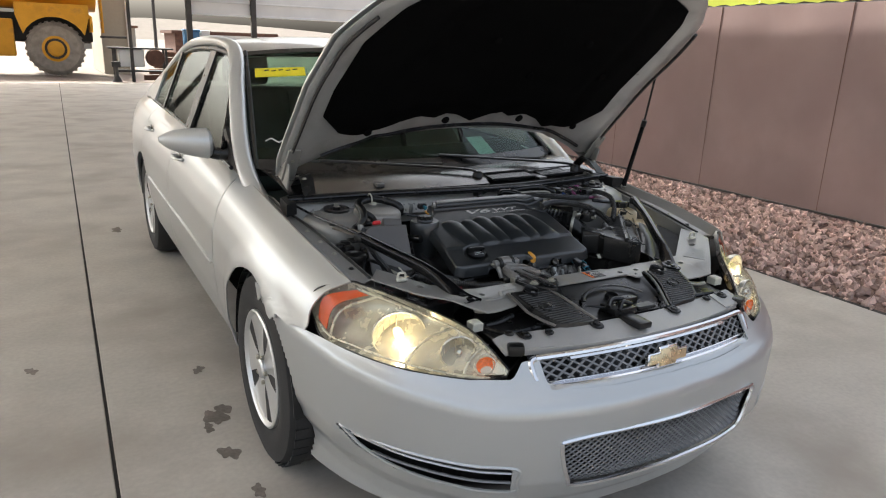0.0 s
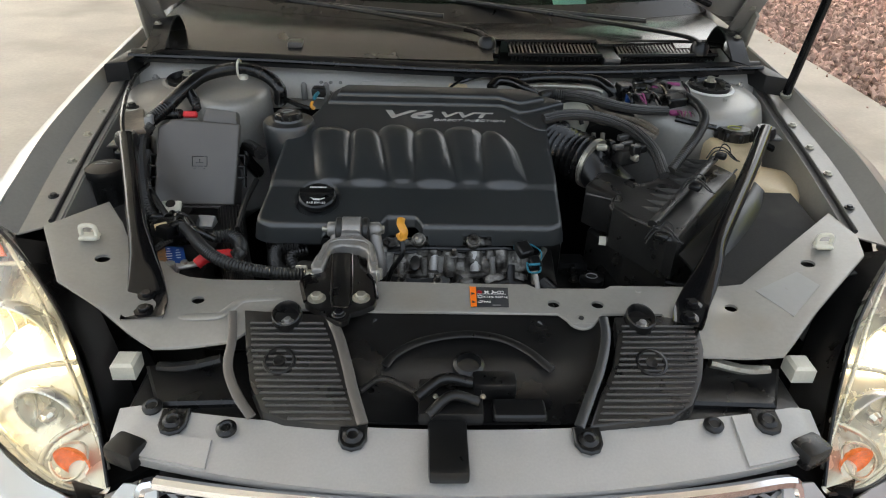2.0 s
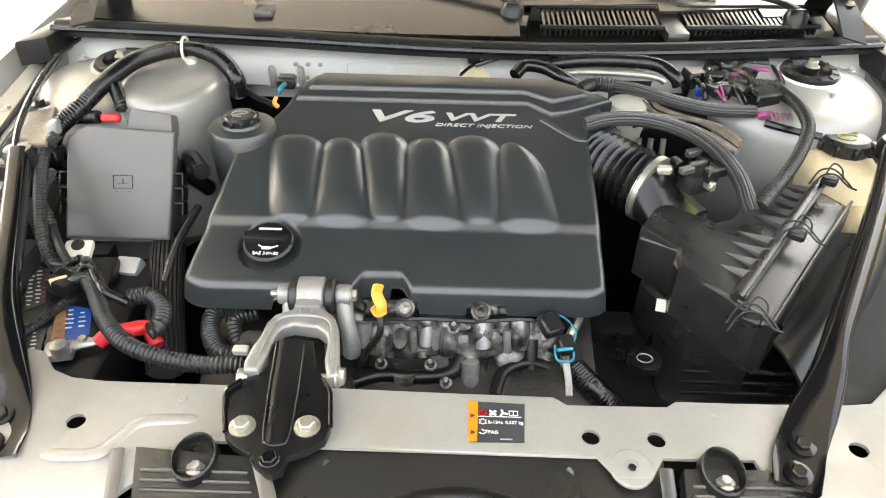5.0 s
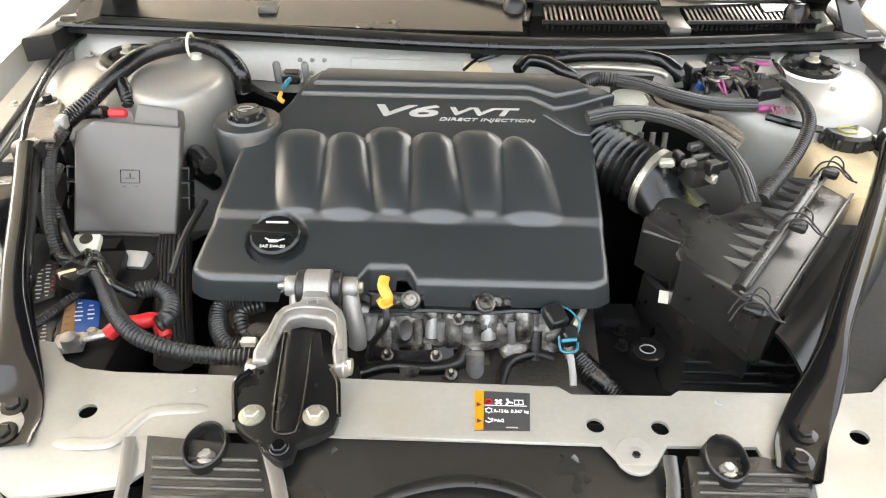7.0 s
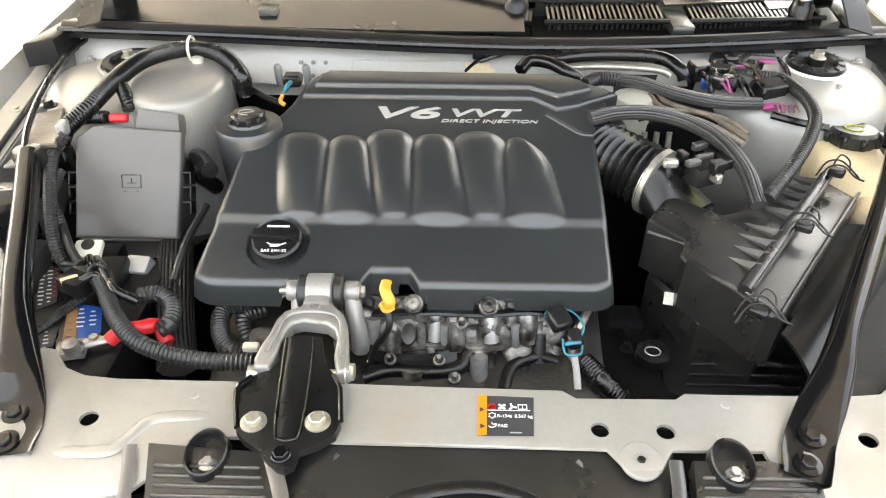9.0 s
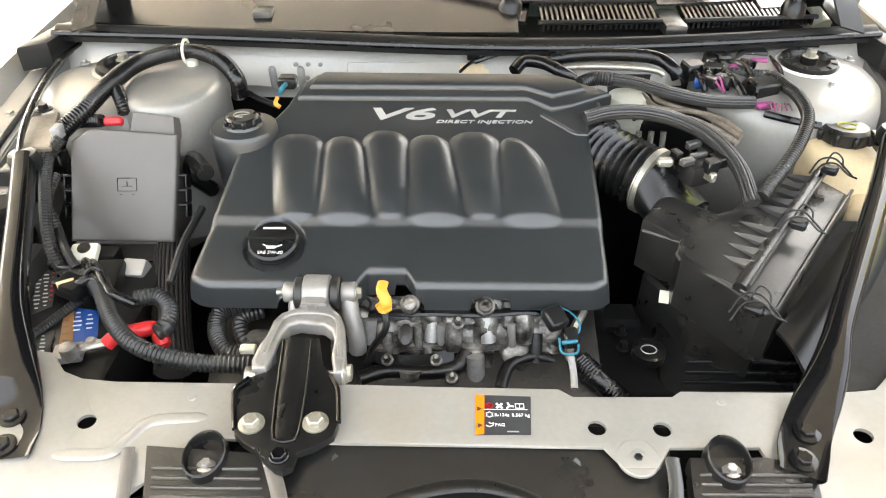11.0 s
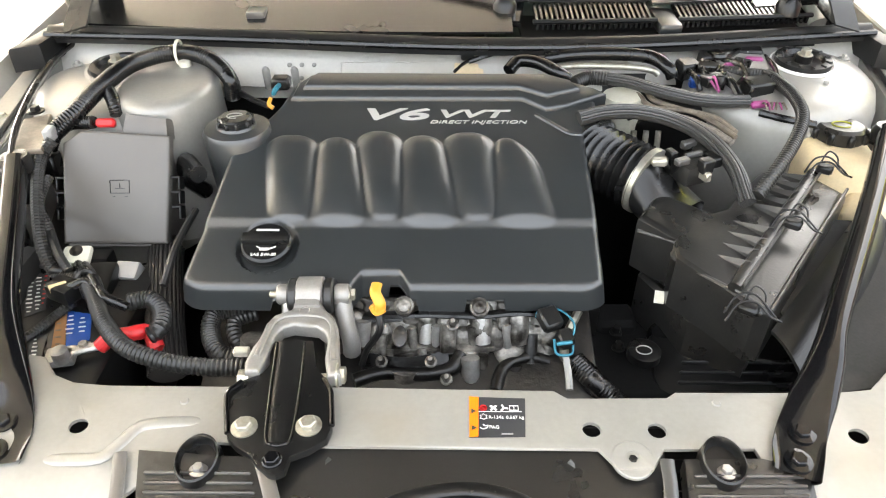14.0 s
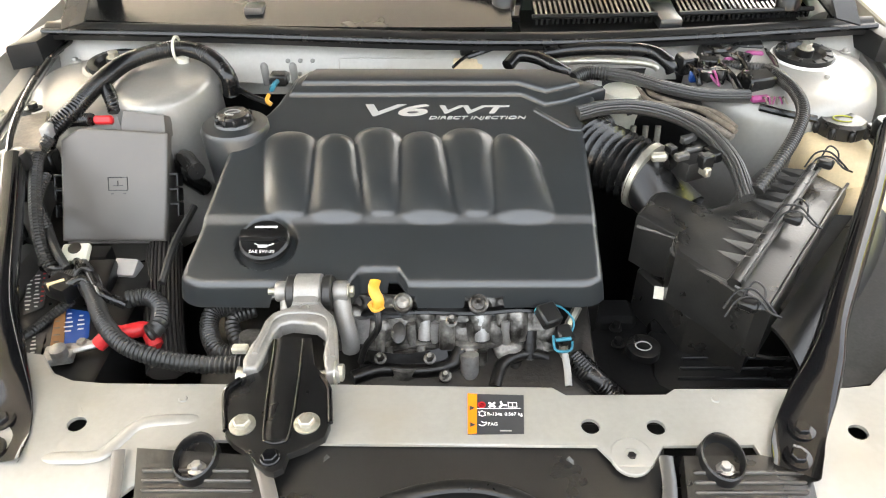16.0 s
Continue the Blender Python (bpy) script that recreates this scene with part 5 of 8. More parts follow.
part("stain_panel", box(0.055, 0.006, 0.046, pose(0.02, 0.895, 0.819, -43, 0, 0), 0.003, 1), TANK, firewall)
for k in range(6):
    part("spot_weld", lathe([(0.0045, 0), (0.003, 0.002), (0, 0.002)], 10, pose(-0.30 + 0.022 * (k % 3), 0.925 - 0.016 * (k // 3), 0.849 - 0.018 * (k // 3), 46, 0, 0)), PRIMER, firewall)
for x in (-0.40, -0.335, -0.285):
    part("stud", lathe([(0.007, 0), (0.007, 0.035), (0.004, 0.04)], 10, pose(x, 0.897, 0.818, 8, 0, 0)), PRIMER, firewall)
part("insulation_plate", shell(grid(20, 4, lambda u, v: (0.14 + 0.30 * u, 0.890 + 0.03 * v, 0.80 + 0.035 * v)), 0.006), BLACK, firewall)
seal = part("cowl_seal", join(*[shell(grid(60, 6, f), 0.004) for f in (
    lambda u, v: (-0.735 + 1.47 * u, 0.900 + 0.055 * (2 * u - 1) ** 2 + 0.04 * v + 0.004 * math.sin(9 * u), 0.890 + 0.014 * math.sin(math.pi * v) + 0.004 * math.sin(7 * u)),
    lambda u, v: (-0.735 + 1.47 * u, 0.900 + 0.055 * (2 * u - 1) ** 2 + 0.004 * math.sin(9 * u), 0.879 + 0.012 * v + 0.004 * math.sin(7 * u)))]), MATTE, car, "long black rubber cowl seal")
part("seal_bead", tube([(-0.735 + 1.47 * u, 0.898 + 0.055 * (2 * u - 1) ** 2 + 0.004 * math.sin(9 * u), 0.894 + 0.004 * math.sin(7 * u)) for u in np.linspace(0, 1, 20)], 0.006, 8, 3), HOSE, seal)
for x in (-0.735, 0.735):
    sx = 1 if x > 0 else -1
    part("end_block", prism([(-0.030, -0.085), (0.012, -0.060), (0.018, 0.02), (0.046, 0.075), (0.030, 0.085), (-0.016, 0.040)][::1], -0.02, 0.022, 0.006, 2, Matrix.Translation((x, 0.965, 0.872)) @ Matrix.Diagonal((-sx, 1, 1, 1))), MATTE, seal)
    hinge = part("hood_hinge", shell(grid(16, 3, lambda u, v: (sx * (0.690 - 0.045 * v - 0.01 * math.sin(math.pi * u)), 1.10 - 0.17 * u, 0.905 + 0.055 * math.sin(math.pi * u) + 0.012 * v)), 0.004), BLACK, car, "black curved hood hinge arm")
    for k in (0.25, 0.7):
        part("hinge_bolt", hexbolt(Matrix.Translation((sx * 0.668, 1.10 - 0.17 * k, 0.914 + 0.055 * math.sin(math.pi * k))), 0.006, 0.009, 0.006), STEEL, hinge)


def cowl_pt(u, v):
    x = -0.72 + 1.44 * u
    y0 = 0.942 + 0.055 * (2 * u - 1) ** 2
    return (x, y0 + (1.20 + 0.20 * (2 * u - 1) ** 2 - y0) * v, 0.902 + 0.012 * math.sin(math.pi * v) + 0.030 * v)


cowl = part("cowl_panel", shell(grid(60, 10, cowl_pt, lambda p: not (0.10 < p.x < 0.66 and p.y < 1.06)), 0.004), COWLGREY, car, "weathered dark grey plastic cowl panel below the windshield")
# Near-black box paints the shade seen between the louvres.
part("trough_shade", box(0.52, 0.14, 0.01, pose(0.375, 1.025, 0.872)), DARK, cowl)


def cowl_grille(x0, x1, n):
    for k in range(n):
        x = x0 + (x1 - x0) * (k + 0.5) / n
        bow = 0.05 * (2 * (x + 0.72) / 1.44 - 1) ** 2
        part("louvre", box(0.0045, 0.085, 0.012, pose(x, 1.012 + bow, 0.901, 8, 0, 0)), COWLGREY, cowl)
    for y in (0.972, 1.055):
        part("louvre_rail", tube([(x, y + 0.05 * (2 * (x + 0.72) / 1.44 - 1) ** 2, 0.908 + (y - 0.962) * 0.14) for x in np.linspace(x0 - 0.004, x1 + 0.004, 8)], 0.006, 6, 3, flat=0.7), MATTE, cowl)


part("wiper_well", prism([(-0.128, 1.118), (-0.117, 1.040), (-0.058, 1.024), (0.019, 0.985), (0.112, 0.978), (0.130, 1.105)][::-1], 0.898, 0.9085, 0.003, 1, None, lambda x, y: 0.10 * (y - 0.98)), GLOSSBLACK, cowl, "glossy black wiper well cover")
cowl_grille(0.137, 0.352, 23)
cowl_grille(0.400, 0.640, 26)
part("clip_block", box(0.04, 0.10, 0.02, pose(0.376, 1.005, 0.890), 0.006, 2), COVER, cowl)
part("clip_block", box(0.035, 0.04, 0.03, pose(-0.366, 1.01, 0.892), 0.006, 2), COVER, cowl)
for x0, x1, y1 in ((0.085, -0.52, 1.30), (0.60, 0.02, 1.30)):
    w = part("wiper_arm", tube([(x0, 1.02, 0.935), (x0 - 0.05, 1.06, 0.945), (x0 - 0.30, 1.17, 0.958), (x1, y1 - 0.06, 0.978)], 0.010, 8, 8, flat=0.6), BLACK, car, "black wiper arm")
    part("pivot_cap", lathe([(0.020, -0.02), (0.022, 0.0), (0.016, 0.012), (0.0, 0.014)], 18, pose(x0, 1.02, 0.925, -12, 0, 0)), BLACK, w)
    part("blade", tube([(x0 - 0.10, 1.15, 0.955), (x1, y1 - 0.055, 0.972), (x1 - 0.12, y1 + 0.0, 0.99)], 0.006, 6, 6), RUBBER, w)

# upper tie bar with its wings
TIE = [(-0.684, 0.356), (-0.62, 0.463), (-0.574, 0.398), (-0.522, 0.30), (-0.474, 0.297), (-0.452, 0.272), (-0.429, 0.264), (-0.14, 0.261), (0.098, 0.258), (0.112, 0.247), (0.219, 0.248), (0.230, 0.256), (0.44, 0.256),
       (0.669, 0.446), (0.675, 0.36), (0.655, 0.30), (0.445, 0.102), (0.305, 0.108), (0.29, 0.181), (0.20, 0.180), (0.184, 0.156), (0.150, 0.156), (0.134, 0.180), (-0.13, 0.182), (-0.25, 0.186), (-0.30, 0.156), (-0.335, 0.128), (-0.44, 0.112), (-0.478, 0.132), (-0.603, 0.214)]
tie_z = lambda x, y: 0.038 * max(0, (abs(x) - 0.40) / 0.27) - 0.02 * max(0, min(1, (0.165 - y) / 0.05)) * (1 if abs(x) > 0.25 else 0)


def cut_plate(outline, z0, z1, holes, zf):
    """A plate with round holes through it."""
    bm = prism(outline, z0, z1, 0.003, 2)
    me = bpy.data.meshes.new("plate")
    bm.to_mesh(me)
    bm.free()
    ob = bpy.data.objects.new("plate", me)
    scene.collection.objects.link(ob)
    c = lathe([(holes[0][2], z0 - 0.05), (holes[0][2], z1 + 0.05)], 24, pose(holes[0][0], holes[0][1], 0))
    for x, y, r in holes[1:]:
        c = join(c, lathe([(r, z0 - 0.05), (r, z1 + 0.05)], 24, pose(x, y, 0)))
    cm = bpy.data.meshes.new("cut")
    c.to_mesh(cm)
    c.free()
    cutter = bpy.data.objects.new("cut", cm)
    scene.collection.objects.link(cutter)
    md = ob.modifiers.new("b", "BOOLEAN")
    md.object, md.operation, md.solver = cutter, "DIFFERENCE", "EXACT"
    dg = bpy.context.evaluated_depsgraph_get()
    out = bmesh.new()
    out.from_mesh(ob.evaluated_get(dg).to_mesh())
    bpy.data.objects.remove(ob)
    bpy.data.objects.remove(cutter)
    bmesh.ops.triangulate(out, faces=[f for f in out.faces if len(f.verts) > 4])
    for size in (0.12, 0.06, 0.03):
        bmesh.ops.subdivide_edges(out, edges=[e for e in out.edges if e.calc_length() > size], cuts=1)
        bmesh.ops.triangulate(out, faces=[f for f in out.faces if len(f.verts) > 3])
    for v in out.verts:
        v.co.z += zf(v.co.x, v.co.y)
    return out


HOLES = [(-0.40, 0.206, 0.0095), (0.131, 0.204, 0.0095), (0.198, 0.203, 0.0095), (0.401, 0.197, 0.0095), (-0.564, 0.283, 0.011), (0.560, 0.292, 0.011)]
tie = part("tie_bar", cut_plate(TIE, 0.7368, 0.741, HOLES, tie_z), PRIMER, car, "silver painted radiator tie bar with round holes")
# Near-black box paints the shade seen through the bar's holes.
part("tie_bar_shade", box(0.80, 0.06, 0.05, pose(0, 0.215, 0.655), 0.01, 1), DARK, tie)
part("bead", tube([(-0.424, 0.168, 0.738), (-0.395, 0.165, 0.740), (-0.362, 0.167, 0.741), (-0.350, 0.182, 0.741), (-0.338, 0.203, 0.741), (-0.322, 0.210, 0.741), (-0.291, 0.213, 0.740), (-0.268, 0.215, 0.737)], 0.0075, 12, 8, flat=0.40), PRIMER, tie)
part("lip", tube([(-0.462, 0.147, 0.727), (-0.444, 0.141, 0.722), (-0.395, 0.143, 0.72), (-0.334, 0.147, 0.72)], 0.009, 8, 8), PRIMER, tie)
for x, y in ((0.27, 0.24), (-0.30, 0.24), (0.50, 0.23)):
    part("pin_hole", lathe([(0.005, 0), (0.004, 0.0012), (0, 0.0012)], 12, pose(x, y, 0.741 + tie_z(x, y))), PRIMER, tie)
tab = part("mount_tab", lathe([(0.021, -0.004), (0.021, -0.0005), (0.020, 0.0005), (0.009, 0.0005), (0.008, -0.003)], 28, pose(0.166, 0.168, 0.7405, 6, 0, 0)), PRIMER, tie)
part("tab_bolt", hexbolt(pose(0.166, 0.168, 0.737), 0.0045, 0.0065, 0.006), BLACK, tab)
part("grey_patch", prism([(0.452, 0.232, 0.757)[:2], (0.479, 0.162, 0.752)[:2], (0.548, 0.229, 0.763)[:2], (0.532, 0.271, 0.764)[:2]], 0.741, 0.7425, 0, 1, None, tie_z), GREYPRINT, tie, "grey adhesive patch")
for sx in (-1, 1):
    b = Vector((sx * 0.600, 0.330, 0.772))
    part("wire_clip", join(tube([tuple(b + Vector((-0.012, 0, 0))), tuple(b + Vector((-0.010, 0, 0.022))), tuple(b + Vector((0.010, 0, 0.022))), tuple(b + Vector((0.012, 0, 0)))], 0.004, 6, 5), box(0.03, 0.022, 0.008, Matrix.Translation(b), 0.003, 1)), CREAM, tie)
decal = part("warning_label", prism([(0.006, 0.247, 0.742)[:2], (0.066, 0.245, 0.742)[:2], (0.062, 0.194, 0.742)[:2], (0.005, 0.193, 0.742)[:2]], 0.7412, 0.7420, 0, 1), LABELGREY, tie, "dark service label with an orange end")
part("orange_end", prism([(0.006, 0.247, 0.742)[:2], (0.016, 0.246, 0.742)[:2], (0.014, 0.194, 0.742)[:2], (0.005, 0.193, 0.742)[:2]], 0.7412, 0.7426, 0, 1), ORANGE, decal)
dm = face_frame((0.005, 0.193, 0.743), Vector((0.062, 0.193, 0.743)) - Vector((0.005, 0.193, 0.743)), (0, 1, 0))
LW = (Vector((0.062, 0.193, 0.743)) - Vector((0.005, 0.193, 0.743))).length
im = lambda k: dm @ pose(LW * (0.27 + 0.19 * k), 0.0375, 0)
part("icon", join(lathe([(0.0042, 0), (0.0042, 0.0006), (0.0032, 0.0006), (0.0032, 0)], 20, im(0)), box(0.0075, 0.0011, 0.0006, im(0) @ pose(0, 0, 0, 0, 0, -45))), RED, decal)
part("icon", join(*[box(0.0026, 0.0040, 0.0006, im(1) @ pose(0, 0, 0, 0, 0, 45 + 90 * j) @ pose(0, 0.0026, 0), 0.0002, 1) for j in range(4)]), WHITE, decal)
part("icon", join(*[box(0.0022, 0.0046, 0.0006, im(2) @ pose(0, 0, 0, 0, 0, 20 + 120 * j) @ pose(0, 0.0026, 0), 0.0002, 1) for j in range(3)]), WHITE, decal)
part("icon", join(*[box(sx_, sy_, 0.0006, im(3) @ pose(x, y, 0)) for x, y, sx_, sy_ in ((0, 0.003, 0.009, 0.0008), (0, -0.003, 0.009, 0.0008), (-0.0045, 0, 0.0008, 0.0068), (0.0045, 0, 0.0008, 0.0068), (0, 0, 0.0008, 0.006))]), WHITE, decal)
part("rule", box(LW * 0.80, 0.0005, 0.0006, dm @ pose(LW * 0.58, 0.0325, 0)), WHITE, decal)
lettering("print", "R-134a", 0.0055, dm @ pose(LW * 0.36, 0.0235, 0), WHITE, decal, "", 0.0003)
lettering("print", "0.567 kg", 0.0055, dm @ pose(LW * 0.68, 0.0235, 0), WHITE, decal, "", 0.0003)
lettering("print", "PAG", 0.0055, dm @ pose(LW * 0.36, 0.0105, 0), WHITE, decal, "", 0.0003)
part("symbol", tube([tuple(dm @ Vector((LW * 0.27 + (0.0042 if k % 2 else 0.0026) * math.cos(k * math.pi / 6), 0.0255 + (0.0042 if k % 2 else 0.0026) * math.sin(k * math.pi / 6), 0.0004))) for k in range(13)], 0.0005, 4, 1, smooth_path=False), WHITE, decal)
part("symbol", tube([tuple(dm @ Vector((LW * 0.27 + x, 0.0125 + y, 0.0004))) for x, y in ((-0.004, -0.001), (-0.001, -0.003), (0.003, -0.001), (0.004, 0.002), (0.001, 0.001), (-0.001, 0.003))], 0.0006, 4, 2), WHITE, decal)
part("print_bar", box(0.012, 0.0014, 0.0005, dm @ pose(LW * 0.68, 0.0035, 0)), GREYPRINT, decal)
for k in range(2):
    part("triangle", lathe([(0.0035, 0), (0.0035, 0.0008)], 3, dm @ pose(LW * 0.075, 0.033 - 0.022 * k, 0.0002)), LABELGREY, decal)

# front panel and radiator cover
def fp(x, v, lift=0.0):
    k = (x / 0.455) ** 2
    return Vector((x, (-0.092 + 0.068 * k) * (1 - v) + (-0.004 + 0.046 * k) * v, 0.670 + 0.019 * v + lift - 0.012 * max(0, abs(x) - 0.44) / 0.03))


front_panel = part("front_panel", shell(grid(60, 8, lambda u, v: fp(-0.468 + 0.936 * u, v)), 0.006), PANELGREY, car, "silver plastic panel behind the grille with push pins")
part("panel_face", shell(grid(60, 3, lambda u, v: fp(-0.43 + 0.86 * u, 0) + Vector((0, 0.004 * (1 - v), -0.018 * (1 - v)))), 0.003), PANELGREY, front_panel)
part("end_cap", shell(grid(12, 6, lambda u, v: fp(-0.462 + 0.13 * u, 0.02 + 0.50 * v, 0.004)), 0.004), PANELGREY, front_panel)
part("end_cap", shell(grid(12, 6, lambda u, v: fp(0.345 + 0.117 * u, 0.02 + 0.93 * v, 0.004)), 0.004), PANELGREY, front_panel)
for x, y in ((-0.386, 0.010), (-0.155, -0.016), (0.144, -0.022), (0.39, 0.012), (-0.315, -0.004), (0.315, 0.004), (-0.42, 0.035)):
    big = abs(x) not in (0.315, 0.42)
    m = pose(x, y, 0.687, 8, 0, 0)
    if big:
        part("pin_seat", prism([(-0.018, 0.02), (-0.018, -0.006), (-0.012, -0.017), (0, -0.021), (0.012, -0.017), (0.018, -0.006), (0.018, 0.02)], 0.0, 0.005, 0.002, 1, m), BLACK, front_panel)
    part("push_pin", lathe([(0.013, 0.002), (0.013, 0.006), (0.008, 0.009), (0.006, 0.007), (0.0, 0.007)], 20, m), BLACK, front_panel)
for sx in (-1, 1):
    part("corner_block", box(0.045, 0.035, 0.03, pose(sx * 0.437, -0.022, 0.655, 0, 0, sx * 24), 0.008, 2), BLACK, front_panel)

rad = part("radiator_cover", prism([(-0.46, 0.13), (-0.46, 0.04), (-0.40, 0.026), (-0.2, 0.0), (0, -0.008), (0.2, 0.0), (0.40, 0.026), (0.46, 0.04), (0.46, 0.13), (0.30, 0.18), (-0.30, 0.18)], 0.660, 0.676, 0.004, 1), BLACK, car, "black plastic radiator cover")
SLOPE = 0.30
slope_z = lambda x, y: SLOPE * (y - 0.09)
part("centre_tray", shell(grid(40, 16, lambda u, v: ((2 * u - 1) * (0.155 + 0.05 * v), 0.01 + 0.182 * v, 0.712 + SLOPE * (0.01 + 0.162 * v - 0.09) - 0.012 * math.sin(math.pi * min(1, 2 * v)) * (1 - (2 * u - 1) ** 4))), 0.004), BLACK, rad, "dark tray with a raised arc")
part("raised_arc", tube([(-0.119, 0.087, 0.718), (-0.105, 0.106, 0.723), (-0.073, 0.125, 0.729), (-0.033, 0.136, 0.732), (0.007, 0.139, 0.733), (0.047, 0.131, 0.731), (0.082, 0.111, 0.725), (0.112, 0.081, 0.716)], 0.007, 10, 6, flat=0.30), BLACK, rad)
part("tray_rib", tube([(0.104, 0.173, 0.73), (0.131, 0.149, 0.716), (0.153, 0.148, 0.715)], 0.0035, 6, 5), COVER, rad)
part("tray_rib", tube([(-0.135, 0.175, 0.73), (-0.163, 0.147, 0.716), (-0.191, 0.145, 0.715)], 0.0035, 6, 5), COVER, rad)
for sx, outline in ((-1, [(-0.324, 0.172), (-0.310, 0.105), (-0.295, 0.053), (-0.274, 0.015), (-0.245, 0.004), (-0.198, -0.002), (-0.146, -0.005), (-0.160, 0.038), (-0.175, 0.079), (-0.189, 0.124), (-0.206, 0.165)]), (1, [(0.214, 0.165), (0.210, 0.127), (0.194, 0.081), (0.170, 0.039), (0.148, -0.006), (0.213, 0.001), (0.261, 0.007), (0.293, 0.026), (0.316, 0.065), (0.331, 0.109), (0.335, 0.155), (0.291, 0.166)])):
    rp = part("ribbed_panel", prism(outline if sx < 0 else outline[::-1], 0.704, 0.7246, 0.004, 2, None, slope_z), DUSTY, rad, "ribbed black side panel")
    loop_ = outline + outline[:1]
    for k in range(17):
        y = min(p[1] for p in outline) + 0.010 + 0.0090 * k
        xs = sorted(a[0] + (b[0] - a[0]) * (y - a[1]) / (b[1] - a[1]) for a, b in zip(loop_, loop_[1:]) if (a[1] - y) * (b[1] - y) < 0)
        if len(xs) < 2 or xs[-1] - xs[0] < 0.03:
            continue
        xi, xo = xs[0] + 0.008, xs[-1] - 0.008
        part("rib", box(xo - xi, 0.0034, 0.0045, pose((xi + xo) / 2, y, 0.7232 + slope_z(0, y), 17, 0, 0), 0.0014, 1), FUSE_RIB, rp)
    if sx < 0:
        # Left borders are lighter grey: glare on the black plastic is painted in.
        part("panel_glare", tube([(-0.340, 0.168, 0.748), (-0.332, 0.123, 0.734), (-0.329, 0.078, 0.721), (-0.309, 0.037, 0.709), (-0.285, 0.007, 0.700)], 0.0065, 10, 8, flat=0.40), FUSE, rp, "smooth panel border with its glare painted as grey")
        part("inner_edge", tube([(-0.201, 0.165, 0.747), (-0.183, 0.124, 0.735), (-0.170, 0.084, 0.723), (-0.159, 0.046, 0.711), (-0.143, -0.002, 0.697)], 0.0075, 10, 8, flat=0.32), FUSE, rp)
    else:
        part("inner_edge", tube([(0.197, 0.163, 0.747), (0.194, 0.127, 0.736), (0.178, 0.081, 0.722), (0.157, 0.039, 0.709), (0.135, -0.005, 0.696)], 0.007, 8, 8, flat=0.35), COVER, rp)
    cx = -0.261 if sx < 0 else 0.250
    m = pose(cx, 0.160, 0.742, 10, 0, 0) @ Matrix.Diagonal((1, 1.22, 1, 1))
    part("bolt_cup", lathe([(0.0, 0.001), (0.0165, 0.001), (0.0185, 0.012), (0.0195, 0.0135), (0.021, 0.012), (0.0225, -0.004)], 32, m), BLACK, rp, "deep black bolt cup")
    part("cup_bolt", hexbolt(pose(cx + 0.002, 0.152, 0.742), 0.0058, 0.0092, 0.007), ALU, rp)
    m = pose(cx, 0.087, 0.7238, 17, 0, 0)
    part("fixing_ring", lathe([(0.0, 0.003), (0.008, 0.004), (0.009, 0.001), (0.017, 0.001), (0.019, 0.005), (0.022, 0.004), (0.023, -0.002)], 28, m), BLACK, rp)
for sx in (-1, 1):
    part("side_duct", prism([(sx * 0.46, 0.125), (sx * 0.35, 0.135), (sx * 0.30, 0.05), (sx * 0.42, 0.045)] if sx < 0 else [(0.42, 0.045), (0.30, 0.05), (0.35, 0.135), (0.46, 0.125)], 0.665, 0.686, 0.004, 1), BLACK, rad)
    part("light_bracket", prism([(0, 0), (0.032, 0), (0.032, 0.034), (0, 0.034)], 0, 0.026, 0.004, 1, pose(sx * 0.480 - 0.016, 0.096, 0.682)), CREAM, car, "cream plastic clip beside the headlight")
    part("bracket_arm", tube([(sx * 0.44, 0.12, 0.685), (sx * 0.40, 0.115, 0.69), (sx * 0.35, 0.12, 0.70)], 0.008, 8, 6), STEEL if sx > 0 else BLACK, car)
    part("headlight_tunnel", strip([(sx * 0.47, 0.0, 0.63), (sx * 0.56, 0.15, 0.70), (sx * 0.72, 0.33, 0.77)], [(sx * 0.46, 0.08, 0.60), (sx * 0.53, 0.19, 0.66), (sx * 0.66, 0.36, 0.74)], 10), BLACK, car)
    # Near-black plate paints the shade in the corner below the headlight.
    part("corner_shade", box(0.16, 0.30, 0.01, pose(sx * 0.52, 0.12, 0.60, 0, 0, -sx * 35)), DARK, car)
latch = part("hood_latch", box(0.085, 0.07, 0.022, pose(-0.03, 0.035, 0.690), 0.006, 2), BLACK, car, "black hood latch mechanism")
part("latch_tongue", box(0.05, 0.10, 0.02, pose(-0.035, -0.035, 0.680), 0.006, 2), BLACK, latch)
part("latch_block", box(0.06, 0.03, 0.03, pose(0.03, 0.062, 0.69), 0.006, 2), BLACK, latch)
part("latch_lever", tube([(-0.075, 0.03, 0.712), (-0.04, 0.055, 0.722), (0.0, 0.05, 0.72)], 0.008, 10, 6), BLACK, latch)
part("latch_lever", tube([(-0.06, 0.0, 0.71), (-0.03, 0.02, 0.725), (0.005, 0.02, 0.715)], 0.007, 10, 6), BLACK, latch)
part("release_cable", tube([(-0.07, 0.045, 0.705), (-0.12, 0.07, 0.71), (-0.15, 0.05, 0.705)], 0.004, 8, 6), BLACK, latch)
part("latch_post", lathe([(0.022, 0), (0.022, 0.028), (0.017, 0.032), (0.015, 0.006)], 20, pose(-0.003, 0.096, 0.690, 10, 0, 0)), BLACK, latch)
part("catch_slot", box(0.07, 0.035, 0.012, pose(0.06, 0.022, 0.692), 0.003, 1), BLACK, latch)
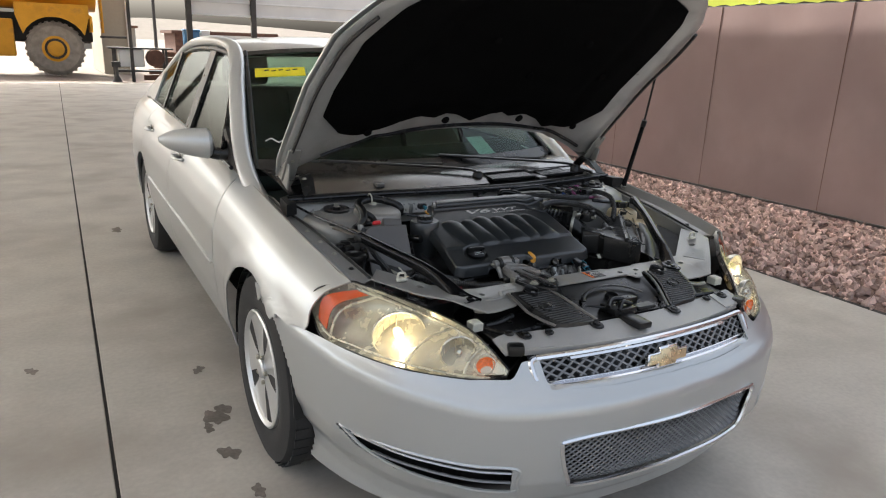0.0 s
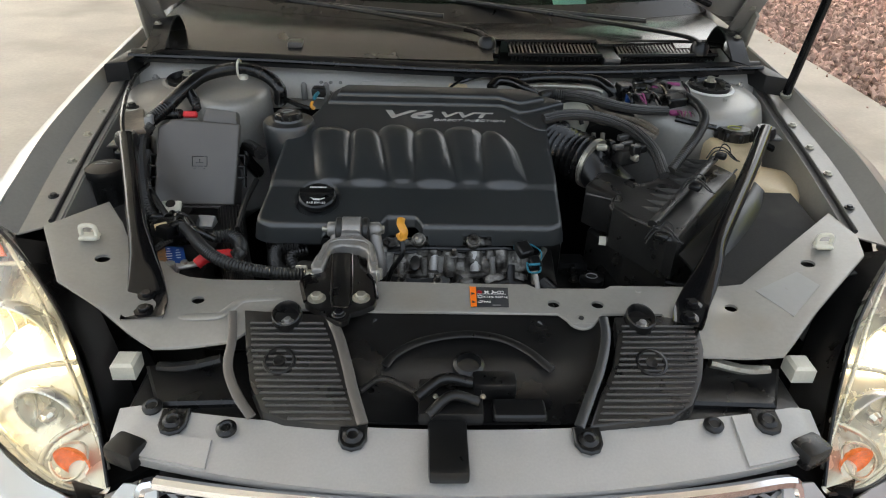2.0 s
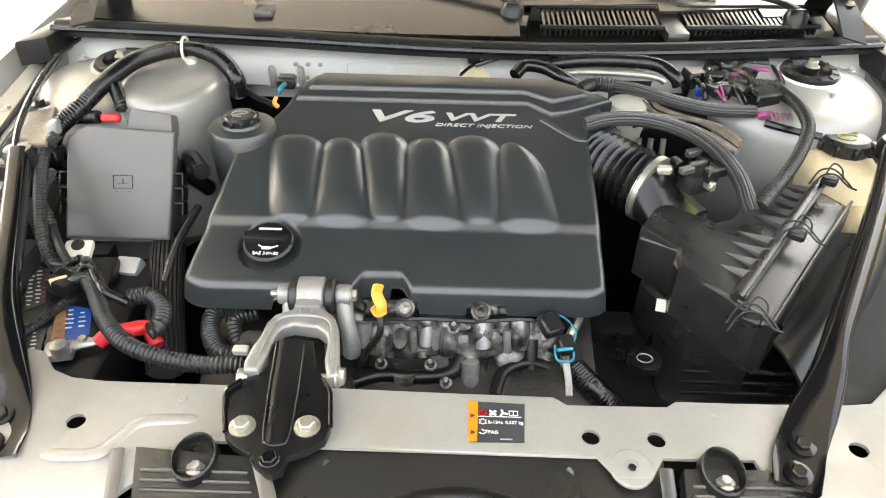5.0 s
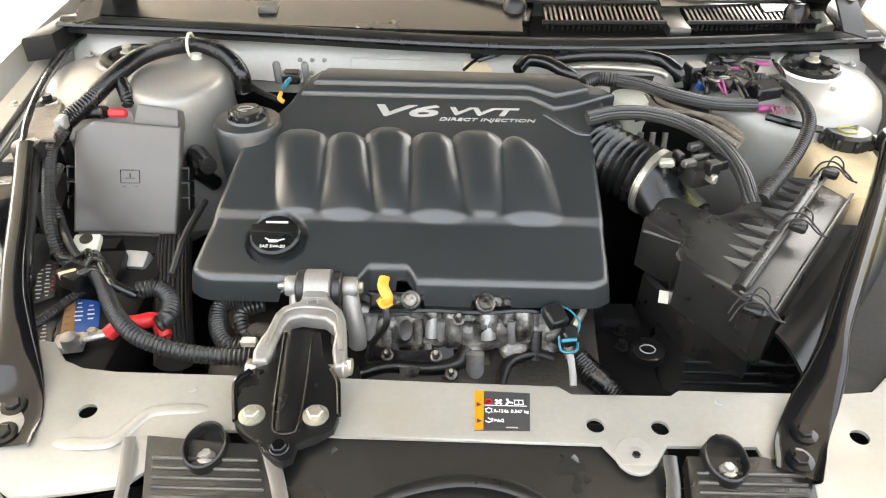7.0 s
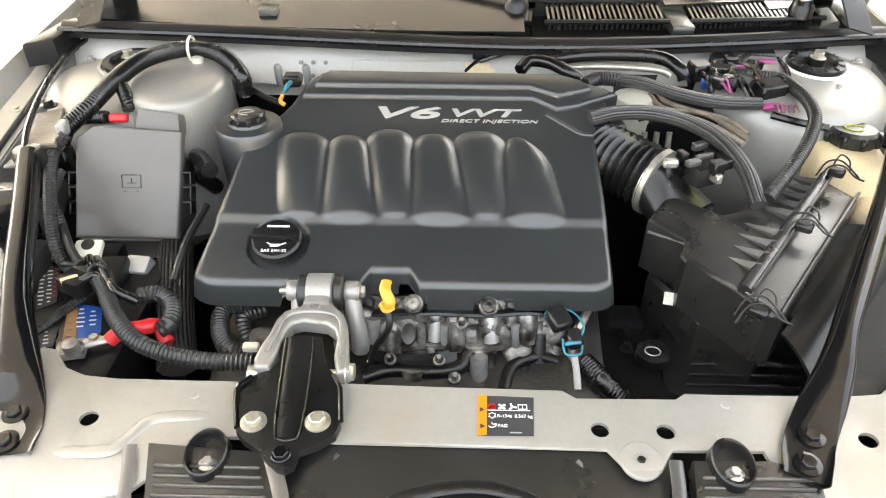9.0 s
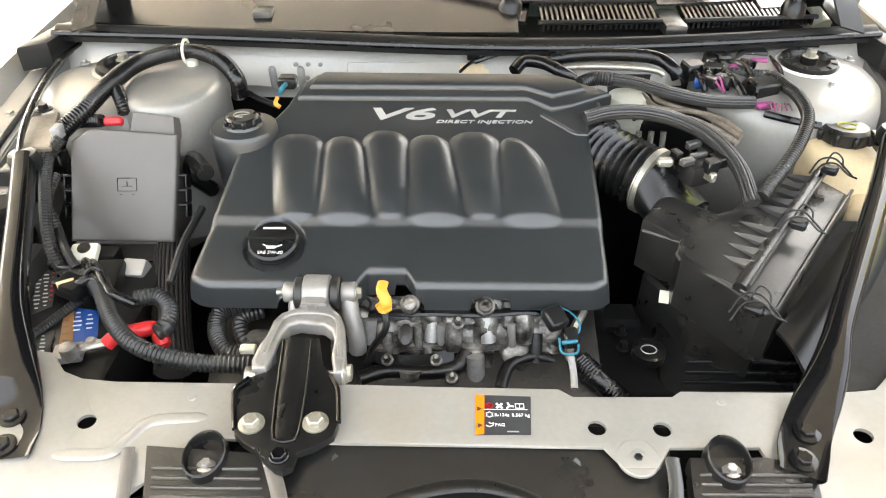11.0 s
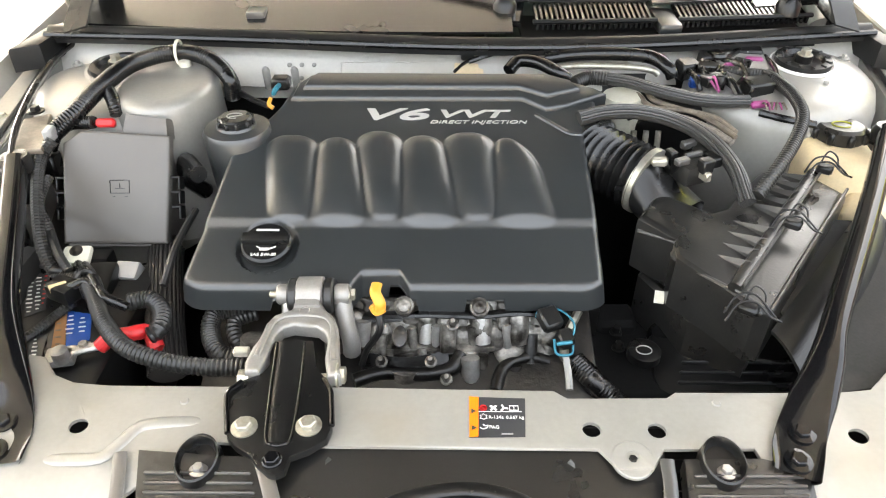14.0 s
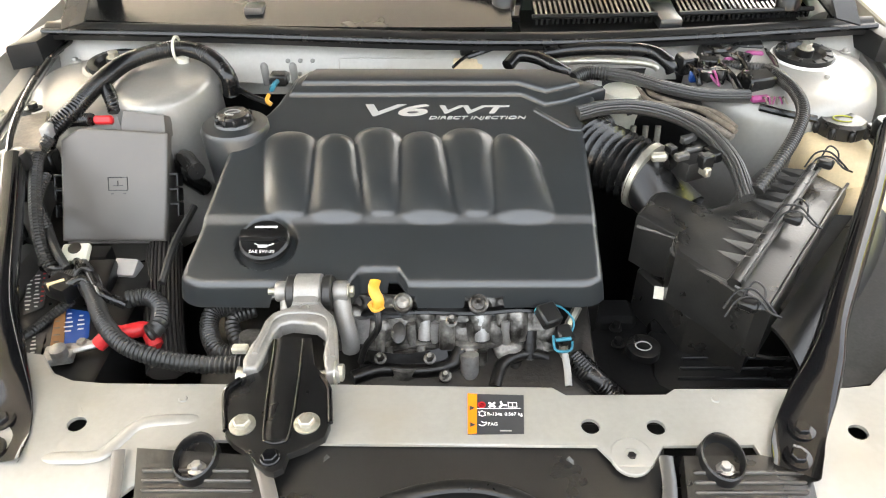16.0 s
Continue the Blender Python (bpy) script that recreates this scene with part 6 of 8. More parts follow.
for x in (-0.05, -0.02, 0.012):
    part("rivet", lathe([(0.004, 0), (0.003, 0.003), (0, 0.003)], 10, pose(x, 0.03, 0.714)), STEEL, latch)

# ---------------------------------------------------------------- braces
def brace(sx):
    pts = [(-0.462, 0.152, 0.744), (-0.473, 0.205, 0.747), (-0.495, 0.268, 0.772), (-0.527, 0.345, 0.800), (-0.577, 0.475, 0.822), (-0.620, 0.585, 0.842)] if sx < 0 else \
          [(0.316, 0.146, 0.743), (0.340, 0.195, 0.747), (0.385, 0.262, 0.770), (0.420, 0.325, 0.792), (0.53, 0.50, 0.825), (0.628, 0.665, 0.848)]
    path = [Vector(p) for p in spline(pts, 10)]
    n = len(path)
    wide = [(0, 0.022), (0.12, 0.0245), (0.30, 0.023), (0.42, 0.019), (0.55, 0.0145), (1, 0.0135)]
    if sx < 0:
        wide = [(k, w * (1.35 - 0.30 * min(1, k / 0.35))) for k, w in wide]
    high = [(0, 0.004), (0.20, 0.005), (0.34, 0.014), (0.45, 0.018), (1, 0.015)]

    def body(u, v):
        i = round(u * (n - 1))
        t = (path[min(i + 1, n - 1)] - path[max(i - 1, 0)]).normalized()
        side = t.cross(Vector((0, 0, 1))).normalized()
        up_ = side.cross(t)
        w = 2 * math.pi * v
        rim = 0.006 * max(0, 1 - u / 0.42) * abs(math.cos(w)) ** 6
        cw, sw = (math.copysign(abs(q) ** 0.75, q) for q in (math.cos(w), math.sin(w)))
        return path[i] + side * (along(wide, u) * cw) + up_ * (along(high, u) * sw + rim)
    b = part("cross_brace", grid(n - 1, 24, body), GLOSSBLACK, car, "glossy black brace with a flattened bolted foot", 60)
    for k in (0.30, 0.95):
        p = path[0].lerp(path[10], k)
        part("foot_bolt", hexbolt(Matrix.Translation(p + Vector((0, 0, 0.004))) @ pose(0, 0, 0, 4, 0, 0), 0.008, 0.0135, 0.007), GLOSSBLACK, b)
    e = path[-1]
    part("brace_end", join(lathe([(0.020, -0.014), (0.022, 0.0), (0.018, 0.010), (0.0, 0.012)], 16, Matrix.Translation(e)), box(0.05, 0.05, 0.006, Matrix.Translation(e + Vector((sx * 0.01, 0.01, -0.016))), 0.003, 1)), BLACK, b)


for sx in (-1, 1):
    brace(sx)

# ---------------------------------------------------------------- engine
SL = 0.286
cz = lambda y: 0.765 + SL * (y - 0.43)
XL = [(0.40, -0.352), (0.425, -0.358), (0.44, -0.359), (0.52, -0.349), (0.61, -0.341), (0.68, -0.334), (0.715, -0.296), (0.74, -0.282), (0.80, -0.262)]
XR = [(0.40, 0.176), (0.425, 0.182), (0.45, 0.184), (0.57, 0.187), (0.66, 0.187), (0.705, 0.190), (0.735, 0.212), (0.755, 0.214), (0.775, 0.195), (0.80, 0.165)]
LOBE_REAR = (-0.285, -0.212, -0.151, -0.087, -0.022, 0.048, 0.110)
LOBE_FRONT = (-0.264, -0.203, -0.129, -0.079, -0.003, 0.050, 0.128)
LOBE_TOP = (0.674, 0.669, 0.682, 0.673, 0.680, 0.668)
LOBE_LOW = (0.518, 0.512, 0.520, 0.510, 0.520, 0.509)


def front_edge(x):
    base = 0.416
    d = min(x + 0.362, 0.188 - x)
    if d < 0.034:
        base += 0.030 * (1 - math.sqrt(max(0, 1 - (1 - max(0, d) / 0.034) ** 2)))
    if -0.142 < x < -0.066:
        base += 0.022 * min(1, min(x + 0.142, -0.066 - x) / 0.014)
    return base


def cover_height(x, y):
    z = cz(y)
    z += -0.006 * min(1, max(0, (0.522 - y) / 0.012)) if y < 0.53 else 0.0
    # the six pillow-shaped lobes, which lean as they run forward
    t = (0.655 - y) / 0.135
    best = 0.0
    for k in range(6):
        a = LOBE_REAR[k] + (LOBE_FRONT[k] - LOBE_REAR[k]) * t
        b = LOBE_REAR[k + 1] + (LOBE_FRONT[k + 1] - LOBE_REAR[k + 1]) * t
        if k == 5:
            b -= 0.030 * max(0, (y - 0.60) / 0.075) ** 2
        wide = 1.02 + 0.04 * (1 if k % 2 else -1) * (2 * min(1, max(0, t)) - 1)
        dx = (2 * x - a - b) / ((b - a) * wide)
        if abs(dx) >= 1:
            continue
        top = LOBE_TOP[k] - 0.026 * (1 - math.sqrt(1 - abs(dx) ** 2.6))
        low = LOBE_LOW[k] + 0.010 * abs(dx) ** 3
        if low < y < top:
            rise = min(1, (top - y) / 0.030)
            foot = min(1, (y - low) / 0.062)
            f = (1 - abs(dx) ** 2.4) ** 0.8
            h = 0.0135 * f * math.sqrt(1 - (1 - rise) ** 2) * (0.10 + 0.90 * (1 - (1 - foot) ** 2)) * min(1, (y - low) / 0.003)
            if (dx < 0 and k > 0) or (dx > 0 and k < 5):
                h = max(h, 0.0035 * min(1, (top + 0.004 - y) / 0.020) * foot)
            best = max(best, h)
    z += best
    # oil filler well
    d = math.hypot(x + 0.256, y - 0.479)
    z -= 0.008 * min(1, max(0, (0.0405 - d) / 0.002))
    return z


def cover_top(u, v):
    y_mid = 0.42 + 0.38 * v
    x = along(XL, y_mid) * (1 - u) + along(XR, y_mid) * u
    y0 = front_edge(x)
    y = y0 + (0.803 - y0) * v
    x = along(XL, y) * (1 - u) + along(XR, y) * u
    w = along(XR, y) - along(XL, y)
    e = min(u * w, (1 - u) * w, v * 0.38, (1 - v) * 0.38)
    r = 0.0095
    drop = r - math.sqrt(max(0, r * r - max(0, r - e) ** 2))
    bead = 0.0
    return Vector((x, y, cover_height(x, y) - drop + bead))


def mono(n, fine):
    """Even steps from 0 to 1 with extra ones near both ends."""
    e = [0, 0.0012, 0.003, 0.0055, 0.009, 0.013, 0.018, 0.024, 0.03]
    return e + list(np.linspace(0.04, 0.96, n)) + [1 - t for t in e[::-1]]


def cover_mesh():
    U, V = mono(190, 0), mono(130, 0)
    verts, faces = [], []
    for v in V:
        for u in U:
            verts.append(cover_top(u, v))
    nu, nv = len(U), len(V)
    for j in range(nv - 1):
        for i in range(nu - 1):
            faces.append((j * nu + i, j * nu + i + 1, (j + 1) * nu + i + 1, (j + 1) * nu + i))
    # skirt
    loop = [i for i in range(nu)] + [(j + 1) * nu - 1 for j in range(1, nv)] + [(nv - 1) * nu + i for i in range(nu - 2, -1, -1)] + [j * nu for j in range(nv - 2, 0, -1)]
    n0 = len(verts)
    c = Vector((-0.085, 0.6, 0))
    for depth, out in ((0.008, 0.002), (0.026, 0.005)):
        for k in loop:
            p = verts[k]
            d = Vector((p.x - c.x, p.y - c.y, 0)).normalized()
            notch = 0.0
            if p.y < 0.46 and -0.243 < p.x < -0.142:
                notch = 0.024 * min(1, min(p.x + 0.243, -0.142 - p.x) / 0.008)
            dd = depth if depth < 0.01 else max(0.009, depth - notch - (0.017 if p.y < 0.46 and (abs(p.x + 0.074) < 0.018 or abs(p.x - 0.028) < 0.026) else 0))
            verts.append(p + d * out + Vector((0, 0, -dd)))
    m = len(loop)
    for a in range(m):
        b = (a + 1) % m
        faces.append((loop[b], loop[a], n0 + a, n0 + b))
        faces.append((n0 + b, n0 + a, n0 + m + a, n0 + m + b))
    return verts, faces


cover = part("engine_cover", cover_mesh(), COVER, car, "black ribbed plastic engine cover with silver lettering", 50)
HUMP = [(-0.264, 0.752), (0.098, 0.752), (0.133, 0.728), (0.166, 0.735), (0.231, 0.762), (0.212, 0.776), (0.152, 0.806), (-0.240, 0.814), (-0.256, 0.786)]
hump_rise = lambda x, y: cz(y) - 0.25 * max(0, y - 0.79)
part("rear_hump", prism(HUMP, -0.030, 0.0075, 0.006, 3, None, hump_rise), COVER, cover)
part("hump_cap", prism([(-0.246, 0.768), (0.093, 0.768), (0.136, 0.748), (0.190, 0.764), (0.176, 0.784), (0.140, 0.802), (-0.228, 0.808), (-0.240, 0.788)], 0.004, 0.0150, 0.007, 3, None, hump_rise), COVER, cover)
part("corner_rib", tube([(0.118, 0.722, cz(0.722)), (0.150, 0.694, cz(0.694)), (0.166, 0.682, cz(0.682)), (0.183, 0.680, cz(0.680))], 0.0045, 8, 6, flat=0.6), COVER, cover)
up = face_frame((0, 0, 0), (1, 0, 0), (0, 1, SL))


def on_cover(x, y, h=0.0006):
    m = up.copy()
    m.translation = Vector((x, y, cz(y) + h))
    return m


lettering("lettering_v6", "V6", 0.036, on_cover(-0.158, 0.7105), SILVERTEXT, cover, "silver raised V6 lettering", 0.0008, 0.25, 1.0, 0.098, 0.0006)
lettering("lettering_vvt", "VVT", 0.024, on_cover(-0.037, 0.7155), SILVERTEXT, cover, "silver raised VVT lettering", 0.0008, 0.25, 1.0, 0.108, 0.0005)
lettering("lettering_line", "DIRECT INJECTION", 0.0095, on_cover(-0.046, 0.7025), SILVERTEXT, cover, "small silver lettering", 0.0006, 0.25, 1.0, 0.148)
m = on_cover(-0.256, 0.479, -0.0085)
cap = part("oil_cap", lathe([(0.030, 0), (0.033, 0.004), (0.033, 0.012), (0.030, 0.015), (0.0, 0.0155)], 40, m), BLACK, cover, "black oil filler cap with white print")
part("grip", box(0.062, 0.014, 0.010, m @ pose(0, 0.002, 0.014), 0.003, 2), BLACK, cap)
part("print_bar", box(0.030, 0.0032, 0.0006, m @ pose(0, 0.0185, 0.0155)), WHITE, cap)
part("oil_can_symbol", join(box(0.012, 0.0045, 0.0006, m @ pose(0, -0.0135, 0.0155), 0.0002, 1), box(0.010, 0.0016, 0.0006, m @ pose(0.010, -0.0115, 0.0155, 0, 0, 25)), box(0.007, 0.0014, 0.0006, m @ pose(-0.008, -0.0105, 0.0155, 0, 0, -30))), WHITE, cap)
lettering("print", "SAE 5W-30", 0.0068, m @ pose(-0.0165, -0.0245, 0.0158), WHITE, cap, "", 0.0003, 0.0, 1.0, 0.033)
# fluid reservoir at the cover's corner
res = part("steering_reservoir", lathe([(0.046, 0.72), (0.050, 0.80), (0.052, 0.838), (0.048, 0.845), (0.030, 0.847), (0.028, 0.851)], 32, pose(-0.336, 0.688, 0)), COVER, car, "dark grey power steering reservoir")
m = pose(-0.336, 0.688, 0.848)
rc = part("reservoir_cap", lathe([(0.024, 0), (0.025, 0.004), (0.025, 0.011), (0.022, 0.014), (0.0, 0.0145)], 32, m), BLACK, res)
for k in range(10):
    part("cap_grip", box(0.008, 0.006, 0.011, m @ pose(0.0245 * math.cos(k * math.pi / 5), 0.0245 * math.sin(k * math.pi / 5), 0.001, 0, 0, 36 * k), 0.002, 1), BLACK, rc)
part("cap_print", join(tube([tuple(m @ Vector((0.012 * math.cos(w), 0.009 * math.sin(w), 0.0148))) for w in np.linspace(0.5, 5.0, 16)], 0.0009, 5, 2), box(0.018, 0.0014, 0.0008, m @ pose(0.001, -0.001, 0.0145, 0, 0, 20))), GREYPRINT, rc)
part("reservoir_hose", tube([(-0.384, 0.622, 0.8), (-0.423, 0.682, 0.79), (-0.427, 0.682, 0.76), (-0.412, 0.705, 0.72)], 0.013, 10, 8), HOSE, res)
part("sensor_plug", box(0.03, 0.025, 0.02, Matrix.Translation((-0.288, 0.801, 0.858)), 0.004, 1), BLACK, car)
part("sensor_wire", tube([(-0.295, 0.769, 0.862), (-0.289, 0.768, 0.872), (-0.289, 0.807, 0.865)], 0.004, 6, 5), TEAL, car)
part("sensor_wire", tube([(-0.297, 0.756, 0.86), (-0.298, 0.745, 0.855), (-0.291, 0.742, 0.85)], 0.0035, 6, 5), YELLOW, car)

# engine front
q = random.Random(5)
# Block and cases are painted with the deep shade under the cover.
block = part("engine_block", box(0.56, 0.30, 0.30, pose(-0.08, 0.62, 0.40), 0.02, 2), SHADEMETAL, car, "grimy cast aluminium engine front with its deep shade painted near-black")
part("front_case", box(0.52, 0.16, 0.17, pose(-0.08, 0.46, 0.50, 18, 0, 0), 0.015, 2), SHADEMETAL, block)
part("lower_case", box(0.60, 0.12, 0.20, pose(-0.06, 0.38, 0.32), 0.02, 2), SHADEMETAL, block)
TILT = pose(0, 0, 0, 32, 0, 0)
BUMPS = [(-0.150, 0.690, 0.026, 0.020, 0.012), (-0.105, 0.676, 0.014, 0.018, 0.010), (-0.079, 0.688, 0.017, 0.020, 0.008), (-0.058, 0.702, 0.020, 0.008, 0.012), (-0.045, 0.695, 0.010, 0.018, 0.014), (-0.018, 0.686, 0.012, 0.022, 0.014), (0.003, 0.676, 0.012, 0.012, 0.008),
         (0.027, 0.694, 0.012, 0.022, 0.015), (0.048, 0.678, 0.009, 0.014, 0.010), (0.074, 0.690, 0.012, 0.022, 0.014), (0.056, 0.696, 0.008, 0.012, 0.010), (-0.072, 0.628, 0.034, 0.026, 0.018), (0.013, 0.640, 0.013, 0.026, 0.014), (0.065, 0.650, 0.018, 0.018, 0.010), (-0.020, 0.634, 0.009, 0.010, 0.010)]


def casting_pt(u, v):
    x, z = -0.180 + 0.305 * u, 0.722 - 0.125 * v
    h = 0.004 * noise.noise(Vector((x * 60, z * 60, 2.0))) + 0.002 * noise.noise(Vector((x * 160, z * 160, 5.0)))
    for bx, bz, rx, rz, hb in BUMPS:
        d = (abs(x - bx) / rx) ** 3 + (abs(z - bz) / rz) ** 3
        h = max(h, hb * max(0, 1 - d) ** 0.5 + 0.3 * h) if d < 1 else h
    return (x, 0.436 - 0.55 * (0.722 - z) - h * 0.88, z + h * 0.48)


part("casting_face", shell(grid(150, 70, casting_pt), 0.004), GRIMY, block, "pale grimy casting")
# hanging bolt towers and pipe stubs of the casting: top, foot, radius
for top, foot, r, mt in (((-0.127, 0.411, 0.705), (-0.131, 0.401, 0.672), .0105, ALU), ((-0.103, 0.401, 0.69), (-0.104, 0.387, 0.662), .0070, GRIMY), ((-0.044, 0.417, 0.712), (-0.047, 0.399, 0.676), .0085, ALU), ((-0.017, 0.409, 0.702), (-0.017, 0.392, 0.668), .0105, GRIMY),
                         ((0.025, 0.418, 0.708), (0.029, 0.401, 0.674), .0110, ALU), ((0.046, 0.415, 0.696), (0.045, 0.4, 0.664), .0060, GRIMY), ((0.073, 0.418, 0.704), (0.078, 0.405, 0.67), .0105, GRIMY), ((0.012, 0.378, 0.67), (0.013, 0.361, 0.625), .0120, ALU),
                         ((-0.072, 0.38, 0.655), (-0.072, 0.371, 0.6), .0240, GRIMY), ((-0.164, 0.421, 0.695), (-0.165, 0.41, 0.665), .0100, GRIMY), ((-0.265, 0.391, 0.69), (-0.272, 0.38, 0.65), .0200, GRIMY), ((0.003, 0.419, 0.69), (0.005, 0.409, 0.664), .0120, GRIMY), ((0.093, 0.412, 0.68), (0.092, 0.39, 0.65), .0090, SHADEMETAL)):
    t_, f_ = Vector(top), Vector(foot)
    boss = part("casting_boss", tube([tuple(t_), tuple(f_)], r, 18, 3), mt, block)
    # Near-black cap paints the shade inside the bore.
    part("bore", lathe([(r * 0.94, -0.001), (r, 0.001), (r * 0.6, 0.002), (0, 0.002)], 18, Matrix.Translation(f_) @ (f_ - t_).to_track_quat("Z", "Y").to_matrix().to_4x4()), SHADEMETAL, boss)
part("oval_plug", prism([(0.0095 * math.cos(w), 0.0145 * math.sin(w)) for w in np.linspace(0, 2 * math.pi, 21)[:-1]], 0, 0.008, 0.002, 2, Matrix.Translation((-0.079, 0.394, 0.69)) @ TILT), DUSTY, block)
part("mount_plate", strip([(-0.12, 0.389, 0.668), (-0.081, 0.381, 0.668), (-0.052, 0.384, 0.668), (-0.018, 0.394, 0.668)], [(-0.117, 0.379, 0.655), (-0.081, 0.372, 0.655), (-0.052, 0.376, 0.655), (-0.013, 0.368, 0.64)]), SHADEMETAL, block)
part("pulley_disc", lathe([(0.0, 0.004), (0.010, 0.004), (0.012, 0.0), (0.020, 0.0), (0.022, 0.004), (0.0235, -0.006)], 24, Matrix.Translation((0.039, 0.399, 0.652)) @ TILT), SHADEMETAL, block)
for bx, by, bz in ((-0.102, 0.368, 0.672), (-0.039, 0.368, 0.672), (-0.019, 0.354, 0.655), (-0.011, 0.399, 0.708)):
    o = Vector((bx, by, bz))
    part("block_bolt", hexbolt(Matrix.Translation(o) @ TILT, 0.0055, 0.0080, 0.008), GRIMY, block)
    part("bolt_shank", lathe([(0.004, -0.03), (0.004, 0.018), (0.003, 0.020)], 10, Matrix.Translation(o) @ TILT), GRIMY, block)
for o in ((-0.073, 0.400, 0.743), (0.023, 0.398, 0.743)):
    part("screw_seat", lathe([(0.0125, -0.01), (0.0125, 0.004), (0.010, 0.006), (0.0075, 0.003), (0.004, 0.003), (0.0, 0.005)], 20, Matrix.Translation(Vector(o) + Vector((0, 0.006, -0.010))) @ pose(0, 0, 0, 38, 0, 0)), GRIMY, block)
for pts, r, mt in (([(-0.143, 0.421, 0.70), (-0.097, 0.413, 0.712), (-0.071, 0.409, 0.716), (-0.038, 0.410, 0.716), (0.020, 0.408, 0.716), (0.072, 0.416, 0.714), (0.113, 0.417, 0.71)], .006, BLACK), ([(-0.142, 0.417, 0.70), (-0.083, 0.418, 0.704), (-0.023, 0.422, 0.706), (0.074, 0.423, 0.70)], .008, SHADEMETAL)):
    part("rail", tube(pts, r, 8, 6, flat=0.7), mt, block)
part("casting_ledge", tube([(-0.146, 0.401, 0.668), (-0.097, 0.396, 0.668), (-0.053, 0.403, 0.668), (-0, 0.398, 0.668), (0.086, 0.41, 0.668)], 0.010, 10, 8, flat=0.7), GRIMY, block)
part("coolant_pipe", tube([(-0.138, 0.355, 0.65), (-0.103, 0.369, 0.65), (-0.051, 0.367, 0.65), (-0.013, 0.372, 0.655), (-0, 0.391, 0.665)], 0.010, 10, 8), SHADEMETAL, block)
part("coolant_pipe", tube([(0.044, 0.348, 0.64), (0.056, 0.379, 0.65), (0.086, 0.393, 0.655), (0.116, 0.391, 0.65)], 0.009, 10, 8), SHADEMETAL, block)
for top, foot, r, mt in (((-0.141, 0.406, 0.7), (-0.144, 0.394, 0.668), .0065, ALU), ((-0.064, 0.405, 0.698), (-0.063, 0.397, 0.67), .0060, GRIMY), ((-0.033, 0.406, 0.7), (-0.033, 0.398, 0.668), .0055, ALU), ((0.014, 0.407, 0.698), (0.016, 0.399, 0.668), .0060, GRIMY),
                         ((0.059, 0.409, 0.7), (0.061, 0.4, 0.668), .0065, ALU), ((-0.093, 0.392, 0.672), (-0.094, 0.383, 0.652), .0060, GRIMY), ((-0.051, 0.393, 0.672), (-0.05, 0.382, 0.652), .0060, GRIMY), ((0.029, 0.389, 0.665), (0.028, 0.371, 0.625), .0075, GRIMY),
                         ((-0.008, 0.388, 0.665), (-0.005, 0.365, 0.62), .0060, SHADEMETAL), ((-0.122, 0.379, 0.655), (-0.123, 0.362, 0.62), .0090, SHADEMETAL), ((0.071, 0.384, 0.65), (0.072, 0.362, 0.615), .0110, SHADEMETAL)):
    part("casting_boss", tube([top, foot], r, 14, 3), mt, block)
part("cover_bracket", tube([(0.118, 0.412, 0.66), (0.135, 0.391, 0.65), (0.137, 0.403, 0.68), (0.157, 0.436, 0.7)], 0.006, 6, 6), STEEL, block)
dip = part("dipstick", tube([(-0.102, 0.375, 0.752), (-0.101, 0.363, 0.73), (-0.118, 0.362, 0.7), (-0.127, 0.364, 0.67)], 0.0045, 8, 8), BLACK, car, "yellow dipstick handle on a black stick")
part("handle", join(tube_bm([(-0.103, 0.387, 0.785), (-0.104, 0.374, 0.782), (-0.098, 0.365, 0.772), (-0.099, 0.366, 0.76)], 0.0068, 0.5), tube_bm([(-0.108, 0.369, 0.766), (-0.103, 0.367, 0.758), (-0.094, 0.369, 0.762)], 0.006, 0.7)), YELLOW, dip)

# engine mount strut
ARCH = [(-0.240, 0.268), (-0.243, 0.282), (-0.238, 0.305), (-0.234, 0.327), (-0.232, 0.347), (-0.225, 0.361), (-0.207, 0.371), (-0.204, 0.383), (-0.172, 0.383), (-0.165, 0.371), (-0.153, 0.357), (-0.146, 0.340), (-0.140, 0.300), (-0.134, 0.264),
        (-0.148, 0.262), (-0.155, 0.289), (-0.155, 0.315), (-0.160, 0.330), (-0.171, 0.340), (-0.200, 0.344), (-0.212, 0.339), (-0.217, 0.326), (-0.220, 0.294), (-0.224, 0.268)]
across = lambda x, z=0.752, y=0.404: Matrix.Translation((x, y, z)) @ pose(0, 0, 0, 0, 90, 0)
mount = part("torque_strut", join(lathe([(0.021, -0.017), (0.024, -0.015), (0.024, 0.015), (0.021, 0.017)], 32, across(-0.1885)), prism(ARCH[::-1], 0.740, 0.759, 0.0055, 3),
                                  prism([(-0.205, 0.372), (-0.172, 0.372), (-0.174, 0.412), (-0.203, 0.412)][::-1], 0.738, 0.764, 0.006, 2)), CASTING, car, "cast aluminium engine torque strut")
part("arch_rib", tube([(-0.231, 0.290, 0.7595), (-0.227, 0.322, 0.7605), (-0.222, 0.347, 0.7605), (-0.205, 0.358, 0.7605), (-0.170, 0.357, 0.7605), (-0.154, 0.343, 0.7605), (-0.148, 0.310, 0.7605), (-0.144, 0.285, 0.7595)], 0.0035, 8, 8, flat=0.6), CASTING, mount)
part("cast_mark", tube([(-0.189 + 0.006 * math.cos(w), 0.366 + 0.006 * math.sin(w), 0.7605) for w in np.linspace(0, 2 * math.pi, 14)], 0.0011, 5, 2), CASTING, mount)
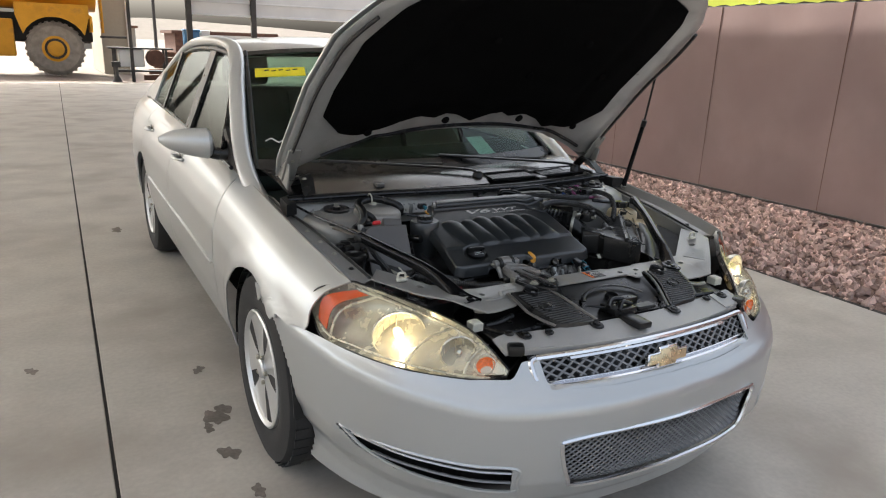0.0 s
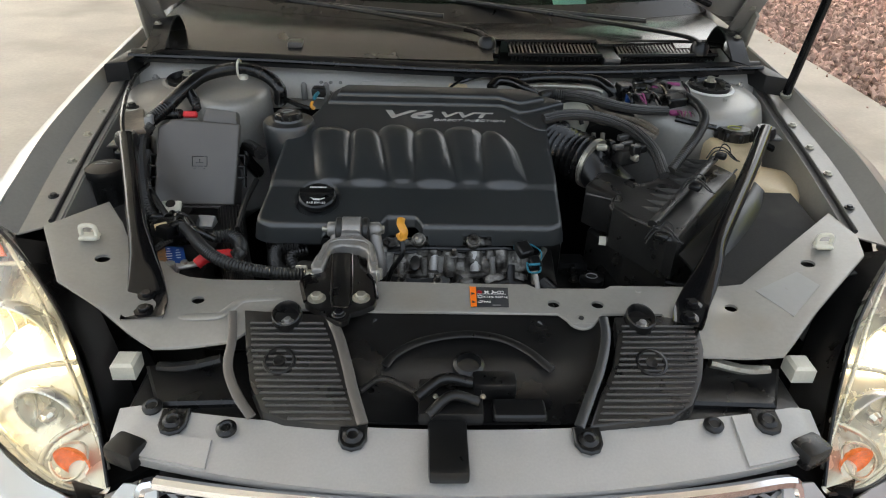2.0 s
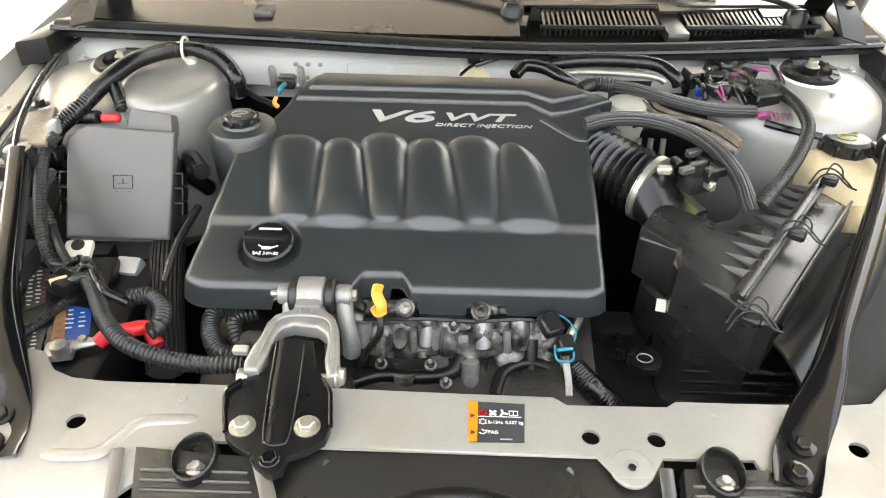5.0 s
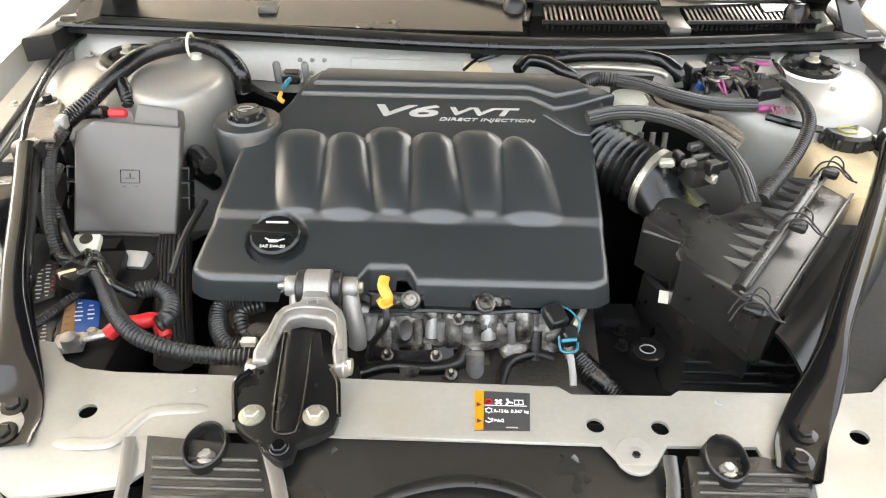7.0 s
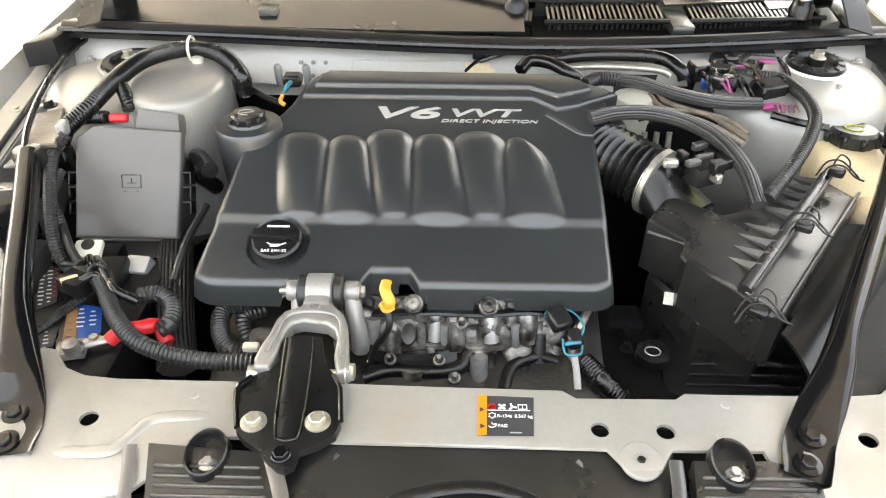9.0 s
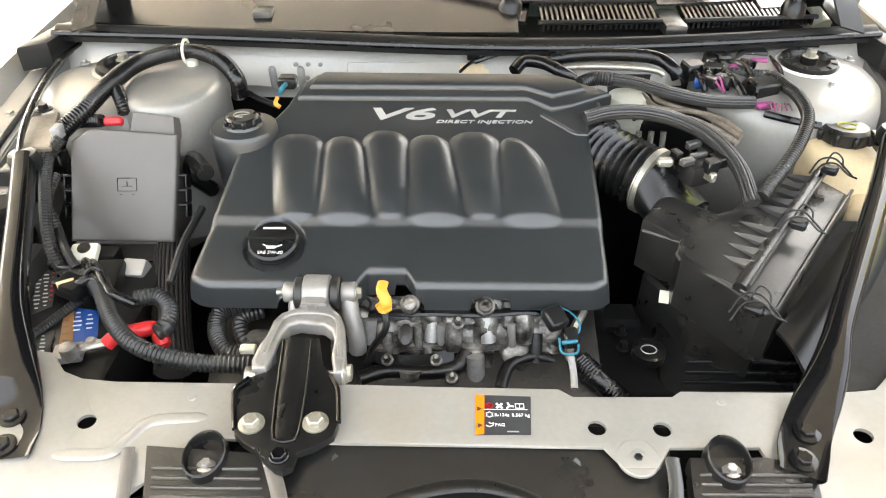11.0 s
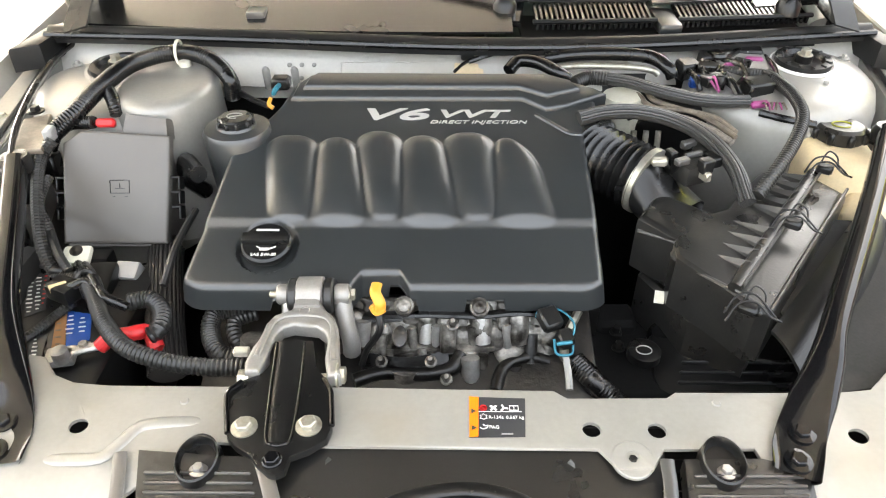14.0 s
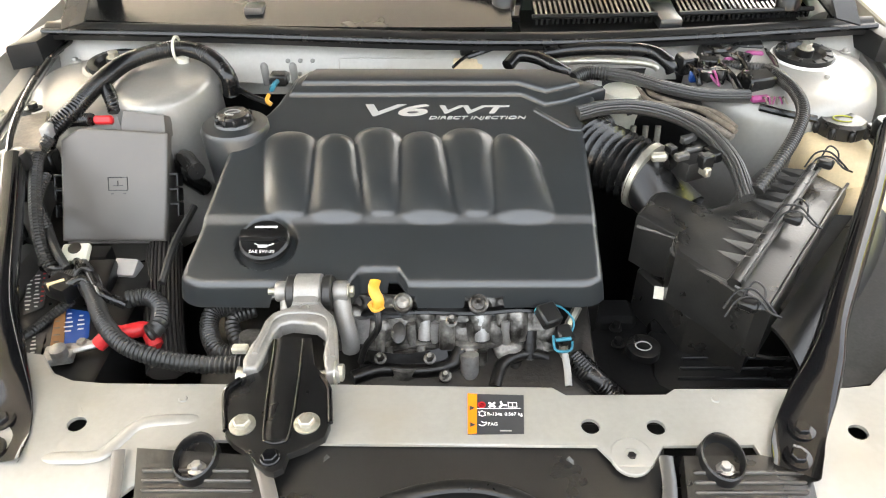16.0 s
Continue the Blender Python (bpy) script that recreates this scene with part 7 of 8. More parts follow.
for x in (-0.2095, -0.1650):
    part("bushing", lathe([(0.0205, -0.006), (0.0225, -0.004), (0.0225, 0.004), (0.0205, 0.006)], 28, across(x)), RUBBER, mount)
part("ear", join(lathe([(0.0115, -0.008), (0.013, -0.006), (0.013, 0.007), (0.012, 0.009)], 20, across(-0.2225, 0.754)), tube_bm([(-0.2175, 0.402, 0.748), (-0.216, 0.388, 0.735), (-0.215, 0.375, 0.715)], 0.009)), CASTING, mount)
part("ear", join(lathe([(0.012, -0.008), (0.0135, -0.006), (0.0135, 0.008), (0.0125, 0.010)], 20, across(-0.1505, 0.754)), tube_bm([(-0.150, 0.402, 0.748), (-0.146, 0.388, 0.728), (-0.140, 0.378, 0.700), (-0.140, 0.376, 0.680)], 0.0115)), CASTING, mount)
part("pivot_bolt", tube([(-0.240, 0.404, 0.754), (-0.136, 0.404, 0.754)], 0.0045, 10, 1), STEEL, mount)
part("pivot_bolt", hexbolt(across(-0.141, 0.754), 0.008, 0.0105, 0.008), STEEL, mount)
part("cross_bolt", tube([(-0.245, 0.272, 0.745), (-0.134, 0.272, 0.745)], 0.0045, 8, 1), STEEL, mount)
part("cross_nut", hexbolt(Matrix.Translation((-0.14, 0.273, 0.747)) @ pose(0, 0, 0, 0, 90, 0), 0.010, 0.014, 0.010), STEEL, mount)
part("cross_nut", lathe([(0.011, 0), (0.011, 0.012)], 12, Matrix.Translation((-0.237, 0.273, 0.747)) @ pose(0, 0, -0.006, 0, -90, 0)), STEEL, mount)
br = part("mount_bracket", prism([(-0.251, 0.23, 0.752)[:2], (-0.254, 0.246, 0.752)[:2], (-0.25, 0.256, 0.752)[:2], (-0.222, 0.272, 0.752)[:2], (-0.217, 0.284, 0.752)[:2], (-0.224, 0.322, 0.752)[:2], (-0.174, 0.324, 0.752)[:2], (-0.164, 0.282, 0.752)[:2], (-0.151, 0.265, 0.752)[:2], (-0.142, 0.247, 0.752)[:2], (-0.135, 0.197, 0.752)[:2], (-0.138, 0.182, 0.752)[:2], (-0.154, 0.169, 0.752)[:2], (-0.171, 0.161, 0.752)[:2], (-0.173, 0.145, 0.752)[:2], (-0.181, 0.14, 0.752)[:2], (-0.189, 0.142, 0.752)[:2], (-0.201, 0.151, 0.752)[:2], (-0.21, 0.162, 0.752)[:2], (-0.228, 0.173, 0.752)[:2], (-0.239, 0.185, 0.752)[:2]][::-1], 0.743, 0.752, 0.003, 2), BLACK, car, "black stamped mount bracket")
part("channel", tube([(-0.198, 0.318, 0.755), (-0.192, 0.245, 0.754), (-0.185, 0.177, 0.751)], 0.016, 10, 6, flat=0.22), BLACK, br)
part("channel_edge", tube([(-0.213, 0.314, 0.757), (-0.206, 0.243, 0.756), (-0.199, 0.184, 0.754), (-0.192, 0.174, 0.753), (-0.180, 0.174, 0.753), (-0.173, 0.184, 0.754), (-0.175, 0.244, 0.756), (-0.181, 0.314, 0.757)], 0.0018, 8, 8), GLOSSBLACK, br)
part("channel_floor", tube([(-0.197, 0.312, 0.7545), (-0.190, 0.243, 0.7535), (-0.186, 0.186, 0.7515)], 0.0065, 8, 6, flat=0.5), GLOSSBLACK, br)
for pts in ([(-0.239, 0.189, 0.752), (-0.249, 0.225, 0.753), (-0.251, 0.242, 0.754), (-0.24, 0.257, 0.754)], [(-0.135, 0.199, 0.752), (-0.14, 0.232, 0.753), (-0.143, 0.245, 0.754), (-0.152, 0.261, 0.754)]):
    part("bracket_edge", tube(pts, 0.003, 8, 6), GLOSSBLACK, br)
part("bracket_bolt", hexbolt(Matrix.Translation((-0.223, 0.195, 0.753)), 0.0088, 0.0135, 0.009), STEEL, br)
part("bracket_bolt", hexbolt(Matrix.Translation((-0.158, 0.197, 0.753)), 0.0088, 0.0135, 0.009), STEEL, br)
part("bracket_bolt", hexbolt(Matrix.Translation((-0.187, 0.156, 0.752)), 0.008, 0.010, 0.007), GLOSSBLACK, br)

# ---------------------------------------------------------------- passenger side of the bay
fm = face_frame((-0.508, 0.616, 0.768), (1, 0.02, 0), (0, 0.52, 0.85))
fuse = part("fuse_box", join(prism([(-0.080, -0.071), (0.074, -0.073), (0.083, 0.086), (0.005, 0.092), (-0.046, 0.095), (-0.074, 0.077)], -0.004, 0.012, 0.005, 3, fm), prism([(-0.070, -0.062), (0.064, -0.063), (0.066, 0.076), (-0.042, 0.084), (-0.066, 0.068)], -0.09, -0.003, 0, 1, fm), box(0.12, 0.06, 0.10, pose(-0.515, 0.70, 0.66), 0.01, 1)), FUSE, car, "dark grey plastic fuse box with a lid")
part("top_lug", prism([(0.006, 0.086), (0.075, 0.084), (0.074, 0.113), (0.014, 0.121)], -0.030, -0.002, 0.004, 2, fm), FUSE, fuse)
part("lid_edge", tube([tuple(fm @ Vector(p)) for p in ((-0.079, -0.074, -0.006), (0.0, -0.074, -0.006), (0.079, -0.074, -0.006))], 0.004, 6, 3), FUSE, fuse)
for pts in (((-0.007, 0.003), (0.021, 0.003)), ((-0.007, 0.022), (0.021, 0.022)), ((-0.007, 0.003), (-0.007, 0.022)), ((0.021, 0.003), (0.021, 0.022)), ((0.0, 0.010), (0.014, 0.010)), ((0.007, 0.010), (0.007, 0.017)), ((-0.004, -0.002), (0.0, -0.002)), ((0.014, -0.002), (0.018, -0.002))):
    part("embossed_symbol", tube([tuple(fm @ Vector((x, y, 0.012))) for x, y in pts], 0.0007, 5, 2), BLACK, fuse)
for x in (-0.084, 0.085):
    for y in (0.026, 0.004, -0.018):
        part("lid_latch", join(box(0.012, 0.0035, 0.02, fm @ pose(x, y, -0.016), 0.001, 1), box(0.003, 0.020, 0.02, fm @ pose(x + 0.006 * (1 if x > 0 else -1), y - 0.008, -0.016), 0.001, 1)), BLACK, fuse)
part("red_tab", box(0.028, 0.013, 0.012, fm @ pose(-0.016, 0.107, -0.010), 0.003, 1), RED, fuse, "red connector tab")
batt = part("battery", box(0.165, 0.25, 0.19, pose(-0.52, 0.42, 0.505), 0.008, 2), BLACK, car, "black car battery with printed labels")
bt = 0.696
part("blue_label", prism([(-0.528, 0.437), (-0.493, 0.430), (-0.475, 0.382), (-0.480, 0.360), (-0.498, 0.362)][::-1], bt, bt + 0.001, 0, 1), BLUE, batt)
part("brown_label", prism([(-0.541, 0.434), (-0.529, 0.437), (-0.499, 0.363), (-0.515, 0.359)][::-1], bt, bt + 0.0012, 0, 1), BROWNLABEL, batt)
part("label_panel", prism([(-0.619, 0.514), (-0.591, 0.523), (-0.560, 0.439), (-0.580, 0.423)][::-1], bt, bt + 0.001, 0, 1), LABELGREY, batt)
part("label_panel", prism([(-0.563, 0.384), (-0.534, 0.391), (-0.522, 0.350), (-0.542, 0.342)][::-1], bt, bt + 0.001, 0, 1), LABELGREY, batt)
for a0, b0, n_, wide_, mt in (((-0.612, 0.508), (-0.578, 0.430), 9, 0.0085, WHITE), ((-0.602, 0.511), (-0.569, 0.436), 9, 0.0075, WHITE), ((-0.594, 0.516), (-0.567, 0.447), 7, 0.004, RED), ((-0.558, 0.380), (-0.543, 0.346), 5, 0.009, WHITE), ((-0.546, 0.384), (-0.532, 0.350), 5, 0.007, WHITE),
                              ((-0.536, 0.430), (-0.510, 0.366), 5, 0.008, TAN), ((-0.520, 0.430), (-0.505, 0.388), 5, 0.011, WHITE), ((-0.503, 0.426), (-0.490, 0.392), 4, 0.009, WHITE)):
    for k in range(n_):
        w = (k + 0.5) / n_
        part("print_bar", box(wide_ * (0.75 + 0.25 * math.sin(5 * k + n_)), 0.0022, 0.0006, Matrix.Translation((a0[0] + (b0[0] - a0[0]) * w, a0[1] + (b0[1] - a0[1]) * w, bt + 0.0011)) @ pose(0, 0, 0, 0, 0, 8)), mt, batt)
term = part("terminal_clamp", join(box(0.035, 0.028, 0.012, Matrix.Translation((-0.491, 0.341, 0.7)) @ pose(0, 0, 0, 0, 0, 12), 0.004, 2), box(0.055, 0.014, 0.008, Matrix.Translation((-0.463, 0.354, 0.704)) @ pose(0, 0, 0, 0, 0, 22), 0.003, 1), lathe([(0.010, 0), (0.010, 0.016), (0.007, 0.018)], 16, Matrix.Translation((-0.485, 0.334, 0.708)))), ALU, batt, "corroded battery clamp")
part("clamp_bolt", hexbolt(Matrix.Translation((-0.468, 0.356, 0.708)), 0.006, 0.009, 0.008), STEEL, term)
part("lead_block", box(0.038, 0.030, 0.012, Matrix.Translation((-0.531, 0.505, 0.733)) @ pose(0, 0, 0, 20, 0, 4), 0.005, 2), CREAM, batt, "cream cable connector")
# Near-black disc paints the dark inside of the hole.
part("lead_hole", lathe([(0.009, 0), (0.009, 0.002), (0.004, 0.002)], 14, Matrix.Translation((-0.531, 0.506, 0.7455)) @ pose(0, 0, 0, 20, 0, 0)), SHADEMETAL, batt)
part("red_cable", tube([(-0.446, 0.352, 0.712), (-0.433, 0.359, 0.72), (-0.41, 0.365, 0.722), (-0.394, 0.376, 0.715), (-0.381, 0.362, 0.7)], 0.010, 10, 8), RED, car, "red battery cable boot")
part("red_end", tube([(-0.387, 0.367, 0.7), (-0.38, 0.362, 0.697)], 0.007, 8, 1), RED, car)
part("level_sensor", box(0.034, 0.028, 0.040, Matrix.Translation((-0.528, 0.549, 0.67)), 0.005, 2), BLACK, car, "black sensor with a white plug")
part("white_plug", box(0.036, 0.028, 0.030, Matrix.Translation((-0.476, 0.528, 0.680)) @ pose(0, 0, 0, 25, 0, -6), 0.005, 2), PANELGREY, car, "pale grey plastic box")
part("black_connector", box(0.04, 0.03, 0.025, Matrix.Translation((-0.525, 0.443, 0.715)) @ pose(0, 0, 0, 0, 0, -25), 0.005, 2), BLACK, car)
part("connector", box(0.028, 0.022, 0.02, Matrix.Translation((-0.49, 0.446, 0.72)) @ pose(0, 0, 0, 0, 0, 30), 0.004, 2), BLACK, car)
part("connector_tag", box(0.022, 0.005, 0.012, Matrix.Translation((-0.529, 0.439, 0.73)) @ pose(0, 0, 0, 0, 0, 30), 0.001, 1), TANK, car)
CONDUIT = "ribbed black wiring conduit"
part("wiring_conduit", tube([(-0.511, 0.47, 0.735), (-0.476, 0.423, 0.735), (-0.437, 0.365, 0.738), (-0.399, 0.328, 0.736), (-0.354, 0.312, 0.73), (-0.307, 0.307, 0.725), (-0.256, 0.311, 0.72)], 0.0095, 10, 10, 0.0018, 0.0055), CONDUITBLACK, car, CONDUIT)
part("wiring_conduit", tube([(-0.434, 0.422, 0.725), (-0.406, 0.427, 0.725), (-0.385, 0.407, 0.722), (-0.379, 0.377, 0.72), (-0.391, 0.366, 0.715)], 0.0105, 10, 8, 0.0018, 0.0055), CONDUITBLACK, car, CONDUIT)
part("vent_tube", tube([(-0.392, 0.600, 0.752), (-0.397, 0.520, 0.745), (-0.402, 0.462, 0.72)], 0.0055, 8, 8), RUBBER, car, "thin dark vent tube")
block_ = part("level_plug", join(box(0.040, 0.055, 0.050, Matrix.Translation((-0.505, 0.500, 0.665)) @ pose(0, 0, 0, 10, 0, 4), 0.006, 2), box(0.030, 0.020, 0.030, Matrix.Translation((-0.512, 0.468, 0.700)) @ pose(0, 0, 0, 0, 0, 18), 0.004, 2)), BLACK, car, "black cable connector block")
for a, b, c in (((-0.525, 0.490, 0.735), (-0.505, 0.462, 0.742), (-0.478, 0.432, 0.738)), ((-0.515, 0.487, 0.735), (-0.490, 0.455, 0.745), (-0.466, 0.424, 0.738)), ((-0.480, 0.440, 0.738), (-0.455, 0.412, 0.742), (-0.428, 0.408, 0.728)), ((-0.514, 0.440, 0.735), (-0.492, 0.444, 0.742), (-0.472, 0.430, 0.736)), ((-0.578, 0.496, 0.72), (-0.553, 0.475, 0.735), (-0.528, 0.478, 0.735))):
    part("taped_lead", tube([a, b, c], 0.0062, 10, 6, 0.0006, 0.006), HOSE, block_)
part("strap_band", tube([(-0.493 + 0.012 * math.cos(w), 0.447 + 0.006 * math.sin(w), 0.742 + 0.010 * math.sin(w)) for w in np.linspace(0, 2 * math.pi, 14)], 0.0028, 6, 2), BLACK, block_)
part("ground_bolt", hexbolt(Matrix.Translation((-0.562, 0.500, 0.705)), 0.007, 0.011, 0.014), STEEL, car)
part("wiring_loom", tube([(-0.628, 0.608, 0.775), (-0.588, 0.552, 0.765), (-0.546, 0.489, 0.755), (-0.526, 0.468, 0.740)], 0.0055, 8, 8, 0.0008, 0.0045), CONDUITBLACK, car, CONDUIT)
part("wiring_conduit", tube([(-0.29, 0.441, 0.7), (-0.325, 0.428, 0.7), (-0.327, 0.4, 0.69), (-0.308, 0.369, 0.685), (-0.282, 0.365, 0.68)], 0.0115, 10, 8, 0.0014, 0.0045), CONDUITBLACK, car, CONDUIT)
part("cable_clip", box(0.020, 0.012, 0.010, Matrix.Translation((-0.272, 0.352, 0.7)), 0.002, 1), CREAM, car)
part("wiring_conduit", tube([(-0.276, 0.441, 0.69), (-0.301, 0.423, 0.69), (-0.293, 0.396, 0.68), (-0.276, 0.38, 0.67)], 0.009, 10, 8, 0.0015, 0.006), CONDUITBLACK, car, CONDUIT)
for k, pts in enumerate(([(-0.506, 0.458, 0.735), (-0.550, 0.475, 0.73), (-0.571, 0.499, 0.76), (-0.589, 0.552, 0.80), (-0.602, 0.611, 0.83), (-0.588, 0.634, 0.85)], [(-0.517, 0.440, 0.71), (-0.540, 0.416, 0.70), (-0.554, 0.383, 0.70), (-0.570, 0.372, 0.70)], [(-0.572, 0.487, 0.73), (-0.573, 0.527, 0.76), (-0.590, 0.553, 0.79), (-0.590, 0.597, 0.81)])):
    part("wiring_loom", tube(pts, 0.008 if k == 0 else 0.006, 8, 8, 0.0011, 0.0045), CONDUITBLACK, car, CONDUIT)
part("main_harness", tube([(-0.597, 0.658, 0.85), (-0.568, 0.684, 0.872), (-0.549, 0.742, 0.888), (-0.528, 0.82, 0.893), (-0.467, 0.863, 0.895), (-0.412, 0.848, 0.888), (-0.374, 0.811, 0.87), (-0.375, 0.817, 0.835)], 0.0128, 12, 10, 0.0011, 0.0045), HOSE, car, "thick taped wiring harness looped over the strut tower")
part("harness_tail", tube([(-0.541, 0.74, 0.88), (-0.525, 0.715, 0.868), (-0.519, 0.703, 0.855)], 0.010, 10, 8, 0.0011, 0.0045), HOSE, car)
part("harness_tail", tube([(-0.543, 0.676, 0.858), (-0.584, 0.687, 0.85), (-0.604, 0.678, 0.842), (-0.604, 0.646, 0.83)], 0.009, 10, 8, 0.0011, 0.0045), HOSE, car)
part("harness_tail", tube([(-0.376, 0.829, 0.845), (-0.336, 0.795, 0.84), (-0.303, 0.77, 0.84)], 0.005, 8, 6), HOSE, car)
part("cable_tie", tube([tuple(Vector((-0.467, 0.863, 0.895)) + Vector((0, 0.019 * math.cos(w), 0.019 * math.sin(w)))) for w in np.linspace(0, 2 * math.pi, 18)], 0.0025, 6, 2), CREAM, car, "pale cable tie")
part("tie_foot", lathe([(0.010, 0), (0.010, 0.012), (0.005, 0.014)], 12, Matrix.Translation((-0.457, 0.852, 0.872))), CREAM, car)
part("edge_cable", tube([(-0.706, 0.990, 0.866), (-0.703, 0.896, 0.868), (-0.684, 0.781, 0.864), (-0.648, 0.650, 0.858), (-0.615, 0.560, 0.845)], 0.0045, 8, 10), HOSE, car, "thin black cable along the fender")
part("grey_clip", box(0.014, 0.022, 0.02, Matrix.Translation((-0.595, 0.644, 0.845)), 0.003, 1), GREYPRINT, car)
part("hinge_strap", prism([(-0.669, 0.707, 0.855)[:2], (-0.635, 0.729, 0.855)[:2], (-0.592, 0.608, 0.85)[:2], (-0.634, 0.605, 0.84)[:2]], 0.842, 0.848, 0.002, 1), STRAP, car, "brown-grey metal strap")
part("strap_bolt", hexbolt(Matrix.Translation((-0.658, 0.729, 0.85)), 0.008, 0.013, 0.010), BLACK, car)
wash = part("washer_neck", lathe([(0.030, 0.70), (0.030, 0.785)], 20, pose(-0.655, 0.548, 0)), BLACK, car, "black washer fluid filler")
part("washer_cap", lathe([(0.036, 0.785), (0.037, 0.792), (0.035, 0.800), (0.012, 0.806), (0.0, 0.806)], 28, pose(-0.655, 0.548, 0)), BLACK, wash)
part("washer_print", join(box(0.030, 0.0035, 0.0006, pose(-0.655, 0.548, 0.8062, 0, 0, 10)), box(0.018, 0.0025, 0.0006, pose(-0.657, 0.556, 0.8062, 0, 0, -20))), GREYPRINT, wash)
part("washer_bottle", box(0.05, 0.12, 0.20, pose(-0.630, 0.49, 0.53), 0.02, 2), FUSE_RIB, wash, "dark grey washer bottle")
for x, y in ((-0.66, 0.60), (-0.635, 0.63), (-0.645, 0.57)):
    part("relay", box(0.03, 0.03, 0.05, pose(x, y + 0.05, 0.755), 0.004, 1), BLACK, car)

# ---------------------------------------------------------------- driver side of the bay
AB = [(0.240, 0.523), (0.283, 0.590), (0.322, 0.570), (0.349, 0.550), (0.377, 0.562), (0.420, 0.620), (0.456, 0.656), (0.528, 0.642), (0.557, 0.593), (0.362, 0.348), (0.345, 0.352), (0.322, 0.386), (0.272, 0.440), (0.274, 0.458), (0.280, 0.480)]
ab_z = lambda x, y: 0.04 * (y - 0.5) + 0.010 * max(0, min(1, (0.33 - x) / 0.06))
airbox = part("air_filter_box", join(prism(AB[::-1], 0.70, 0.782, 0.010, 3, None, ab_z), prism([(0.255, 0.52), (0.29, 0.575), (0.40, 0.60), (0.52, 0.63), (0.545, 0.59), (0.372, 0.385), (0.30, 0.42)][::-1], 0.50, 0.70, 0.006, 1)), DUSTY, car, "dusty black air filter box with spring clips")
R0, R1 = Vector((0.326, 0.382, 0.780)), Vector((0.519, 0.628, 0.797))
part("seam_flange", tube([tuple(R0.lerp(R1, t) + Vector((0, 0, 0.004))) for t in np.linspace(0, 1, 5)], 0.009, 8, 2, flat=0.8), DUSTY, airbox)
# Lighter grey beads along the box edges paint in their highlights.
part("seam_highlight", tube([tuple(R0.lerp(R1, t) + Vector((0.008, -0.004, 0.011))) for t in np.linspace(0, 1, 5)], 0.0022, 6, 2), FUSE_RIB, airbox)
part("lid_edge", tube([(0.360, 0.350, 0.776), (0.453, 0.467, 0.787), (0.552, 0.590, 0.796)], 0.0022, 6, 4), FUSE_RIB, airbox)
part("lid_edge", tube([(0.328, 0.382, 0.781), (0.358, 0.350, 0.777)], 0.0022, 6, 2), FUSE_RIB, airbox)
part("step_highlight", tube([(0.243, 0.520, 0.772), (0.281, 0.482, 0.780), (0.278, 0.466, 0.780), (0.274, 0.446, 0.778), (0.322, 0.390, 0.778)], 0.0030, 8, 4), FUSE_RIB, airbox)
ex = (R1 - R0).normalized()
ey = Vector((-ex.y, ex.x, 0))
for t in (0.16, 0.25, 0.34, 0.43, 0.60, 0.68, 0.76, 0.84, 0.92):
    b = R0.lerp(R1, t) + Vector((0, 0, 0.004))
    L = 0.060 - 0.02 * abs(t - 0.5)
    part("gusset", ([b + ex * 0.007, b - ex * 0.007, b + ey * L + ex * 0.004 + Vector((0, 0, -0.006)), b + Vector((0, 0, 0.008)), b + ex * 0.007 - Vector((0, 0, 0.012)), b - ex * 0.007 - Vector((0, 0, 0.012))], [(0, 2, 3), (1, 3, 2), (0, 3, 1), (0, 4, 2), (1, 2, 5), (2, 4, 5), (0, 1, 5, 4)]), FUSE_RIB, airbox, "", 10)


def spring_clip(o, d):
    c = part("spring_clip", join(tube_bm([tuple(o + Vector(p)) for p in ((-0.028, 0.0, 0.0), (-0.012, 0.012, 0.016), (0.008, 0.012, 0.018), (0.022, -0.004, 0.008), (0.030, -0.012, 0.0))], 0.0014),
                                 tube_bm([tuple(o + Vector(p)) for p in ((-0.030, -0.012, -0.002), (-0.014, 0.0, 0.014), (0.006, 0.0, 0.016), (0.020, -0.014, 0.006), (0.032, -0.018, 0.002))], 0.0014),
                                 tube_bm([tuple(o + Vector(p)) for p in ((0.0, 0.016, 0.004), (0.01, 0.022, 0.022), (0.022, 0.016, 0.016), (0.02, 0.002, 0.004))], 0.0013),
                                 box(0.022, 0.018, 0.012, Matrix.Translation(o) @ pose(0, 0, 0, 0, 0, -35), 0.003, 1)), BLACK, airbox, "black wire spring clip")
    return c


for pp in ((0.334, 0.351, 0.772), (0.434, 0.492, 0.797), (0.528, 0.620, 0.806)):
    spring_clip(Vector(pp), 0)
part("bar_code_tag", box(0.013, 0.003, 0.017, Matrix.Translation((0.266, 0.449, 0.702)) @ pose(0, 0, 0, -48, 0, -14)), CREAM, airbox, "small white tag")
part("lower_body", prism([(0.268, 0.470), (0.258, 0.385), (0.275, 0.325), (0.420, 0.300), (0.520, 0.470), (0.40, 0.56)][::-1], 0.44, 0.610, 0.012, 2, None, lambda x, y: 0.25 * (y - 0.32)), BLACK, airbox, "black lower half of the filter box")
for k in range(7):
    part("body_rib", box(0.150, 0.004, 0.006, pose(0.338 + 0.006 * k, 0.316 + 0.015 * k, 0.6095 + 0.0038 * k, 14, 0, 0), 0.0015, 1), BLACK, airbox)
part("body_ledge", tube([(0.335, 0.412, 0.660), (0.372, 0.392, 0.660), (0.405, 0.382, 0.660)], 0.004, 6, 4), DUSTY, airbox)
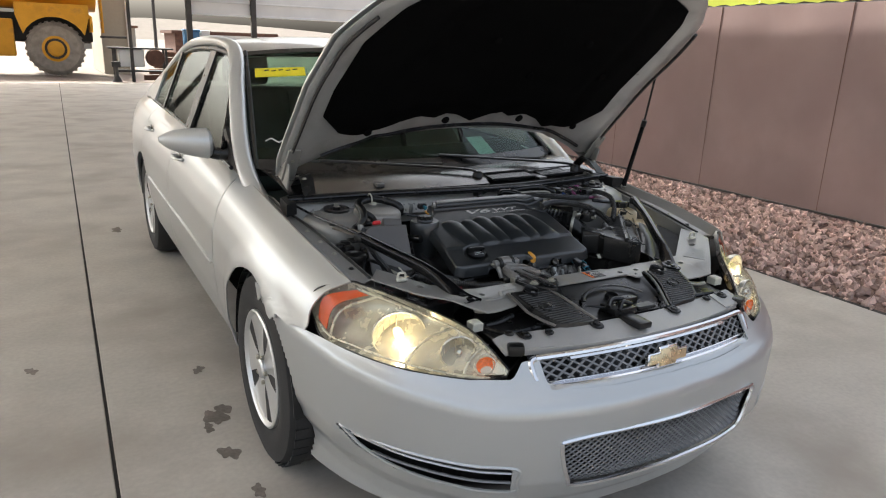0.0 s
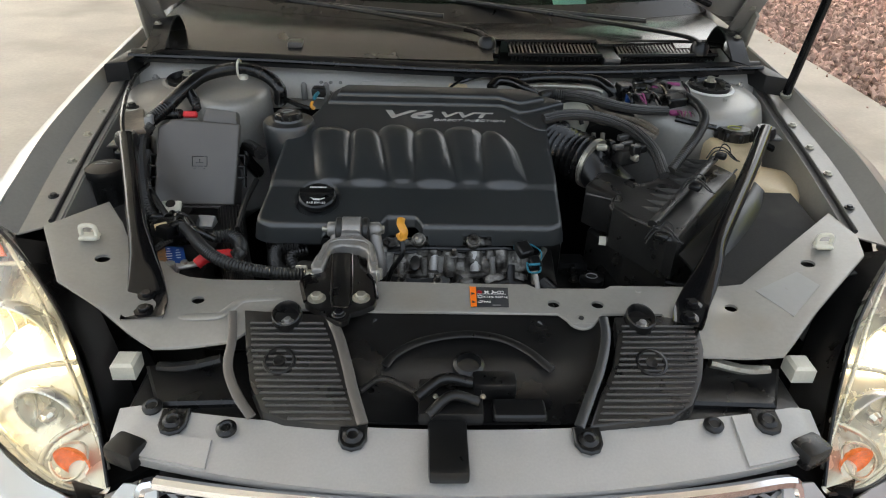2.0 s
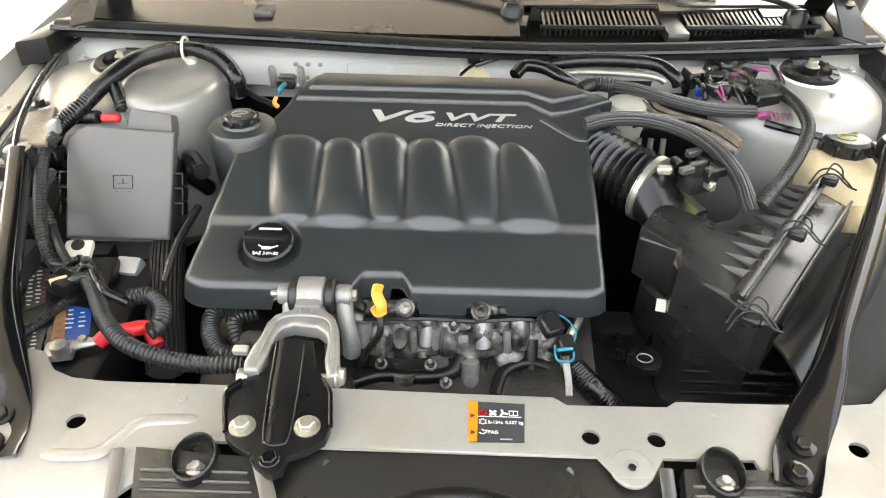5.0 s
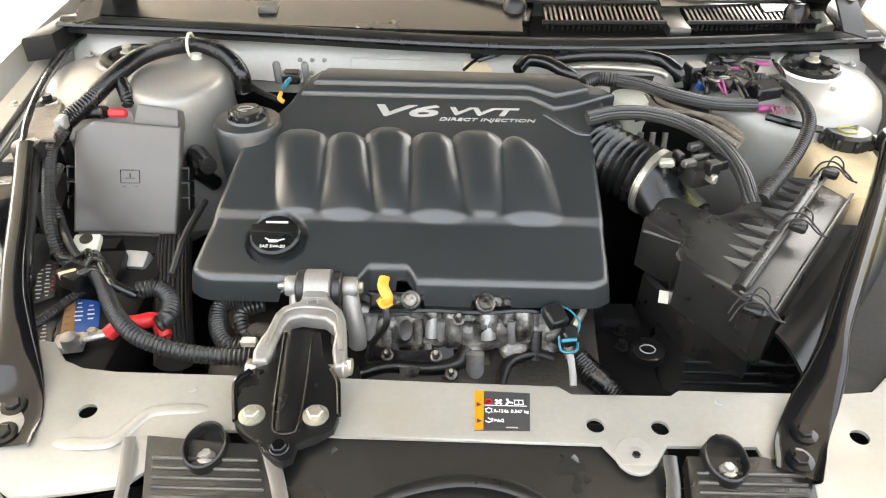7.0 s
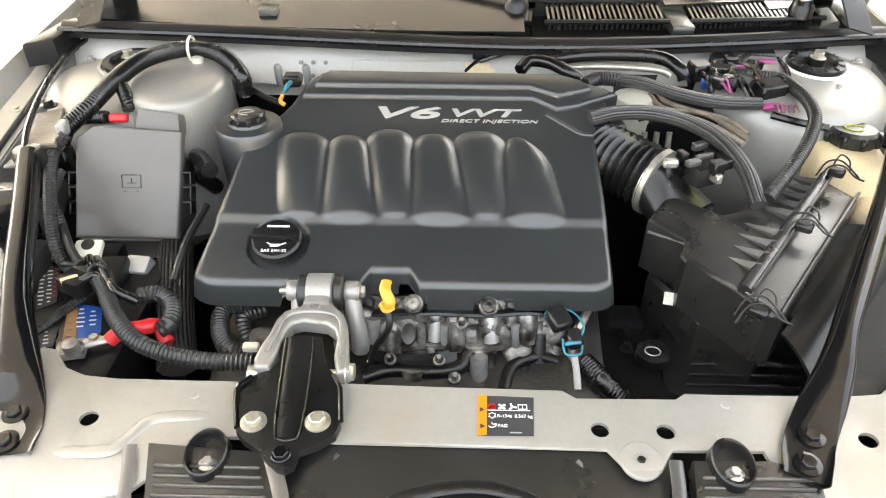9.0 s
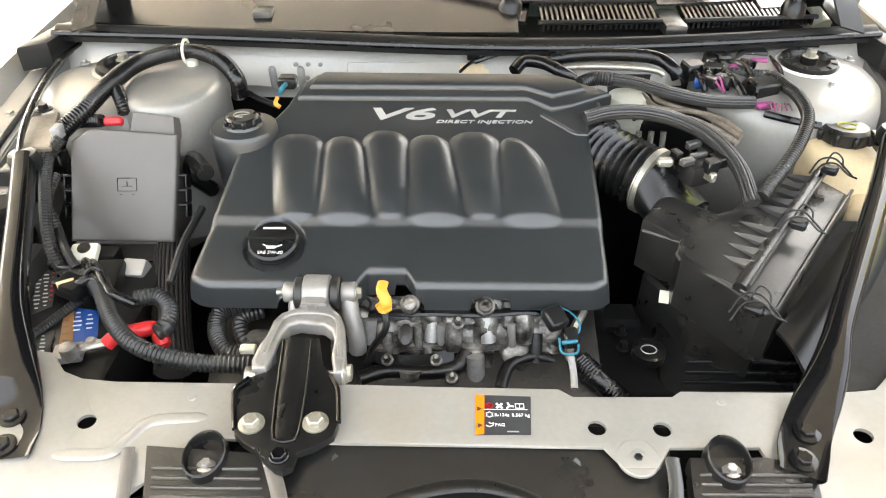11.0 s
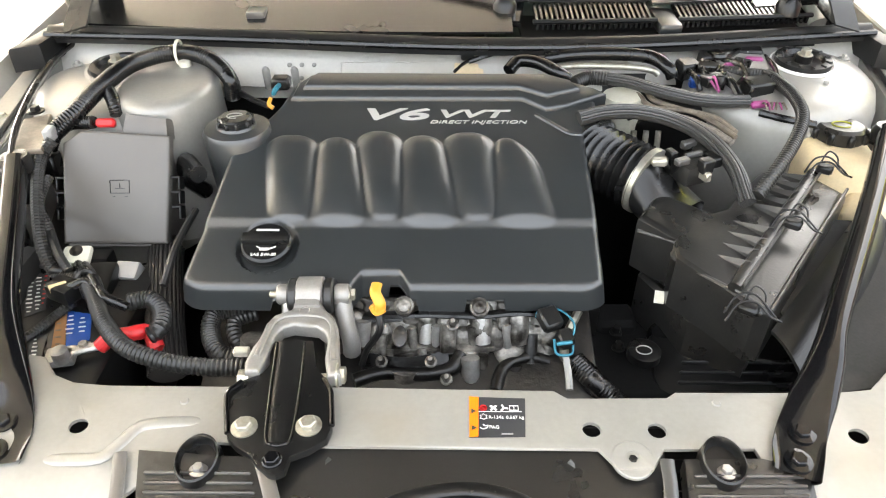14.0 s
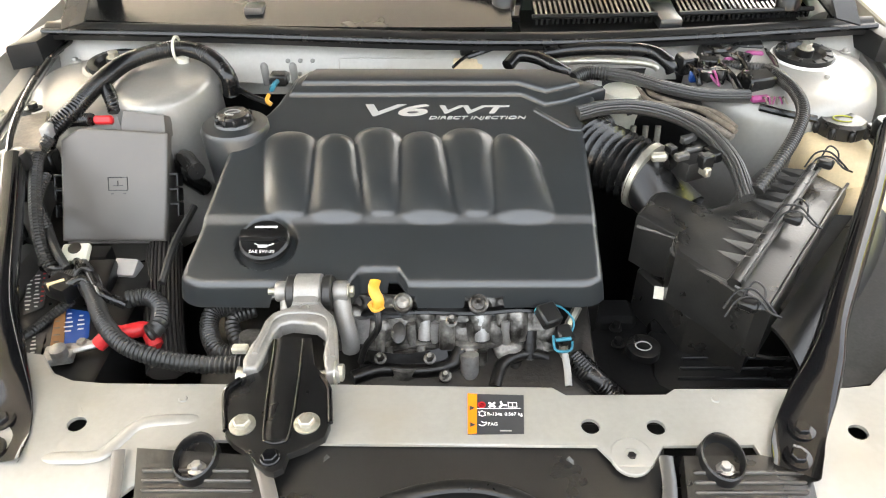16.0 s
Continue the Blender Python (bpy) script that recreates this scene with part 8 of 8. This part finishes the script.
part("air_duct", shell(grid(20, 14, lambda u, v: (0.372 + 0.215 * v + 0.035 * u, 0.355 + 0.235 * v - 0.085 * u, 0.74 + 0.035 * v - 0.055 * u ** 2 + 0.018 * math.sin(math.pi * v) * math.sin(math.pi * u))), 0.005), BLACK, car, "smooth black plastic air duct")
part("splash_shield", shell(grid(14, 10, lambda u, v: (0.405 + 0.25 * u - 0.01 * v, 0.27 + 0.03 * u + 0.32 * v * (1 - 0.25 * u), 0.722 + 0.018 * u + 0.03 * v)), 0.004), SHIELD, car, "dark grey plastic splash shield")
bel = part("intake_bellows", tube([(0.203, 0.699, 0.792), (0.23, 0.664, 0.795), (0.258, 0.636, 0.792), (0.273, 0.624, 0.79)], 0.0425, 28, 16, 0.0085, 0.0112), HOSE, car, "ribbed black rubber intake bellows")
part("hose_clamp", tube([(0.270, 0.627, 0.79), (0.277, 0.620, 0.789)], 0.0512, 32, 1), STEEL, bel, "steel hose clamp")
part("clamp_screw", join(box(0.022, 0.014, 0.012, Matrix.Translation((0.282, 0.606, 0.825)), 0.003, 1)), STEEL, bel)
sensor = part("air_sensor", join(box(0.046, 0.040, 0.030, Matrix.Translation((0.332, 0.612, 0.800)) @ pose(0, 0, 0, 0, 0, 24), 0.005, 2), box(0.030, 0.030, 0.026, Matrix.Translation((0.352, 0.652, 0.806)) @ pose(0, 0, 0, 0, 0, 24), 0.004, 2)), DUSTY, car, "dark air flow sensor with its plug")
for dx, dy, dz, sx_, sy_, sz_, mt in ((-0.020, -0.012, 0.030, 0.022, 0.012, 0.010, FUSE_RIB), (0.012, -0.018, 0.022, 0.020, 0.016, 0.020, BLACK), (0.002, 0.010, 0.030, 0.030, 0.008, 0.008, FUSE_RIB), (0.030, 0.006, 0.020, 0.016, 0.026, 0.016, BLACK), (0.004, 0.042, 0.028, 0.024, 0.012, 0.012, FUSE_RIB), (-0.026, 0.020, 0.024, 0.012, 0.018, 0.012, BLACK)):
    part("plug_rib", box(sx_, sy_, sz_, Matrix.Translation((0.332 + dx, 0.612 + dy, 0.800 + dz)) @ pose(0, 0, 0, 0, 0, 24), 0.002, 1), mt, sensor)
part("plug_clip", box(0.010, 0.018, 0.014, Matrix.Translation((0.344, 0.588, 0.812)) @ pose(0, 0, 0, 0, 0, 24), 0.002, 1), STEEL, sensor)
part("intake_neck", grid(10, 28, lambda u, v: (0.274 + 0.048 * u + (0.047 + 0.012 * u) * 0.70 * math.cos(2 * math.pi * v), 0.623 - 0.052 * u + (0.047 + 0.012 * u) * 0.70 * math.cos(2 * math.pi * v), 0.790 - 0.034 * u ** 0.7 + (0.0475 - 0.030 * u) * math.sin(2 * math.pi * v))), BLACK, bel)
part("brake_reservoir", lathe([(0.022, -0.07), (0.031, -0.03), (0.034, 0.012), (0.036, 0.016), (0.032, 0.026), (0.0, 0.029)], 24, Matrix.Translation((0.271, 0.814, 0.815))), CREAM, car, "cream fluid cup")
part("cup_band", tube([(0.277, 0.829, 0.835), (0.274, 0.784, 0.83), (0.279, 0.774, 0.815)], 0.005, 8, 6), RUBBER, car)
tank = part("coolant_tank", join(box(0.11, 0.14, 0.13, pose(0.582, 0.705, 0.685, 0, 0, -8), 0.028, 3), box(0.13, 0.15, 0.10, pose(0.640, 0.62, 0.665, 0, 0, -30), 0.030, 3)), TANK, car, "yellowed translucent coolant tank")
m = pose(0.588, 0.712, 0.812, -4, 0, 0)
cc = part("coolant_cap", lathe([(0.034, 0), (0.036, 0.004), (0.036, 0.020), (0.031, 0.025), (0.024, 0.024), (0.0, 0.0245)], 28, m), DUSTY, tank, "dusty black coolant cap with faded print")
for k in range(8):
    part("cap_grip", box(0.012, 0.010, 0.018, m @ pose(0.036 * math.cos(k * math.pi / 4), 0.036 * math.sin(k * math.pi / 4), 0.002, 0, 0, 45 * k), 0.003, 1), BLACK, cc)
part("cap_print", tube([tuple(m @ Vector((0.015 * math.cos(w), 0.012 * math.sin(w), 0.0248))) for w in np.linspace(0.2, 5.2, 16)], 0.0013, 5, 2), GREENPRINT, cc)
part("overflow_hose", tube([(0.625, 0.735, 0.815), (0.653, 0.746, 0.8), (0.697, 0.738, 0.78)], 0.007, 8, 6), HOSE, tank)


def corded(pts, r, n, label, name="braided_hose", skin=None):
    """A sleeve whose cords run along it."""
    line_ = [Vector(p) for p in spline(pts, 6)]
    core = part(name, tube(pts, r * 0.86, 12, 10), skin or BRAID, car, label)
    for k in range(n):
        a = math.pi * (k + 0.5) / n
        run = []
        for i, p in enumerate(line_):
            d = (line_[min(i + 1, len(line_) - 1)] - line_[max(i - 1, 0)]).normalized()
            side = d.cross(Vector((0, 0, 1))).normalized()
            run.append(tuple(p + (side * math.cos(a) + side.cross(d) * math.sin(a)) * r * 0.86))
        part("cord", tube(run, r * (0.17 if n < 10 else 0.075), 6, 1, smooth_path=False), skin or (BRAID if k % 2 else CONDUITBLACK), core)


corded([(0.181, 0.704, 0.85), (0.22, 0.712, 0.856), (0.271, 0.714, 0.856), (0.324, 0.697, 0.85), (0.362, 0.655, 0.842), (0.386, 0.600, 0.825), (0.393, 0.545, 0.800)], 0.0122, 8, "dark grey corded hose")
corded([(-0.446, 0.585, 0.685), (-0.438, 0.552, 0.68), (-0.423, 0.497, 0.67), (-0.404, 0.431, 0.655), (-0.388, 0.380, 0.635)], 0.029, 13, "wide dark air hose with lengthwise ribs", "air_hose", RUBBER)
corded([(0.247, 0.839, 0.858), (0.283, 0.812, 0.862), (0.328, 0.773, 0.862), (0.385, 0.752, 0.858), (0.453, 0.755, 0.855)], 0.0108, 8, "dark grey corded hose")
part("wiring_conduit", tube([(0.189, 0.823, 0.856), (0.215, 0.843, 0.858), (0.25, 0.839, 0.858)], 0.011, 10, 8, 0.0015, 0.005), CONDUITBLACK, car, CONDUIT)
part("wiring_conduit", tube([(0.188, 0.697, 0.822), (0.211, 0.706, 0.825), (0.234, 0.725, 0.828)], 0.013, 10, 8, 0.0015, 0.006), CONDUITBLACK, car, CONDUIT)
for k, pts in enumerate(([(0.296, 0.824, 0.838), (0.310, 0.768, 0.840), (0.365, 0.753, 0.840), (0.392, 0.716, 0.838), (0.413, 0.675, 0.834)], [(0.289, 0.790, 0.834), (0.308, 0.735, 0.834), (0.352, 0.730, 0.834), (0.381, 0.699, 0.833), (0.406, 0.662, 0.830)], [(0.315, 0.832, 0.840), (0.316, 0.791, 0.842), (0.347, 0.760, 0.842), (0.397, 0.730, 0.840), (0.416, 0.686, 0.836)], [(0.303, 0.826, 0.834), (0.312, 0.760, 0.834), (0.356, 0.741, 0.834), (0.386, 0.706, 0.832), (0.409, 0.668, 0.828)])):
    part("taped_line", tube(pts, 0.0042, 8, 8, 0.0004, 0.008), TAPED if k % 2 else TAN, car, "pale tan taped line")
part("metal_line", tube([(0.166, 0.87, 0.866), (0.217, 0.867, 0.87), (0.292, 0.86, 0.87), (0.325, 0.856, 0.866), (0.335, 0.854, 0.86)], 0.0055, 10, 8), STEEL, car, "bright metal line")
part("heater_hose", tube([(0.083, 0.85, 0.868), (0.102, 0.868, 0.878), (0.134, 0.854, 0.88), (0.16, 0.83, 0.874), (0.18, 0.832, 0.862)], 0.011, 10, 8), HOSE, car, "black rubber heater hose")
part("heater_hose", tube([(0.148, 0.893, 0.872), (0.2, 0.892, 0.88), (0.277, 0.89, 0.882), (0.329, 0.884, 0.878), (0.353, 0.86, 0.868), (0.361, 0.855, 0.855)], 0.0115, 10, 8), HOSE, car, "black rubber heater hose")
part("vacuum_line", tube([(0.018, 0.906, 0.862), (0.057, 0.916, 0.872), (0.108, 0.938, 0.878), (0.178, 0.946, 0.88), (0.246, 0.932, 0.878), (0.292, 0.911, 0.872)], 0.0045, 8, 10), HOSE, car, "thin black vacuum line")
part("vacuum_line", tube([(-0.007, 0.866, 0.86), (0.008, 0.895, 0.862), (0.023, 0.912, 0.864)], 0.003, 6, 6), HOSE, car)
part("line_clip", join(box(0.022, 0.012, 0.014, Matrix.Translation((0.016, 0.919, 0.86)), 0.003, 1), lathe([(0.005, 0), (0.005, 0.014)], 10, Matrix.Translation((0.011, 0.922, 0.864)))), BLACK, car)
part("loop_harness", tube([(0.512, 0.806, 0.868), (0.513, 0.742, 0.872), (0.504, 0.681, 0.868), (0.479, 0.632, 0.855), (0.443, 0.585, 0.838), (0.405, 0.548, 0.81)], 0.0088, 12, 10, 0.0010, 0.0045), CONDUITBLACK, car, "black wiring loop")
part("loop_harness", tube([(0.446, 0.866, 0.862), (0.474, 0.84, 0.868), (0.505, 0.824, 0.87), (0.517, 0.795, 0.868)], 0.0085, 10, 8, 0.0010, 0.0045), CONDUITBLACK, car)
part("tank_line", tube([(0.467, 0.738, 0.845), (0.503, 0.726, 0.84), (0.548, 0.716, 0.835)], 0.006, 8, 6), HOSE, car)
for bx, by, bz, sx_, sy_, sz_, rz, mt in ((0.475, 0.789, 0.865, .045, .032, .030, 15, BLACK), (0.509, 0.930, 0.868, .045, .028, .024, -10, BLACK), (0.438, 0.911, 0.866, .040, .026, .024, 12, BLACK), (0.506, 0.893, 0.870, .030, .010, .012, -8, MAGENTA), (0.456, 0.871, 0.868, .018, .010, .012, 10, MAGENTA), (0.462, 0.804, 0.868, .010, .016, .016, 20, MAGENTA),
                                         (0.468, 0.747, 0.855, .030, .012, .010, 12, MAGENTA), (0.390, 0.830, 0.858, .018, .014, .020, 0, BLUE), (0.387, 0.876, 0.862, .034, .030, .030, 20, BLACK), (0.547, 0.907, 0.862, .02, .02, .02, 30, BLACK), (0.436, 0.950, 0.870, .012, .01, .012, 0, WHITE)):
    part("wiring_connector", box(sx_, sy_, sz_, Matrix.Translation((bx, by, bz)) @ pose(0, 0, -sz_ / 2, 8, 0, rz), 0.003, 1), mt, car, "black wiring connector" if mt == BLACK else "")
for k, (a, b, c) in enumerate((((0.415, 0.890, 0.87), (0.401, 0.820, 0.875), (0.432, 0.826, 0.868)), ((0.452, 0.891, 0.872), (0.469, 0.859, 0.875), (0.468, 0.811, 0.87)), ((0.434, 0.863, 0.868), (0.435, 0.794, 0.872), (0.440, 0.762, 0.862)), ((0.532, 0.912, 0.87), (0.527, 0.856, 0.872), (0.515, 0.806, 0.868)), ((0.386, 0.856, 0.865), (0.387, 0.813, 0.868), (0.390, 0.798, 0.855)), ((0.492, 0.927, 0.874), (0.449, 0.888, 0.878), (0.433, 0.911, 0.874)))):
    part("loose_wire", tube([a, b, c], 0.004 + 0.001 * (k % 3), 8, 8), HOSE, car)
for k in range(7):
    w0 = (0.470 + 0.005 * k, 0.742, 0.858)
    part("thin_wire", tube([w0, tuple(Vector(w0) + Vector((0.002 * math.sin(k), -0.006, 0.004))), tuple(Vector(w0) + Vector((0.004 * math.cos(k), -0.014, -0.004)))], 0.0013, 5, 4), MAGENTA if k % 2 else TAN, car)
q = random.Random(21)
for k in range(9):
    bx, by = 0.405 + 0.115 * q.random(), 0.800 + 0.125 * q.random()
    plug = part("wiring_connector", join(box(0.022 + 0.014 * q.random(), 0.014 + 0.008 * q.random(), 0.016, Matrix.Translation((bx, by, 0.854 + 0.010 * q.random())) @ pose(0, 0, 0, q.uniform(-25, 25), q.uniform(-15, 15), q.uniform(-60, 60)), 0.002, 1)), BLACK if k % 4 else DUSTY, car)
    for j in range(2):
        part("lead", tube([(bx, by, 0.864), (bx + q.uniform(-0.012, 0.012), by - 0.010, 0.874 + 0.003 * j), (bx + q.uniform(-0.02, 0.02), by - 0.026 - 0.008 * j, 0.862)], 0.0022, 6, 5), (MAGENTA if k in (1, 5) else HOSE), plug)
part("brake_booster", lathe([(0.0, 0.0), (0.07, 0.004), (0.10, 0.02), (0.105, 0.05), (0.10, 0.08)], 32, Matrix.Translation((0.36, 0.80, 0.72)) @ pose(0, 0, 0, -70, 0, 0)), BLACK, car)
for x in (0.285, 0.305, 0.325):
    part("fitting", tube([(x, 0.765, 0.80), (x, 0.755, 0.76)], 0.005, 8, 2), STEEL, car)
tp = part("injector_plug", join(box(0.026, 0.03, 0.018, Matrix.Translation((0.11, 0.396, 0.715)) @ pose(0, 0, 0, 20, 0, 25), 0.003, 1), box(0.020, 0.024, 0.018, Matrix.Translation((0.129, 0.376, 0.7)) @ pose(0, 0, 0, 20, 0, 15), 0.003, 1)), BLACK, car, "black plug with teal locks")
part("teal_lock", tube([(0.095, 0.397, 0.722), (0.099, 0.406, 0.725), (0.125, 0.409, 0.725), (0.141, 0.389, 0.722), (0.139, 0.374, 0.715), (0.125, 0.367, 0.712)], 0.0014, 6, 8), TEAL, tp)
for pts, r in (([(0.115, 0.368, 0.712), (0.117, 0.350, 0.705), (0.135, 0.350, 0.705), (0.139, 0.368, 0.708)], 0.0017), ([(0.117, 0.358, 0.714), (0.136, 0.361, 0.714)], 0.0026), ([(0.098, 0.402, 0.722), (0.104, 0.392, 0.722)], 0.0024)):
    part("teal_lock", tube(pts, r, 10, 6), TEAL, tp)
part("plug_lead", tube([(0.128, 0.351, 0.7), (0.13, 0.332, 0.69), (0.13, 0.314, 0.68)], 0.0045, 8, 6), GREYPRINT, tp)
part("ribbed_hose", tube([(0.147, 0.382, 0.66), (0.173, 0.352, 0.65), (0.202, 0.333, 0.63)], 0.015, 14, 8, 0.0008, 0.004), HOSE, car, "black mesh-sleeved hose")
# Gearbox in near-black: the shade of the deep gap is in its colour.
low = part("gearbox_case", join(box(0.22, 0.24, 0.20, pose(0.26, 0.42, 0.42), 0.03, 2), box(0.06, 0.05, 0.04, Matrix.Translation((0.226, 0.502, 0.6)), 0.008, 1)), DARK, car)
part("gearbox_cap", join(lathe([(0.022, 0), (0.022, 0.012), (0.018, 0.014), (0, 0.014)], 24, Matrix.Translation((0.241, 0.396, 0.655)))), BLACK, low)
part("cap_ring", tube([tuple(Vector((0.239, 0.392, 0.671)) + Vector((0.010 * math.cos(w), 0.008 * math.sin(w), 0))) for w in np.linspace(0, 2 * math.pi, 16)], 0.0009, 5, 2), GREYPRINT, low)
for x, y in ((0.221, 0.463), (0.175, 0.389), (0.218, 0.431)):
    part("case_bolt", hexbolt(Matrix.Translation((x, y, 0.635)), 0.006, 0.009, 0.012), SHADEMETAL, low)
